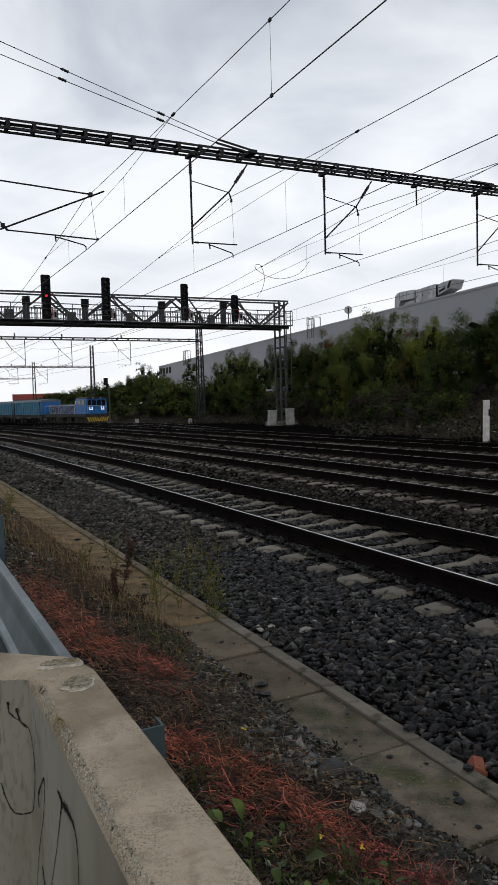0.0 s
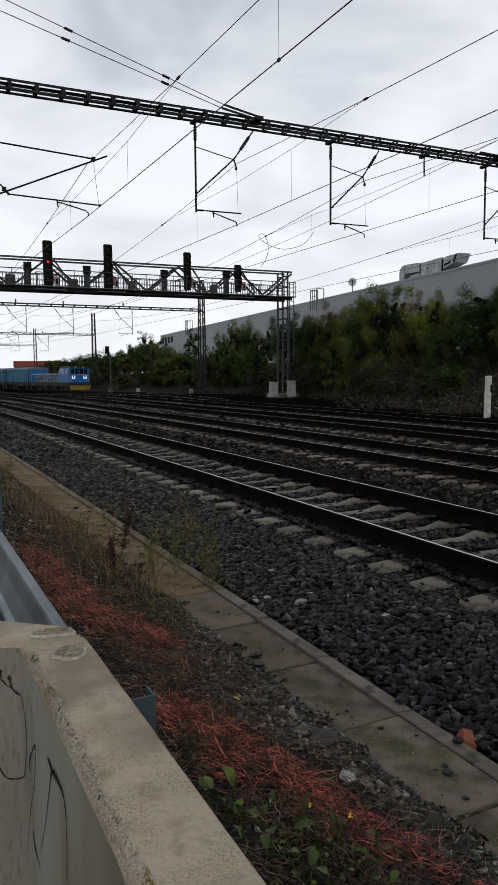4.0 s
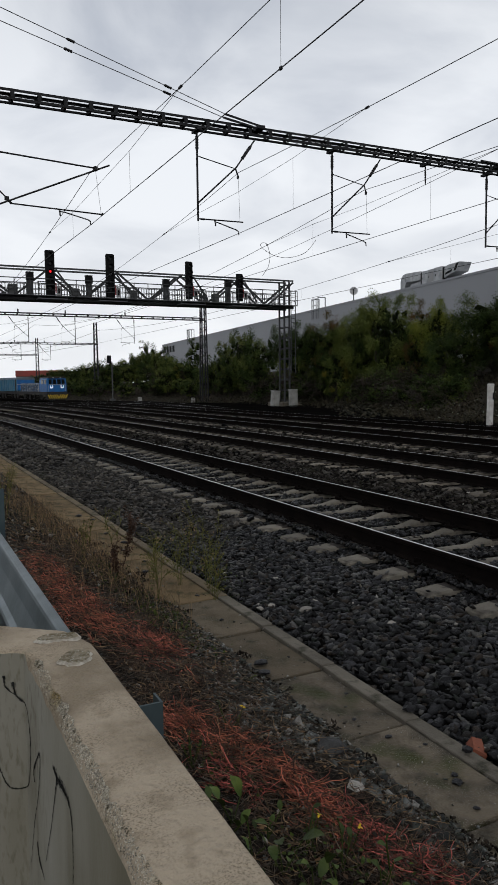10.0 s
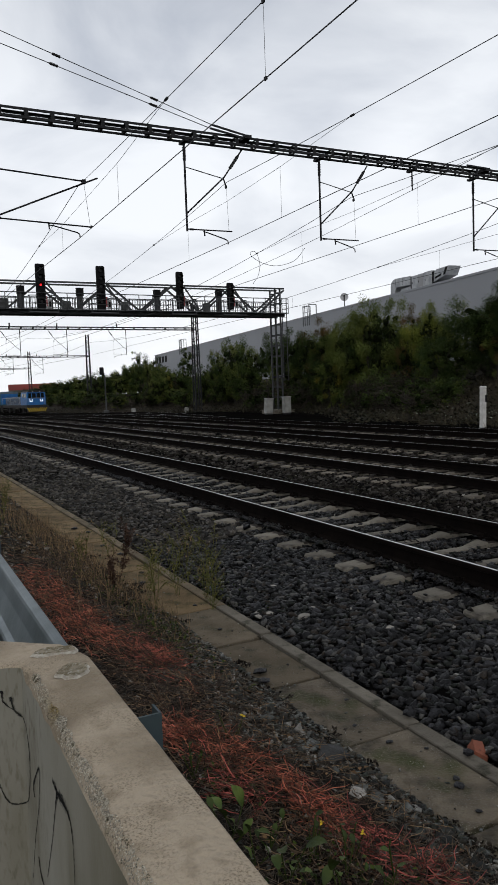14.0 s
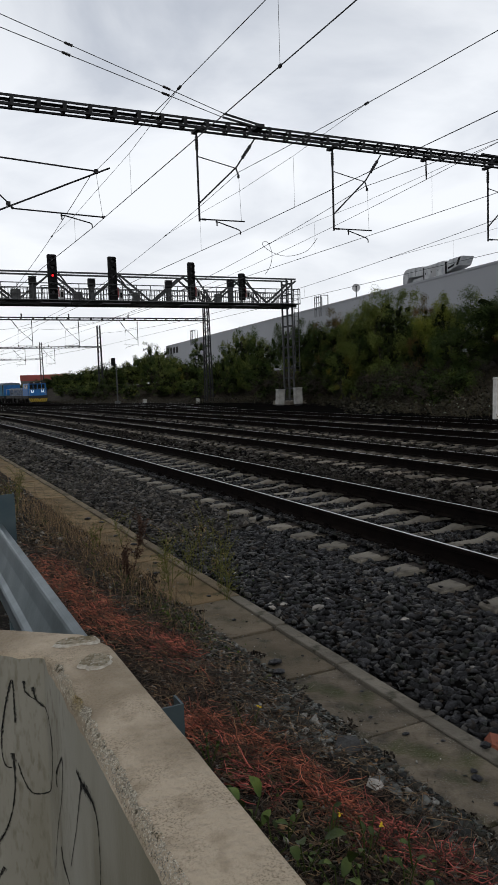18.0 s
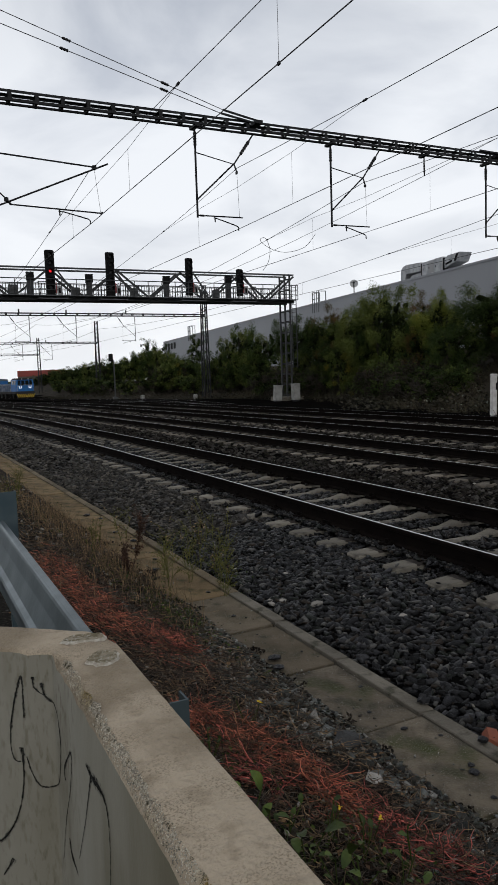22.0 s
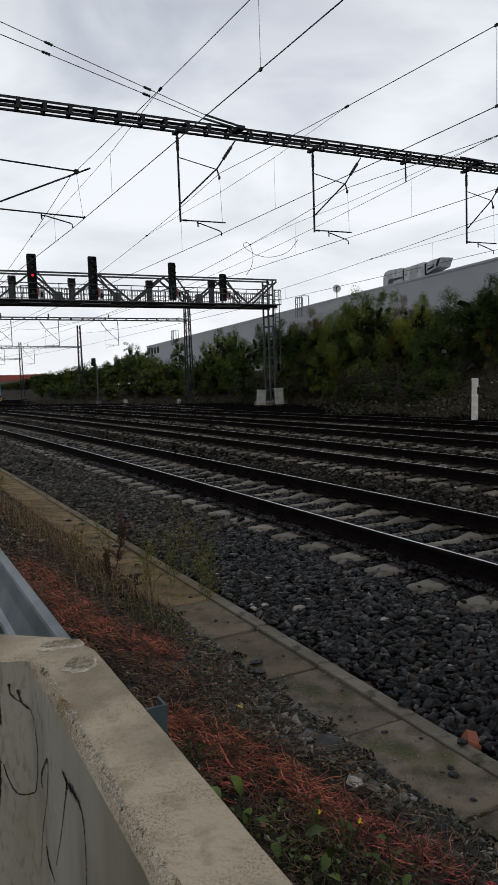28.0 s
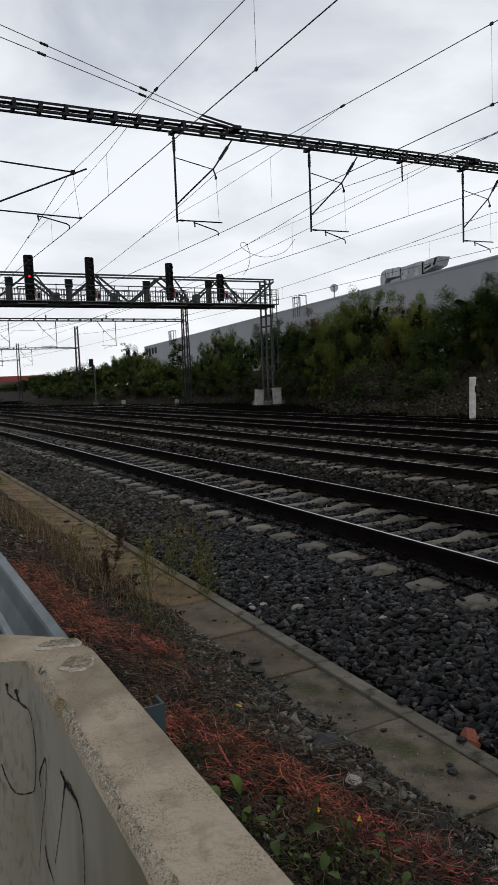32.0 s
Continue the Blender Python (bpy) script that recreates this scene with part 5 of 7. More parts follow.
def build_near_portal():
    p = thing("catenary_portal", pose(0, BEAM_Y, 0), "dark steel lattice portal carrying the overhead line across the tracks", "catenary portal", "catenary portals")
    lattice_beam("beam", -4.193, 24.23, 8.85, 9.12, 0.34, 0.661, p, DARK_STEEL, 0.066, 0.004)
    lattice_mast("mast", -3.9, 0, -0.3, 13.0, 0.8, 0.45, p, MAST_STEEL)
    lattice_mast("mast", 24.0, 0, -0.3, 13.0, 0.8, 0.45, p, MAST_STEEL)
    for ax in (2.80, 7.30, 13.63):
        add_arm(p, ax, 8.80)
    # short hanger without an arm
    h = part("short_hanger", Shape().tube((10.94, 0, 8.85), (10.95, 0, 8.2), 0.022, 6).box((10.88, -0.21, 8.82), (11.0, 0.21, 8.89)), DARK_STEEL, p)
    part("hanger_insulator", insulator((10.94, 0, 8.62), (10.95, 0, 8.3), 4, 0.045), INSULATOR, h)
    # brackets on the beam where the stays are anchored
    for x, e in ((4.85, -1), (14.2, -1)):
        b = part("stay_bracket", Shape().box((x - 0.22, -0.25, 9.08), (x, 0.25, 9.18)), DARK_STEEL, p)
        for y in (-0.22, 0.22):
            foot, head = (((4.45, 9.10), (3.54, 9.225)) if y < 0 else ((4.93, 9.32), (3.80, 9.50))) if x < 9 else ((x, 9.17), (x - 1.05, 9.19))
            part("stay_rod", Shape().bar((foot[0], y, foot[1]), (head[0], y, head[1]), 0.04, 0.05), DARK_STEEL, b)
    # stays from the mast tops down to the beam
    for y in (-0.22, 0.22):
        a, b = Vector((3.8, y, STAY[y][0])), Vector((-3.9, y, STAY[y][1]))
        st = part("stay_wire", Shape().tube(a, b, 0.011, 5), WIRE, p)
        for t in ((0.253, 0.598) if y < 0 else (0.228, 0.575)):
            c = a.lerp(b, t)
            part("stay_insulator", insulator(c - (b - a).normalized() * 0.11, c + (b - a).normalized() * 0.11, 3, 0.055), INSULATOR, st)
    # cantilever of the near track, hinged on the mast
    s = part("cantilever", Shape().tube((-3.6, 0, 5.85), (0.26, 0, 7.58), 0.023, 8), DARK_STEEL, p)
    for nm, sh, mt in (("cantilever_tie", Shape().tube((-3.6, 0, 7.64), (-0.1, 0, 7.46), 0.022, 8), DARK_STEEL),
                       ("tie_clamp", Shape().box((-0.17, -0.06, 7.40), (-0.07, 0.06, 7.50)), DARK_STEEL),
                       ("brace", Shape().tube((-3.6, 0, 7.6), (-2.42, 0, 6.47), 0.018, 6), DARK_STEEL),
                       ("hinge", Shape().box((-2.47, -0.05, 6.41), (-2.37, 0.05, 6.50)).tube((-2.42, 0, 6.45), (-2.3, 0, 6.33), 0.03, 6), DARK_STEEL),
                       ("steady_tube", Shape().tube((-2.35, 0, 6.34), (0.02, 0, 6.27), 0.02, 6).tube((0.0, 0, 6.24), (0.05, 0, 6.30), 0.03, 6), DARK_STEEL),
                       ("hanger", Shape().tube((-0.12, 0, 7.4), (0.0, 0, 6.28), 0.005, 4), WIRE),
                       ("registration_arm", Shape().tube((-1.1, 0, 6.3), (-1.09, 0, 6.14), 0.02, 6).path([(-1.12, 0, 6.25), (-0.98, 0, 6.24), (-0.36, 0, 6.10), (-0.30, 0, 6.06), (-0.29, 0, 5.98)], 0.017, 6), DARK_STEEL)):
        part(nm, sh, mt, s)


def build_far_portal(y, x0, x1, z0, arms, top, base, h=0.3):
    p = thing("catenary_portal", pose(0, y, 0), "distant steel lattice portal with overhead line arms", "catenary portal", "catenary portals")
    lattice_beam("beam", x0, x1, z0, z0 + h, 0.4, 1.1, p, DARK_STEEL, 0.09)
    lattice_mast("mast", x1, 0, base, top, 0.68, 0.42, p, DARK_STEEL, 0.8, 0.11)
    lattice_mast("mast", x0, 0, base, top, 0.68, 0.42, p, DARK_STEEL, 0.8, 0.11)
    for ax in arms:
        add_arm(p, ax, z0, -1)
        part("beam_insulator", insulator((ax - 0.9, 0, z0 + h), (ax - 0.9, 0, z0 + h + 0.32), 3, 0.11), INSULATOR, p)


def build_line(x, zc, zm, sag, swing, label, stitch, droppers):
    """Contact wire, carrying wire, stitch wire and droppers over one track; sag and swing for the near and the next span."""
    c = thing("overhead_line", pose(0, 0, 0), label, "overhead line", "overhead lines")
    b0 = float(bend(BEAM_Y))
    stops = [(-32.0, swing[0], 0.0), (BEAM_Y, 0.0, 0.0), (71.0, swing[1], -0.4), (117.0, -0.2, -0.7), (165.0, 0.2, -0.7), (215.0, 0.0, -0.7)]
    for k, ((ya, ea, da), (yb, eb, db)) in enumerate(zip(stops, stops[1:])):
        A = Vector((x + ea + (float(bend(ya)) - b0 if ya > 0 else 0), ya, zc + da))
        B = Vector((x + eb + (float(bend(yb)) - b0 if yb > 0 else 0), yb, zc + db))
        r = (0.009, 0.010, 0.014, 0.016, 0.018)[k]
        part("contact_wire", Shape().tube(A, B, r, 5), WIRE, c)
        s = sag[min(k, 1)]
        n = 24
        at = lambda t: A.lerp(B, t) + Vector((0, 0, zm - zc - s * 4 * t * (1 - t)))
        part("carrying_wire", Shape().path([at(i / n) for i in range(n + 1)], r, 4), WIRE, c)
        if k == 0:
            near = at((stitch[0] + 32.0) / (BEAM_Y + 32.0))
            for y in (9.0, 0.0):
                t = (y + 32.0) / (BEAM_Y + 32.0)
                lo, hi = A.lerp(B, t), at(t)
                d = part("dropper", Shape().tube(lo, hi, 0.0035, 4), WIRE, c)
                for q in (lo, hi):
                    part("dropper_clamp", Shape().box((q.x - 0.014, q.y - 0.03, q.z - 0.022), (q.x + 0.014, q.y + 0.03, q.z + 0.022)), DARK_STEEL, d)
        if k == 1:
            tf = (stitch[-1] - BEAM_Y) / (71.0 - BEAM_Y)
            far = at(tf)
            line = [near]
            for y, z in stitch[1:-1]:
                e = A.lerp(B, max(0.0, (y - BEAM_Y) / (71.0 - BEAM_Y)))
                line.append(Vector((e.x, y, z)))
            line.append(far)
            part("stitch_wire", Shape().path(line, 0.006, 4), WIRE, c)
            for q in (near, far):
                part("stitch_clamp", Shape().tube(q - Vector((0, 0.06, 0)), q + Vector((0, 0.06, 0)), 0.026, 6), DARK_STEEL, c)
            for p in (line[1], line[-2]):
                lo = Vector((p.x, p.y, zc))
                part("dropper", Shape().tube(p, lo, 0.0035, 4), WIRE, c)
        if k in (1, 2):
            for i in range(droppers):
                t = (14.0 + 12.0 * i) / (yb - ya)
                part("dropper", Shape().tube(A.lerp(B, t), at(t), 0.004, 4), WIRE, c)


def build_loose_wire():
    """A single wire that leaves the line, held by the short hanger."""
    pts = [Vector((10.95 - 0.003 * (BEAM_Y - y), y, 8.21 + 0.069 * (BEAM_Y - y))) for y in np.arange(-32.0, BEAM_Y, 5.0)]
    C = Vector((10.4, 71, 7.73))
    for i in range(13):
        t = i / 12
        pts.append(Vector((10.95, BEAM_Y, 8.21)).lerp(C, t) - Vector((0, 0, 0.85 * 4 * t * (1 - t))))
    ob = new("overhead_wire", Shape().path(pts, 0.009, 4).mesh("overhead_wire", WIRE))
    tagged(ob, "single dark wire held by a short hanger under the portal beam", "overhead wire")


def build_jumper():
    pts = [(10.58, 26, 7.5), (10.08, 26, 6.97), (9.28, 26, 6.72), (8.63, 26, 6.78), (8.13, 26, 7.02), (8.06, 26, 7.19), (8.3, 26, 7.2), (8.46, 26, 6.77), (8.37, 26, 6.3), (8.12, 26, 5.95)]
    q = []
    for k in range(len(pts) - 1):
        p0, p1, p2, p3 = (Vector(pts[max(0, min(len(pts) - 1, k + d))]) for d in (-1, 0, 1, 2))
        for j in range(5):
            t = j / 5
            q.append(0.5 * ((2 * p1) + (p2 - p0) * t + (2 * p0 - 5 * p1 + 4 * p2 - p3) * t * t + (3 * p1 - p0 - 3 * p2 + p3) * t ** 3))
    q.append(Vector(pts[-1]))
    ob = new("jumper_cable", Shape().path(q, 0.010, 5).mesh("jumper_cable", WIRE))
    tagged(ob, "looped jumper cable hanging between two overhead wires", "cable")


# ---------------------------------------------------------------- signal gantry
MESH_GREY = material("walkway_grey", (0.10, 0.105, 0.11), (0.07, 0.07, 0.075), 3, 0.7)
CABINET_GREY = material("cabinet_grey", (0.062, 0.065, 0.064), (0.045, 0.045, 0.046), 3, 0.6)
SIGN_WHITE = material("sign_white", (0.30, 0.30, 0.30), None, rough=0.6)
SIGN_RED = material("sign_red", (0.3, 0.06, 0.065), None, rough=0.6)
LENS_GLASS = material("lens_glass", (0.012, 0.012, 0.013), None, rough=0.35, spec=0.3)


def signal_head(g, x, z0, z1, w, lit):
    n = 5 if z1 - z0 > 2.4 else 4
    h = part("signal_head", Shape().box((x - w, -1.0, z0), (x + w, -0.75, z1), bevel=0.06), SIGNAL_BLACK, g, "black signal head" + (" showing red" if lit == 2 else ""))
    for k in range(n):
        z = z1 - 0.32 - k * (z1 - z0 - 0.9) / (n - 1)
        hood = Shape()
        for j in range(9):
            a, b = math.pi * (-0.1 + 1.2 * j / 9), math.pi * (-0.1 + 1.2 * (j + 1) / 9)
            r = 0.17
            hood.add([(x + r * math.cos(a), -1.0, z + r * math.sin(a)), (x + r * math.cos(b), -1.0, z + r * math.sin(b)), (x + r * math.cos(b), -1.28, z + r * math.sin(b) - 0.03), (x + r * math.cos(a), -1.28, z + r * math.sin(a) - 0.03)], [(0, 1, 2, 3)])
        part("hood", hood, SIGNAL_BLACK, h)
        part("lens", Shape().tube((x, -0.99, z), (x, -1.02, z), 0.085 if k == lit else 0.10, 12), RED_LAMP if k == lit else LENS_GLASS, h, "lit red lamp" if k == lit else "")
    part("number_plate", Shape().box((x + w + 0.12, -0.86, z0 + 0.1), (x + w + 0.42, -0.83, z0 + 0.75)), SIGN_WHITE, h)
    part("red_plate", Shape().box((x + w + 0.02, -0.9, z0 + 0.25), (x + w + 0.1, -0.87, z0 + 0.95)), SIGN_RED, h)
    part("plate_bar", Shape().box((x + w + 0.2, -0.872, z0 + 0.25), (x + w + 0.34, -0.862, z0 + 0.6)), SIGNAL_BLACK, h)
    return h


def build_gantry():
    g = thing("signal_gantry", pose(0, 51, 0), "grey steel lattice signal gantry with walkway spanning the tracks", "signal gantry")
    X0, X1 = -5.0, 23.3
    for y in (-0.6, 0.6):
        part("top_chord", Shape().bar((X0, y, 9.52), (X1, y, 9.62), 0.12, 0.11), MAST_STEEL, g)
        part("bottom_chord", Shape().bar((X0, y, 7.50), (X1, y, 7.58), 0.14, 0.30), MAST_STEEL, g)
        n = 12
        for i in range(n):
            a, b = X0 + (X1 - X0) * i / n, X0 + (X1 - X0) * (i + 1) / n
            e = i % 2
            part("brace", Shape().bar((a, y, 7.6 if e else 9.5), (b, y, 9.5 if e else 7.6), 0.09, 0.13), MAST_STEEL, g)
    part("walkway", Shape().box((X0, -1.25, 7.62), (X1, 0.55, 7.68)), MESH_GREY, g)
    for y in (-1.25, 1.0):
        r = Shape()
        for z in (8.72, 8.35, 8.0):
            r.tube((X0, y, z), (X1, y, z + 0.03), 0.035 if z > 8.6 else 0.022, 6)
        for i in range(29):
            x = X0 + (X1 - X0) * i / 28
            r.tube((x, y, 7.6), (x, y, 8.74), 0.028, 6)
        part("handrail", r, MAST_STEEL, g)
    # narrow mesh infill of the railing, its bars too fine to part
    m = Shape()
    for i in range(int((X1 - X0) / 0.2)):
        x = X0 + 0.2 * i
        m.bar((x, 1.02, 7.7), (x, 1.02, 8.7), 0.045, 0.02)
    tagged(part("railing_mesh", m, MAST_STEEL, g), kind="stuff")
    for y in (-0.4, 0.4):
        s = Shape()
        for x in (22.6, 23.05):
            s.bar((x, y, -0.3), (x, y, 9.6), 0.11, 0.11)
        for k in range(12):
            z = 0.2 + k * 0.82
            s.box((22.65, y - 0.02, z), (23.0, y + 0.02, z + 0.14))
        part("leg", s, MAST_STEEL, g)
    part("footing", Shape().box((21.9, -1.2, -0.8), (23.7, 1.2, 0.12), bevel=0.05), KERB, g)
    ld = Shape()
    for x in (23.55, 23.95):
        ld.tube((x, 0.2, 2.4), (x, 0.2, 9.0), 0.035, 6)
    for i in range(20):
        ld.tube((23.55, 0.2, 2.5 + 0.33 * i), (23.95, 0.2, 2.5 + 0.33 * i), 0.018, 5)
    part("ladder", ld, MAST_STEEL, g)
    for x, z0, z1, w, lit in ((4.46, 7.6, 10.68, 0.31, 2), (8.57, 7.65, 10.70, 0.30, 9), (14.43, 7.86, 10.54, 0.27, 9), (18.5, 7.88, 9.88, 0.26, 9)):
        signal_head(g, x, z0, z1, w, lit)
        # a small platform with its rails under each head
        pf = part("platform", Shape().box((x - 0.95, -1.75, 7.36), (x + 0.95, -0.68, 7.42)), MESH_GREY, g)
        for e in (-1, 1):
            part("platform_rail", Shape().tube((x + e * 0.92, -1.7, 7.42), (x + e * 0.92, -1.7, 8.5), 0.03, 6).tube((x + e * 0.92, -1.25, 8.48), (x + e * 0.92, -1.7, 8.48), 0.03, 6).tube((x + e * 0.92, -1.7, 8.48), (x + e * 0.42, -1.7, 8.48), 0.03, 6), MAST_STEEL, pf)
        part("back_stay", Shape().bar((x + 0.45, -0.6, 9.5), (x + 1.6, -0.6, 7.9), 0.07, 0.1), MAST_STEEL, g)
    for x, z1 in ((3.15, 9.16), (7.1, 9.12), (12.7, 9.16), (17.6, 9.34)):
        c = part("lamp_case", Shape().box((x - 0.24, -0.95, z1 - 0.5), (x + 0.24, -0.55, z1), bevel=0.05), SIGNAL_BLACK, g)
        part("case_lid", Shape().box((x - 0.25, -0.96, z1 + 0.003), (x + 0.25, -0.54, z1 + 0.04)), SIGNAL_BLACK, c)
        part("case_post", Shape().tube((x, -0.72, 7.68), (x, -0.72, z1 - 0.5), 0.22, 12), MAST_STEEL, c)
    for x, w, h in ((2.0, 0.3, 0.6), (6.1, 0.28, 0.5), (10.2, 0.25, 0.55), (16.5, 0.22, 0.6), (0.6, 0.3, 0.6)):
        part("relay_box", Shape().box((x - w, -1.15, 7.72), (x + w, -0.7, 7.72 + h), bevel=0.04), CABINET_GREY, g)


# ---------------------------------------------------------------- far: warehouse and beyond
DISH_WHITE = material("dish_white", (0.45, 0.45, 0.46), None, rough=0.6)


def build_warehouse():
    w = thing("warehouse", pose(42.5, 67, 0, 0, 0, -6.3), "long grey metal-clad warehouse standing behind the bushes", "warehouse")
    n = 26
    for i in range(n):
        a, b = -75 + 178 * i / n, -75 + 178 * (i + 1) / n
        part("wall_panel", Shape().box((0, a + 0.004, 2), (0.2, b - 0.004, 10.85)), CLADDING, w)
    part("parapet", Shape().box((-0.06, -75, 10.854), (0.35, 103, 11.05)), CLADDING, w)
    part("roof", Shape().box((0.35, -75, 10.2), (40, 103, 10.6)), CLADDING, w)
    part("end_wall", Shape().box((0.2, 102.7, 2), (40, 103, 10.85)), CLADDING, w)
    for i in range(4):
        part("window", Shape().box((-0.05, 99.4 - i * 2.9, 8.9), (0.0, 101.2 - i * 2.9, 10.3)), SIGNAL_BLACK, w)
    part("door", Shape().box((-0.05, 52, 6.0), (0.0, 53.2, 8.6)), GLASS_DARK, w)
    part("hatch", Shape().box((-0.05, 44, 6.2), (0.0, 44.8, 8.6)), GLASS_DARK, w)


def build_roof_plant():
    """Air handling unit: a rounded duct head, a row of chambers, and a slanted intake hood, on a low steel stand."""
    u = thing("roof_plant", pose(42.4, 65.9, 10.6, 0, 0, -6.3), "pale metal ventilation unit with ducts on the warehouse roof", "ventilation unit")

    def slab(prof, x0, x1):
        n = len(prof)
        return Shape().add([(x0, y, z) for y, z in prof] + [(x1, y, z) for y, z in prof], [tuple(range(n)), tuple(range(2 * n - 1, n - 1, -1))] + [(i, (i + 1) % n, (i + 1) % n + n, i + n) for i in range(n)])

    duct = part("duct", slab([(-3.45, 0.3), (-3.45, 1.45), (-3.6, 1.85), (-3.95, 2.08), (-4.5, 2.16), (-7.15, 2.02), (-7.15, 1.15), (-4.6, 1.25), (-4.3, 0.95), (-4.2, 0.3)], 1.0, 2.8), ROOF_METAL, u)
    for y in (-4.45, -5.8):
        part("seam", Shape().box((0.985, y - 0.04, 1.28), (0.999, y, 2.08)), MAST_STEEL, duct)
    part("lower_duct", slab([(-4.9, 0.4), (-5.2, 0.95), (-7.1, 1.05), (-7.1, 0.3)], 1.15, 2.6), ROOF_METAL, u)
    for k, (y0, y1, z1, mt) in enumerate(((-7.32, -7.16, 1.9, SIGNAL_BLACK), (-8.35, -7.33, 1.95, ROOF_METAL), (-9.5, -8.36, 1.97, ROOF_METAL), (-10.85, -9.51, 2.0, ROOF_METAL), (-11.0, -10.86, 1.85, SIGNAL_BLACK))):
        c = part("chamber", Shape().box((1.05, y0, 0.45), (2.7, y1, z1), bevel=0.03), mt, u)
        if mt is ROOF_METAL:
            part("panel_door", Shape().box((1.03, y0 + 0.12, 0.75), (1.046, y1 - 0.12, z1 - 0.2)), SIGN_WHITE if k == 2 else ROOF_METAL, c)
            part("latch", Shape().box((1.0, y1 - 0.3, 1.15), (1.029, y1 - 0.24, 1.35)), SIGNAL_BLACK, c)
    hood = part("intake_hood", slab([(-11.03, 0.85), (-11.03, 1.7), (-11.5, 1.98), (-13.4, 2.02), (-12.9, 1.25), (-11.8, 1.05)], 1.15, 2.5), ROOF_METAL, u)
    part("opening", Shape().add([(1.135, y, z) for y, z in ((-12.5, 1.3), (-12.85, 1.92), (-13.28, 1.97), (-12.85, 1.3))], [(0, 1, 2, 3)]).add([(1.135, y, z) for y, z in ((-11.2, 1.1), (-11.2, 1.3), (-12.3, 1.5), (-12.2, 1.28))], [(0, 1, 2, 3)]), SIGNAL_BLACK, hood)
    part("stand", Shape().box((1.2, -12.2, 0.0), (2.6, -4.2, 0.55)), MAST_STEEL, u)


def build_dish():
    d = thing("satellite_dish", pose(44.0, 72.5, 10.6), "round white dish on a pole at the roof edge", "dish")
    part("pole", Shape().tube((0, 0, 0), (0, 0, 2.0), 0.06, 8), MAST_STEEL, d)
    s = Shape()
    c = Vector((0, 0, 1.75))
    n = Vector((-0.55, -0.82, 0.12)).normalized()
    a = n.cross((0, 0, 1)).normalized()
    b = a.cross(n)
    rings = [(0.0, -0.15), (0.25, -0.1), (0.42, 0.0)]
    s.v.append(tuple(c + n * -0.18))
    for r, o in rings[1:]:
        s.v += [tuple(c + n * o + (a * math.cos(2 * math.pi * k / 20) + b * math.sin(2 * math.pi * k / 20)) * r * 1.15) for k in range(20)]
    s.f += [(0, 1 + k, 1 + (k + 1) % 20) for k in range(20)] + [(1 + k, 21 + k, 21 + (k + 1) % 20, 1 + (k + 1) % 20) for k in range(20)]
    s.m = [0] * len(s.f)
    part("reflector", s, DISH_WHITE, d, smooth=True)
    part("feed", Shape().tube(tuple(c - b * 0.5), tuple(c + n * 0.5), 0.03, 6).tube(tuple(c + n * 0.5), tuple(c + n * 0.6), 0.09, 8), SIGNAL_BLACK, d)


LADDER_STEEL = material("galvanised_ladder", (0.11, 0.115, 0.12), (0.08, 0.083, 0.087), 3, 0.55)


def build_roof_ladder(x, y, h):
    l = thing("roof_ladder", pose(x, y, 9.6, 0, 0, -6.3), "grey steel ladder with cage at the roof edge", "ladder", "roof ladders")
    for yy in (-0.9, 0.9):
        part("rail", Shape().tube((0, yy, 0), (0, yy, h), 0.06, 6).tube((1.0, yy, 1.0), (1.0, yy, h), 0.06, 6).tube((0, yy, h), (1.0, yy, h), 0.05, 6), LADDER_STEEL, l)
    for yy in (-0.35, 0.35):
        part("rail", Shape().tube((0, yy, 0), (0, yy, h), 0.05, 6), LADDER_STEEL, l)
    for i in range(3):
        part("hoop", Shape().tube((0, -0.9, h - 0.2 - i * 0.7), (0, 0.9, h - 0.2 - i * 0.7), 0.035, 6), LADDER_STEEL, l)


FACADE = material("dull_facade", (0.105, 0.098, 0.088), (0.07, 0.066, 0.058), 0.15, 0.8)


def build_beyond():
    r = thing("red_warehouse", pose(38.0, 260, -0.6, 0, 0, -20), "low distant warehouse with a red cladding band", "warehouse")
    part("wall", Shape().box((-6, 0, -3), (30, 40, 5.2)), FACADE, r)
    part("red_band", Shape().box((-6.1, -0.1, 5.2), (9, 40, 7.2)), RED_CLAD, r)
    part("roof", Shape().box((9, -0.05, 5.2), (30, 40, 6.9)), MAST_STEEL, r)
    s = thing("site_wall", pose(-60, 330, -1), "long pale wall far beyond the tracks", "wall")
    part("wall", Shape().box((0, 0, 0), (95, 2, 4.5)), FACADE, s)


CABINET_PALE = material("cabinet_pale", (0.30, 0.30, 0.285), (0.2, 0.195, 0.18), 3, 0.7, bump=0.1)


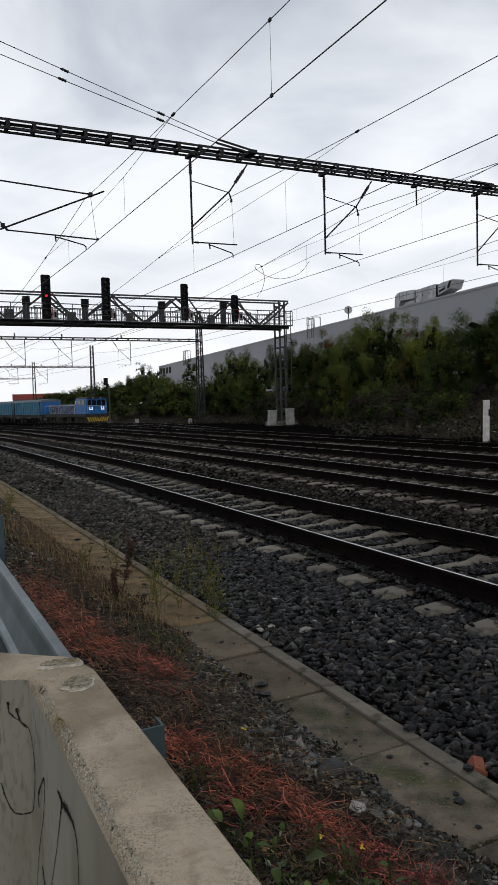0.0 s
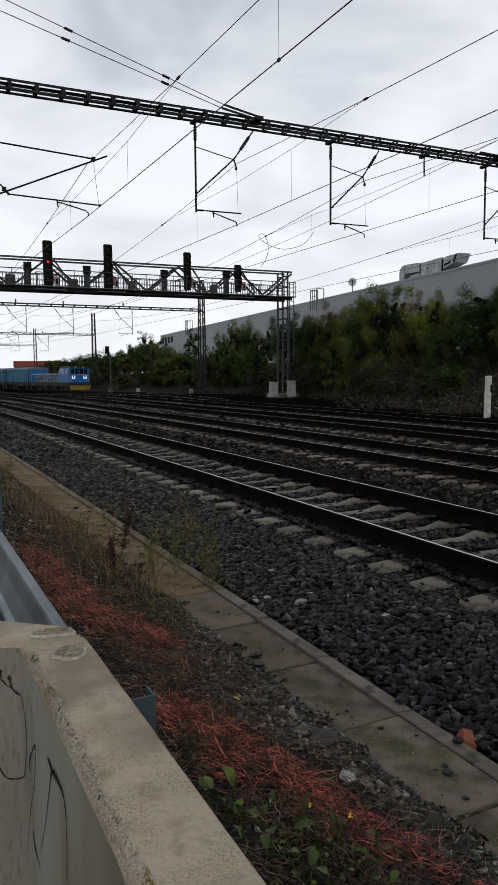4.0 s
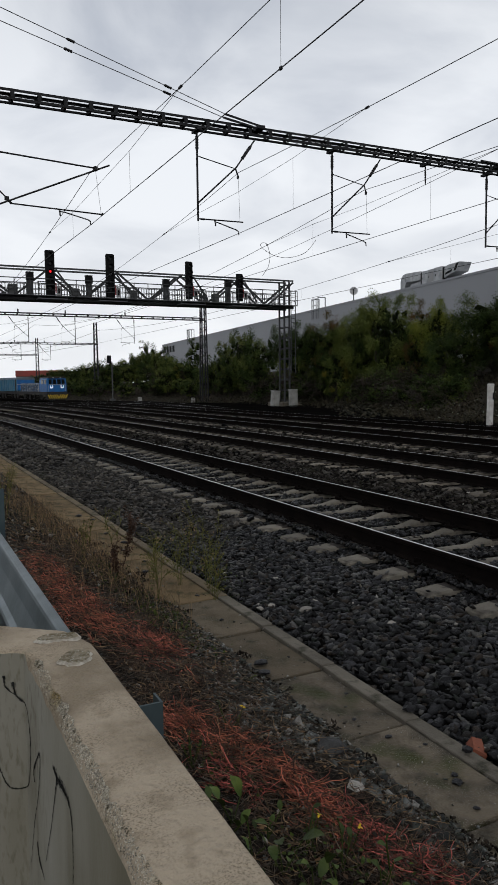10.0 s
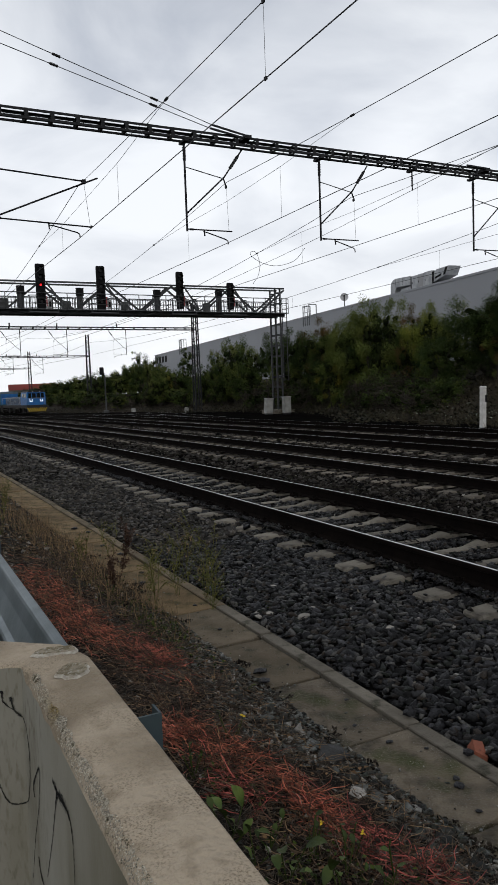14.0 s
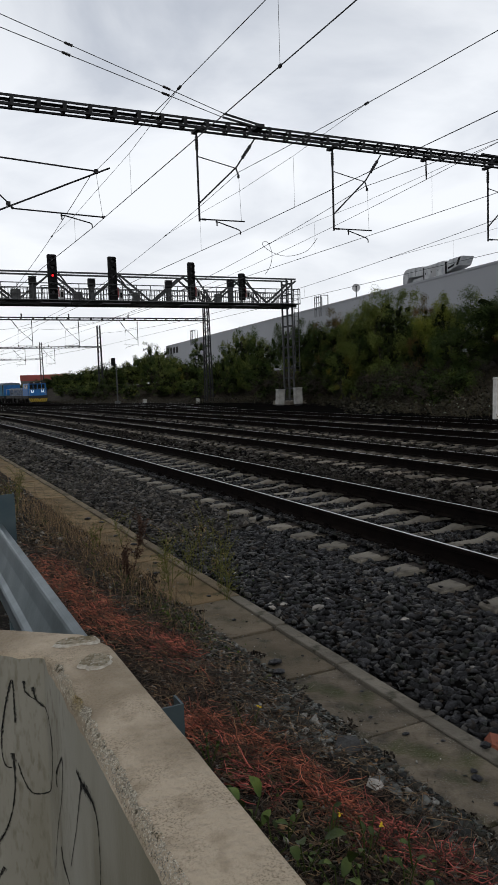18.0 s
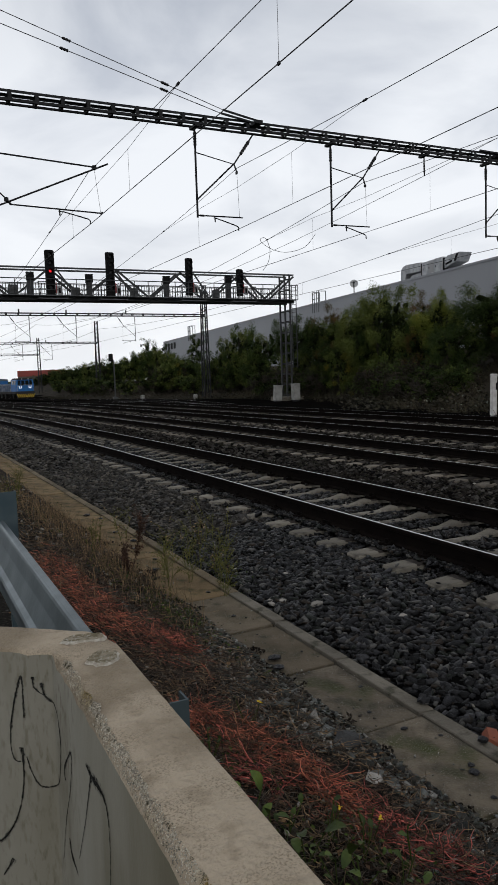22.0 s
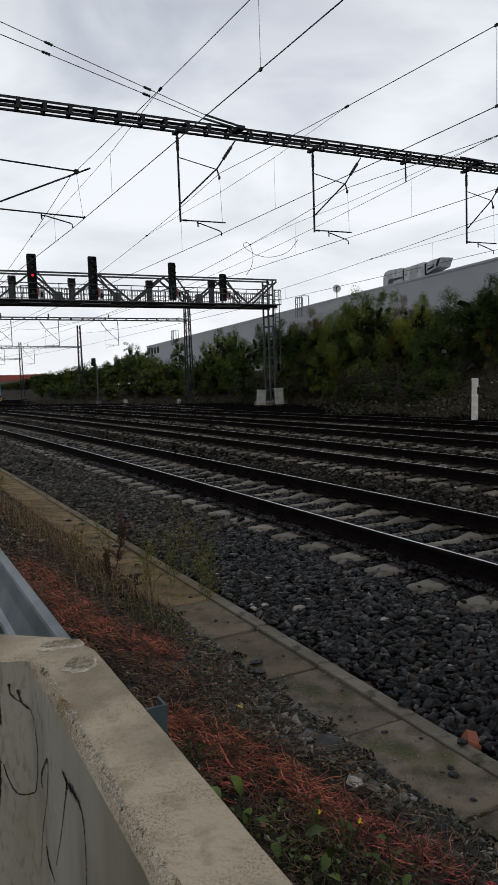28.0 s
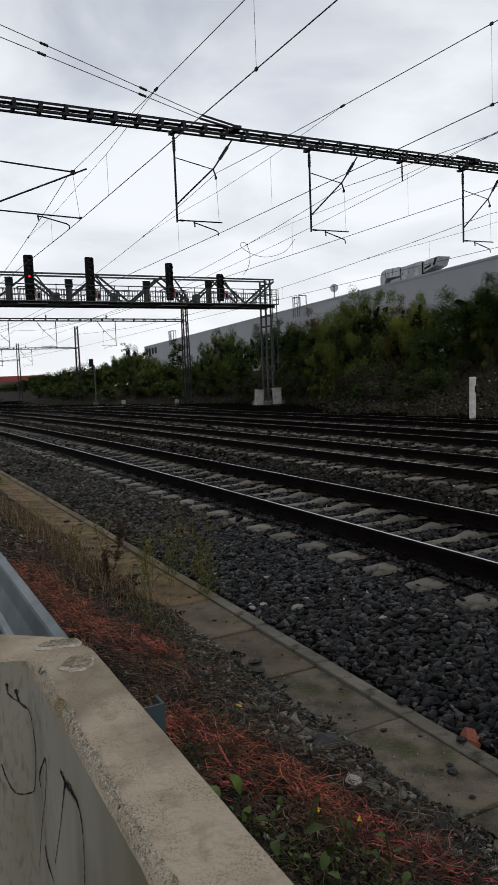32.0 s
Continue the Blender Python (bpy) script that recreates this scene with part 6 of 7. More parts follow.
def build_small_signal():
    g = thing("track_signal", pose(16.70, 80, -0.4), "small black signal head on a thin grey post by the track", "signal", "track signals")
    part("post", Shape().tube((0, 0, -0.3), (0, 0, 4.45), 0.075, 8), CABINET_GREY, g)
    h = part("signal_head", Shape().box((-0.56, -0.2, 4.42), (-0.12, 0.1, 5.28), bevel=0.05), SIGNAL_BLACK, g)
    part("bracket", Shape().box((-0.2, -0.06, 4.5), (0.06, 0.04, 4.58)), SIGNAL_BLACK, g)
    for z in (4.65, 4.9, 5.12):
        part("lens", Shape().tube((-0.34, -0.21, z), (-0.34, -0.24, z), 0.08, 10), LENS_GLASS, h)
    part("case", Shape().box((-0.25, -0.25, -0.1), (0.25, 0.25, 0.45), bevel=0.03), CABINET_GREY, g)


def build_line_side():
    for x, y, h, tilt in ((20.3, 48, 1.2, 4), (21.9, 48, 1.28, -1)):
        c = thing("relay_cabinet", pose(x, y, float(ground_z(x, y)) - 0.02, 0, tilt), "pale grey relay cabinet on short legs beside the gantry leg", "cabinet", "relay cabinets")
        b = part("body", Shape().box((-0.26, -0.25, 0.12), (0.26, 0.25, h), bevel=0.02), CABINET_PALE, c)
        part("lid", Shape().box((-0.29, -0.29, h + 0.003), (0.29, 0.29, h + 0.06), bevel=0.015), CABINET_PALE, b)
        part("door", Shape().box((-0.2, -0.27, 0.2), (0.2, -0.252, h - 0.1)), CABINET_PALE, b)
        part("leg", Shape().box((-0.2, -0.2, -0.1), (0.2, 0.2, 0.118)), DARK_STEEL, c)
    p = thing("marker_post", pose(17.08, 22.8, -0.2, 0, 1.2), "white concrete marker post with a dark notch", "post")
    part("shaft", Shape().box((-0.11, -0.1, -0.2), (0.11, 0.1, 1.68), bevel=0.02), WHITE_PAINT, p)
    part("cap", Shape().box((-0.125, -0.115, 1.683), (0.125, 0.115, 1.77), bevel=0.03), WHITE_PAINT, p)
    part("plate", Shape().box((0.02, -0.115, 1.1), (0.10, -0.102, 1.4)), SIGNAL_BLACK, p)
    for x, y, h in ((18.6, 76, 0.75), (23.6, 73, 0.6), (13.4, 60, 0.4)):
        q = thing("marker_stone", pose(x, y, float(ground_z(x, y)) - 0.05), "small grey concrete marker stone by the track", "marker stone", "marker stones")
        part("shaft", Shape().box((-0.2, -0.15, 0), (0.2, 0.15, h), bevel=0.05), CABINET_PALE if y > 65 else CABINET_GREY, q)
    b = thing("point_motor", pose(10.0, 14.4, -0.05), "low grey steel box between the tracks", "track box")
    part("case", Shape().box((-0.3, -0.45, -0.05), (0.3, 0.45, 0.16), bevel=0.03), CABINET_GREY, b)


# ---------------------------------------------------------------- bushes and trees on the bank
def make_bush(seed, mats, h, spread, n, leaf, foot=0.02, clumps=70, tilt=0.9):
    """A multi-stemmed bush: stems with limbs and twigs, and a crown of clumped leaves with gaps; foot is the bare share of its height."""
    r = random.Random(seed)
    rng = np.random.default_rng(seed)
    b = thing("bush", pose(0, 0, 0), "", "bush", "bushes on the bank")
    tips = []
    for k in range(r.randint(4, 6)):
        a = r.uniform(0, 2 * math.pi)
        top = Vector((math.cos(a) * spread * r.uniform(0.2, 0.7), math.sin(a) * spread * r.uniform(0.2, 0.7), h * r.uniform(0.45, 0.68)))
        s = Shape()
        pts = [Vector((0, 0, -0.4)).lerp(top, i / 4) + Vector((r.uniform(-1, 1), r.uniform(-1, 1), 0)) * 0.12 * (i > 0) for i in range(5)]
        for i in range(4):
            s.tube(pts[i], pts[i + 1], 0.07 * (1 - i / 5), 6, r2=0.07 * (1 - (i + 1) / 5))
        for i in range(1, 5):
            for _ in range(4):
                d = Vector((r.uniform(-1, 1), r.uniform(-1, 1), r.uniform(0.0, 0.8))).normalized() * spread * r.uniform(0.2, 0.38)
                s.tube(pts[i], pts[i] + d, 0.022, 4, r2=0.006)
                tips.append(pts[i] + d)
        part("trunk", s, BARK, b)
        tips.append(top)
    # leaf clumps fill a lumpy dome above the bare foot
    mid, half = h * (0.5 + foot / 2), h * (0.5 - foot / 2) * 0.88
    cl = [(t, spread * r.uniform(0.12, 0.18)) for t in tips[::4] if t.z > h * foot]
    k = r.uniform(0, 90)
    while len(cl) < clumps:
        d = Vector((r.gauss(0, 1), r.gauss(0, 1), r.gauss(0, 1))).normalized()
        q = r.uniform(0.3, 1.0) ** 0.55 * (0.88 + 0.34 * noise.noise(d * 1.7 + Vector((k, 0, 0))))
        p = Vector((d.x * spread * q, d.y * spread * q, mid + half * d.z * q))
        cl.append((p, spread * r.uniform(0.13, 0.25)))
    per = n // len(cl)
    groups = [[] for _ in mats]
    cores = []
    for j, (c, rad) in enumerate(cl):
        p = rng.normal(0, 1, (per, 3))
        p = p / np.linalg.norm(p, axis=1)[:, None] * rad * (0.3 + 0.74 * rng.random((per, 1)) ** 1.2) * np.array([1, 1, 0.8])
        groups[j % len(mats) if r.random() < 0.7 else 0].append(p + np.array(c))
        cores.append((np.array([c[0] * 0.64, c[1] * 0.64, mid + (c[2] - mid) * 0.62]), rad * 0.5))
    for mt, gr in zip(mats, groups):
        if gr:
            tagged(part("crown", leaf_cards("crown", np.concatenate(gr), leaf, rng, mt, tilt), mt, b), kind="stuff")
    # added dark lumps, not leaves: they stand for shade in the crown's gaps
    tagged(part("inner_leaves", stone_mesh("inner_leaves", np.array([c for c, _ in cores]), np.array([q for _, q in cores]) * 0.9, rng, CROWN_SHADE, True), CROWN_SHADE, b), kind="stuff")
    b["top"] = float(np.percentile(np.concatenate([q for gr in groups for q in gr])[:, 2], 98))
    return b


BRAMBLE = material("withered_bramble", (0.03744, 0.02736, 0.01944), (0.01584, 0.01296, 0.00936), 1.5, 0.8, island=0.7, spec=0.2)


def build_bushes():
    kinds = {
        "green": make_bush(1, (LEAF, LEAF, LEAF_DARK, LEAF), 5.0, 2.5, 32000, 0.078, 0.08),
        "dark": make_bush(2, (LEAF_DARK, LEAF_DARK, LEAF_DARK, LEAF), 5.0, 2.7, 32000, 0.078, 0.02),
        "bright": make_bush(7, (LEAF_BRIGHT, LEAF_BRIGHT, LEAF), 4.6, 2.1, 26000, 0.075, 0.2),
        "far_dark": make_bush(12, (LEAF_DARK, LEAF_DARK, LEAF), 5.0, 2.7, 11000, 0.12, 0.02),
        "far_green": make_bush(13, (LEAF, LEAF, LEAF_DARK), 5.0, 2.5, 11000, 0.12, 0.04),
        "yellow": make_bush(3, (LEAF, LEAF_YELLOW, LEAF), 4.0, 1.8, 9000, 0.095, 0.05, 52),
        "russet": make_bush(9, (LEAF_RUSSET, LEAF_DARK, LEAF), 4.4, 2.0, 20000, 0.078, 0.08),
        "tall": make_bush(4, (LEAF_DARK, LEAF, LEAF_DARK), 7.0, 1.8, 14000, 0.095, 0.1),
        "low": make_bush(5, (LEAF_DARK, LEAF_DARK, LEAF), 2.2, 1.8, 5000, 0.10),
        "bramble": make_bush(6, (BRAMBLE, BRAMBLE, LEAF_DARK), 1.6, 1.8, 4600, 0.075, 0.0, 60, 1.4),
    }
    label = {"far_dark": "dense dark green hedge bush along the far bank", "far_green": "green hedge bush along the far bank", "bramble": "brown withered bramble thicket at the foot of the bank", "green": "green leafy bush on the railway bank", "dark": "dense dark green bush on the railway bank", "bright": "yellow-green leafy bush standing over bare stems", "russet": "bush with russet autumn leaves on the bank",
             "yellow": "yellowing autumn bush on the railway bank", "tall": "tall slender dark tree above the bushes", "low": "low scrubby bush at the foot of the bank"}
    r = random.Random(8)
    # kind, x, y, height of the top above the rails, width factor
    rows = [("dark", 24.5, 29.5, 6.3, 1.1), ("dark", 26.5, 32.0, 5.8, 1.0), ("dark", 25.5, 27.2, 6.4, 1.1), ("dark", 22.8, 31.2, 4.3, 0.8), ("russet", 23.9, 28.6, 5.4, 0.55), ("low", 20.8, 29.4, 2.0, 0.8),
            ("bright", 25.8, 36.2, 6.35, 0.85), ("russet", 26.8, 38.8, 6.35, 0.75), ("dark", 28.3, 39.0, 5.0, 0.7), ("russet", 25.9, 38.6, 4.2, 0.6),
            ("green", 26.5, 41.8, 7.5, 0.95), ("green", 27.0, 44.8, 7.1, 0.95), ("green", 28.0, 48.4, 6.5, 0.8), ("green", 27.4, 46.6, 6.7, 0.8), ("dark", 28.2, 45.8, 5.6, 1.0), ("dark", 28.4, 42.0, 5.2, 0.9), ("yellow", 25.6, 47.2, 4.3, 0.85),
            ("russet", 28.0, 51.5, 6.7, 1.0), ("dark", 28.6, 55.0, 6.5, 1.0), ("dark", 28.3, 58.5, 6.3, 1.0), ("green", 28.9, 53.0, 6.0, 0.8), ("dark", 27.6, 50.4, 4.6, 0.8)]
    # the hedge that runs on along the bank: bearing in degrees, kind, slope of its top seen from the foot of the line
    for bear, kind, rise, far, w in ((27.0, "dark", 0.064, 1.0, 0.9), (26.0, "dark", 0.070, 1.02, 0.85), (25.0, "green", 0.065, 1.0, 0.75), (24.1, "dark", 0.048, 1.02, 0.6), (23.4, "low", 0.033, 1.0, 0.9), (22.6, "low", 0.022, 0.97, 0.9),
                                     (21.7, "tall", 0.062, 1.08, 0.8), (20.8, "low", 0.028, 1.0, 0.9), (20.2, "yellow", 0.033, 0.96, 0.75), (19.5, "green", 0.035, 0.97, 0.6), (18.7, "green", 0.042, 1.0, 0.6), (17.9, "tall", 0.058, 1.03, 0.55),
                                     (17.3, "green", 0.040, 0.96, 0.65), (16.5, "dark", 0.035, 1.0, 0.75), (15.6, "dark", 0.032, 0.97, 0.8), (14.7, "dark", 0.030, 1.0, 0.9), (13.8, "green", 0.027, 0.98, 0.9), (12.9, "dark", 0.025, 1.0, 1.0),
                                     (12.0, "dark", 0.022, 1.02, 1.0), (11.2, "green", 0.019, 1.0, 1.0), (10.5, "dark", 0.0165, 1.0, 1.0), (9.8, "dark", 0.012, 1.0, 1.0), (9.0, "dark", 0.009, 1.0, 1.0), (8.2, "low", 0.006, 1.0, 1.3), (7.5, "low", 0.004, 1.0, 1.3)):
        y = 34.5 * far / math.tan(radians(bear))
        rows.append((kind, -5.2 + 34.5 * far, y, 1.76 + 0.96 * rise * math.hypot(y, 34.5), w * (1.0 + 0.4 * float(smooth(60, 140, y)))))
        if bear < 21:
            rows.append(("dark", -5.2 + 36.2 * far, y + r.uniform(-2, 2), 1.76 + 0.84 * rise * math.hypot(y, 36), 0.9 + 0.4 * float(smooth(60, 140, y))))
        if bear < 21 or bear > 24.5:
            rows.append((r.choice(("dark", "dark", "dark", "green", "bramble")), -5.2 + 33.2 * far, y + r.uniform(-2, 2), 1.76 + 0.6 * min(rise, 0.042) * math.hypot(y, 34.5), 0.8))
    # scrub along the foot of the bank
    for k in range(15):
        y = 70 + 5.6 * k + r.uniform(-1.2, 1.2)
        if k not in (2, 6):
            rows.append(("dark" if k % 3 else "green", float(bank_foot(y)) + r.uniform(3.2, 5.0), y, r.uniform(2.0, 3.0), r.uniform(0.7, 1.0)))
    for k in range(7):
        y = 72 + 9.5 * k + r.uniform(-2, 2)
        rows.append(("low" if k % 2 else "bramble", float(bank_foot(y)) + r.uniform(2.4, 4.4), y, r.uniform(1.2, 2.0), r.uniform(0.8, 1.2)))
    for x, y, top in ((23.2, 36.6, 2.4), (23.8, 38.2, 2.5), (22.6, 34.4, 2.2), (24.2, 40.6, 2.3), (21.4, 33.0, 1.8), (25.4, 53.0, 2.0), (26.0, 56.5, 2.2), (25.8, 60.0, 2.2)):
        rows.append(("bramble", x, y, top, 1.3))
    for k in range(9):
        y = 30 + 3.9 * k + r.uniform(-1, 1)
        rows.append(("bramble", float(bank_foot(y)) + r.uniform(1.0, 2.6), y, r.uniform(1.0, 1.9), r.uniform(0.9, 1.4)))
    used = set()
    for kind, x, y, top, w in rows:
        if y > 66 and kind in ("dark", "green"):
            kind = "far_" + kind
        src = kinds[kind]
        h0 = src["top"]
        z = float(ground_z(x, y)) - 0.1
        sz = max(0.4, (top - z) / h0)
        sx = w * (0.75 + 0.25 * sz)
        m = pose(x, y, z, 0, 0, r.uniform(0, 360)) @ Matrix.Diagonal((sx, sx, sz, 1))
        if kind in used:
            ob = copy_thing(src, m)
            ob.matrix_basis = m
        else:
            used.add(kind)
            ob = src
            ob.matrix_basis = m
        tagged(ob, label[kind])


def build_undergrowth():
    rng = np.random.default_rng(41)
    n = 26000
    y = 18 + 110 * rng.random(n) ** 1.5
    x = bank_foot(y) + rng.uniform(-3.5, 9, n) * np.where((y < 30), np.clip(rng.random(n) + 0.2, 0, 1), 1)
    x = np.where((y < 30) & (x < bank_foot(y)), 2 * bank_foot(y) - x, x)
    z = ground_z(x, y)
    ob = new("undergrowth", leaf_cards("undergrowth", np.stack([x, y, z + rng.random(n) ** 2 * 0.55], -1), 0.17, rng, material("bank_scrub", (0.017, 0.019, 0.009), (0.036, 0.028, 0.017), 0.6, 0.85, island=0.6)))
    tagged(ob, "low scrub and leaf litter covering the bank", "undergrowth", kind="stuff")
    n = 5000
    y = 18 + 50 * rng.random(n)
    x = bank_foot(y) + rng.uniform(-0.8, 6, n)
    tagged(new("bank_grass", stems("bank_grass", np.stack([x, y, ground_z(x, y)], -1), 0.7, rng, material("bank_dry_grass", (0.075, 0.06, 0.035), (0.045, 0.04, 0.022), 1, 0.9, island=0.5), 0.008, 0, 0.15, 1.0, 3)), "dry grass on the foot of the bank", "grass", kind="stuff")
    n = 500
    y = 20 + 30 * rng.random(n)
    x = bank_foot(y) + rng.uniform(-0.3, 4.5, n)
    tagged(new("pale_leaves", leaf_cards("pale_leaves", np.stack([x, y, ground_z(x, y) + rng.random(n) * 0.6], -1), 0.13, rng, material("pale_leaf", (0.22, 0.24, 0.2), (0.15, 0.17, 0.12), 1, 0.6, island=0.4))), "scattered pale bramble leaves on the bank", "leaves", kind="stuff")


# ---------------------------------------------------------------- the train
ROOF_WHITE = material("cab_roof_white", (0.6, 0.61, 0.62), (0.45, 0.45, 0.46), 2, 0.6)
LAMP_WHITE = glowing("white_marker_lamp", (0.9, 0.92, 1.0), 0.7)
TARP = material("grey_tarpaulin", (0.12, 0.152, 0.18), (0.08, 0.104, 0.128), 0.8, 0.7)
HOOD_GREY = material("scrawled_hood", (0.035, 0.075, 0.14), (0.24, 0.26, 0.28), 4.5, 0.7, cut=(0.54, 0.57), third=(0.012, 0.02, 0.04), third_scale=3, third_cut=(0.5, 0.58))


def wheelset(parent, y):
    for e in (-1, 1):
        w = part("wheel", Shape().tube((e * 0.68, y, 0.46), (e * 0.80, y, 0.46), 0.46, 14), LOCO_DARK, parent)


def build_loco():
    L = thing("locomotive", pose(0, 0, 0), "blue shunting locomotive with yellow and black warning stripes", "locomotive")
    cab = part("cab", Shape().prism([(-1.36, 1.15), (1.36, 1.15), (1.36, 2.2), (1.26, 2.95), (1.0, 3.16), (-1.0, 3.16), (-1.26, 2.95), (-1.36, 2.2)], 0.35, 3.6), LOCO_BLUE, L)
    for x0, x1 in ((-1.12, -0.68), (-0.58, -0.06), (0.06, 0.58), (0.68, 1.12)):
        part("window", Shape().add([(x0, 0.335, 2.14), (x1, 0.335, 2.14), (x1 * 0.98, 0.335, 2.82), (x0 * 0.98, 0.335, 2.82)], [(0, 1, 2, 3)]), GLASS_DARK, cab)
    part("roof", Shape().prism([(-1.28, 2.97), (1.28, 2.97), (1.02, 3.2), (-1.02, 3.2)], 0.25, 3.65), LOCO_DARK, cab, "dark cab roof")
    for x in (-0.5, 0.5):
        part("roof_lamp", Shape().tube((x, 0.2, 3.06), (x, 0.34, 3.06), 0.1, 10), SIGN_WHITE, cab)
    for x in (-1.2, 1.2):
        part("grab_rail", Shape().tube((x, 0.3, 1.2), (x, 0.3, 2.1), 0.03, 5), SIGN_WHITE, cab)
    for y0 in (0.7, 1.9):
        part("window", Shape().box((-1.37, y0, 2.2), (-1.32, y0 + 0.9, 2.8)), GLASS_DARK, cab)
    part("roof_edge", Shape().box((-1.02, 3.68, 2.36), (-0.4, 4.6, 2.75), bevel=0.06), ROOF_WHITE, cab)
    for x in (-0.75, 0.75):
        part("lamp", Shape().box((x - 0.2, 0.28, 1.62), (x + 0.2, 0.345, 1.72)).box((x - 0.2, 0.28, 1.72), (x - 0.12, 0.345, 2.0)).box((x + 0.12, 0.28, 1.72), (x + 0.2, 0.345, 2.0)), LAMP_WHITE, cab)
    part("handrail", Shape().box((-1.1, 0.25, 2.1), (1.1, 0.29, 2.15)), SIGN_WHITE, cab)
    part("underframe", Shape().box((-1.45, 0.2, 0.75), (1.45, 14.2, 1.147)), LOCO_DARK, L)
    part("hood", Shape().box((-0.95, 3.66, 1.15), (0.95, 14.0, 2.35), bevel=0.12), HOOD_GREY, L, "faded hood covered in pale scrawls")
    pl = part("snow_plough", Shape().box((-1.35, 0.0, 0.2), (1.35, 0.18, 0.78)), LOCO_DARK, L)
    for k in range(9):
        x = -1.2 + 0.3 * k
        e = 1 if k > 4 else -1
        part("stripe", Shape().add([(x - 0.09 - e * 0.14, -0.012, 0.22), (x + 0.05 - e * 0.14, -0.012, 0.22), (x + 0.05 + e * 0.14, -0.012, 0.76), (x - 0.09 + e * 0.14, -0.012, 0.76)], [(0, 1, 2, 3)]), YELLOW, pl)
    for x in (-0.87, 0.87):
        part("buffer", Shape().tube((x, 0.2, 0.95), (x, -0.35, 0.95), 0.1, 8).tube((x, -0.35, 0.95), (x, -0.42, 0.95), 0.25, 12), LOCO_DARK, L)
    part("side_rail", Shape().tube((-1.42, 3.8, 2.2), (-1.42, 14, 2.2), 0.03, 5).tube((-1.42, 3.8, 1.15), (-1.42, 3.8, 2.2), 0.03, 5).tube((-1.42, 9, 1.15), (-1.42, 9, 2.2), 0.03, 5).tube((-1.42, 14, 1.15), (-1.42, 14, 2.2), 0.03, 5), SIGN_WHITE, L)
    for y in (2.0, 4.6, 9.8, 12.4):
        wheelset(L, y)
    return L


def build_wagon(shade):
    W = thing("wagon", pose(0, 0, 0), "faded blue goods wagon with a pale roof sheet", "wagon", "train wagons")
    body = part("body", Shape().box((-1.4, 0.0, 1.15), (1.4, 13.2, 3.0), bevel=0.04), shade, W)
    for k in range(12):
        for e in (-1, 1):
            part("rib", Shape().box((e * 1.45 - 0.05, 0.25 + 1.14 * k, 1.15), (e * 1.45 + 0.05, 0.37 + 1.14 * k, 3.0)), LOCO_DARK if k in (0, 11) else WAGON_BLUE, body)
    part("end_panel", Shape().box((-1.3, -0.06, 1.3), (1.3, -0.004, 2.9)), LOCO_BLUE, body)
    part("roof_sheet", Shape().prism([(-1.48, 2.9), (1.48, 2.9), (1.3, 3.2), (0, 3.32), (-1.3, 3.2)], -0.1, 13.3), TARP, W)
    part("underframe", Shape().box((-1.3, 0.1, 0.75), (1.3, 13.1, 1.14)), LOCO_DARK, W)
    for y in (1.8, 3.6, 9.6, 11.4):
        wheelset(W, y)
    return W


def train_pose(s):
    y = 86 + s
    d = float(train_x(y + 7) - train_x(y)) / 7
    return pose(float(train_x(y)), y, float(fall(y)) + 0.19, 0, 0, math.degrees(math.atan(-d)))


# ---------------------------------------------------------------- put it together
build_near_portal()
build_far_portal(71.0, -9.0, 24.1, 8.2, (6.3, 10.7, 16.6), 11.0, -0.6)
build_far_portal(117.0, -12.0, 24.2, 8.0, (8.0, 12.5, 17.0), 11.6, -0.8)
build_far_portal(163.0, -18.0, 22.8, 8.0, (2.0, 7.0), 11.8, -0.8)
build_far_portal(215.0, -24.0, 19.0, 7.9, (-4.0, 2.0), 11.8, -0.8)
build_line(-0.28, 5.98, 7.32, (0.5, 1.75), (0.05, 0.6), "dark contact wire and carrying wire over one track", (12.8, (16.0, 6.87), (21.5, 6.69), 24.5), 2)
build_line(4.10, 6.10, 7.83, (0.71, 1.5), (0.0, 0.4), "dark contact wire and carrying wire over the second track", (13.2, (16.4, 7.36), (19.6, 7.29), (22.5, 7.27), 25.6), 1)
build_line(8.50, 6.22, 7.78, (0.72, 1.37), (0.2, 0.5), "dark contact wire and carrying wire over the third track", (13.0, (16.4, 7.37), (19.6, 7.31), (22.6, 7.30), 25.9), 1)
build_line(14.82, 6.15, 7.39, (0.5, 0.83), (0.2, 0.3), "dark contact wire and carrying wire over the outer track", (13.0, (16.4, 7.1), (19.6, 7.02), (22.6, 6.98), 26.4), 1)
build_loose_wire()
build_jumper()
build_gantry()
build_warehouse()
build_roof_plant()
build_dish()
build_roof_ladder(42.9, 79.5, 2.6)
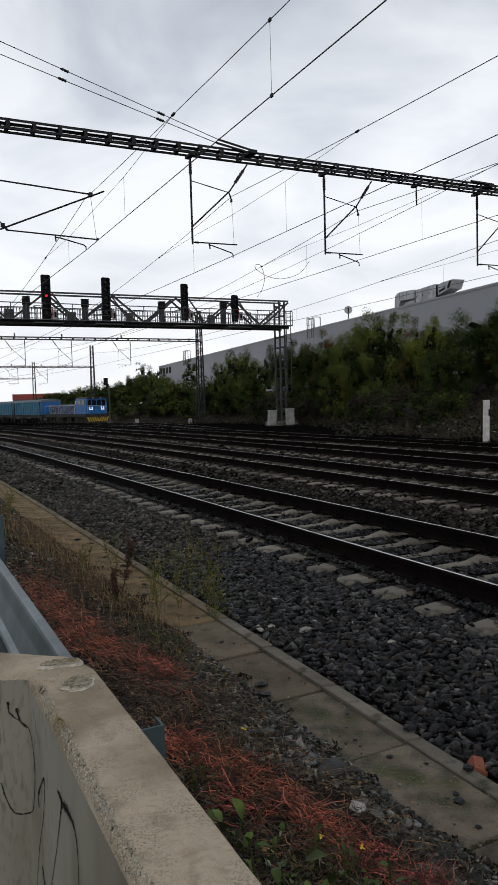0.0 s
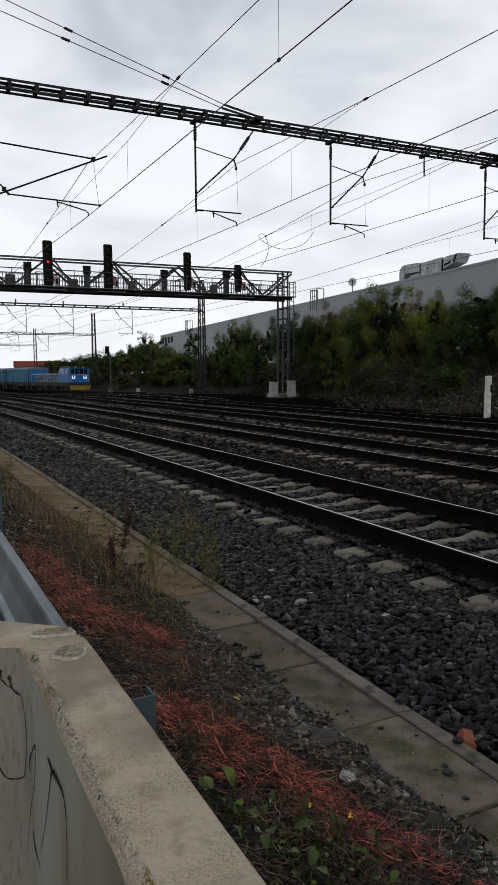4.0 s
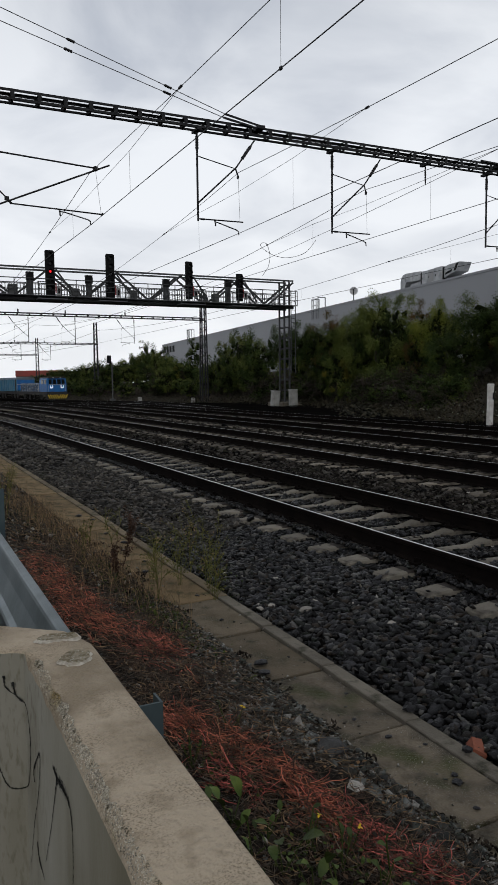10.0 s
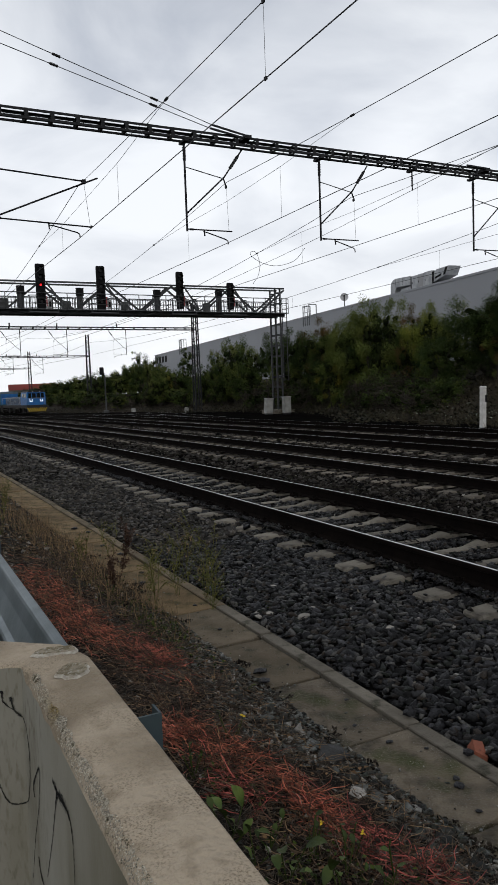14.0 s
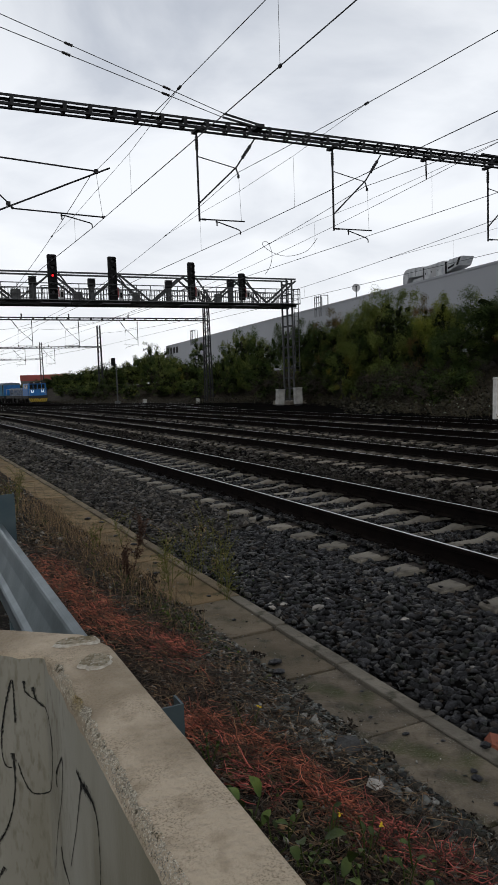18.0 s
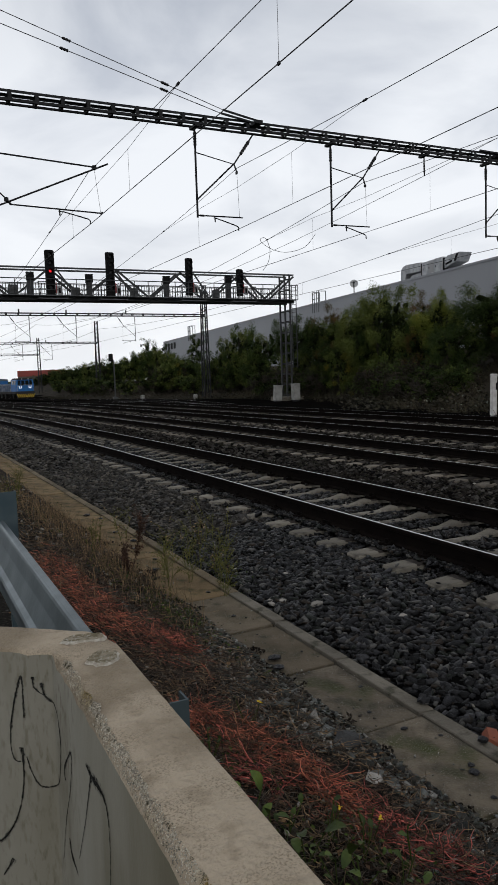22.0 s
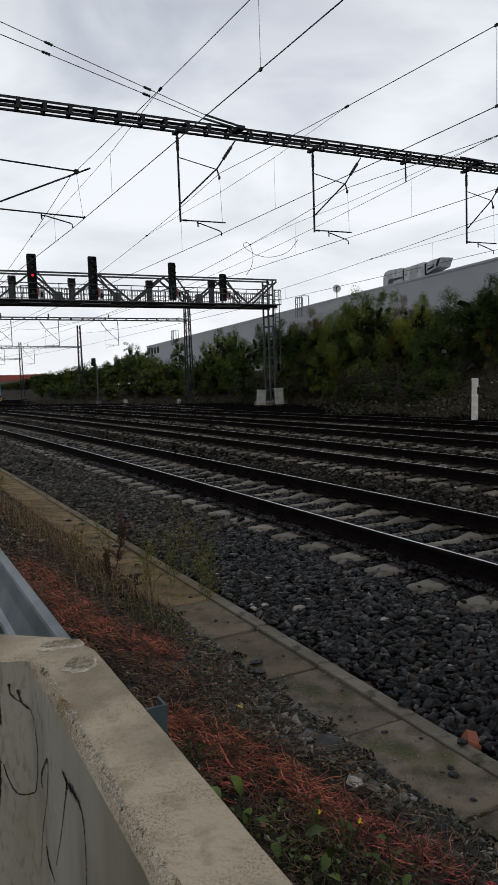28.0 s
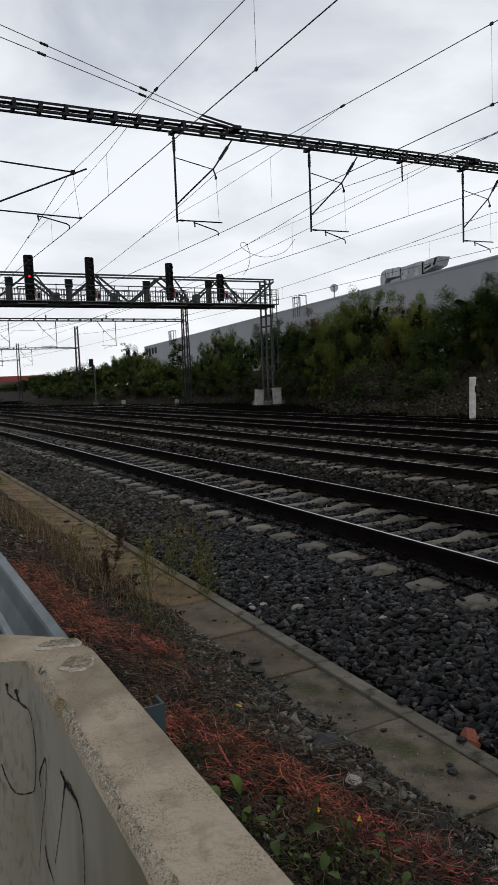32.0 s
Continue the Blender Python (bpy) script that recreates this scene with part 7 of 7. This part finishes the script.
build_roof_ladder(49.2, 140.0, 3.0)
build_beyond()
build_small_signal()
build_line_side()
build_barrier()
build_guard_rail()
loco = build_loco()
wagon = build_wagon(WAGON_BLUE)
train = [(loco, 0.0), (wagon, 15.4)] + [(copy_thing(wagon, pose(0, 100, 0)), 15.4 + 14.4 * k) for k in (1, 2, 3)]
build_bushes()
build_undergrowth()
build_dry_plants()
for i, (x, y, h, dark) in enumerate(((-3.3, 6.7, 0.62, True), (-3.4, 6.45, 0.4, True), (-3.05, 6.6, 0.55, False), (-2.85, 6.3, 0.6, False), (-2.66, 6.1, 0.62, False), (-2.6, 6.7, 0.66, False), (-2.75, 5.7, 0.5, False), (-3.2, 5.9, 0.45, False), (-2.95, 8.2, 0.5, False), (-3.5, 7.4, 0.4, False), (-4.0, 9.5, 0.5, False), (-3.7, 11.5, 0.5, False))):
    build_weed(x, y, h, 70 + i, dark)
for i, (x, y, n, size, fl) in enumerate(((-4.06, 2.50, 3, 0.085, 0), (-3.98, 2.36, 4, 0.045, 0), (-3.88, 2.24, 4, 0.035, 1), (-3.80, 2.12, 4, 0.035, 0), (-4.02, 2.16, 4, 0.06, 0), (-3.72, 2.22, 3, 0.025, 1), (-3.9, 1.98, 4, 0.055, 0), (-3.76, 1.94, 4, 0.04, 0), (-4.12, 2.42, 4, 0.05, 0), (-3.98, 2.02, 4, 0.05, 0), (-4.08, 2.28, 3, 0.045, 0), (-3.74, 3.22, 2, 0.03, 1), (-4.05, 2.95, 5, 0.025, 0), (-3.66, 2.02, 3, 0.03, 0))):
    build_leafy_weed(x, y, n, size, 90 + i, fl)
build_drain()
build_single_stones()
build_gravel()
build_pale_grit()
build_clods()
build_ballast()
for k, off in enumerate(TRACKS):
    build_track(k, off, -6.0, 170.0, PHASE[k], near=14 if k == 0 else 0)
build_track(9, 0, 40, 230, 0.0, x_of=train_x)


def motions():
    for ob, s in train:
        walk(ob, [(t, train_pose(s + 1.4 * t)) for t in range(0, 33, 2)])


motions()
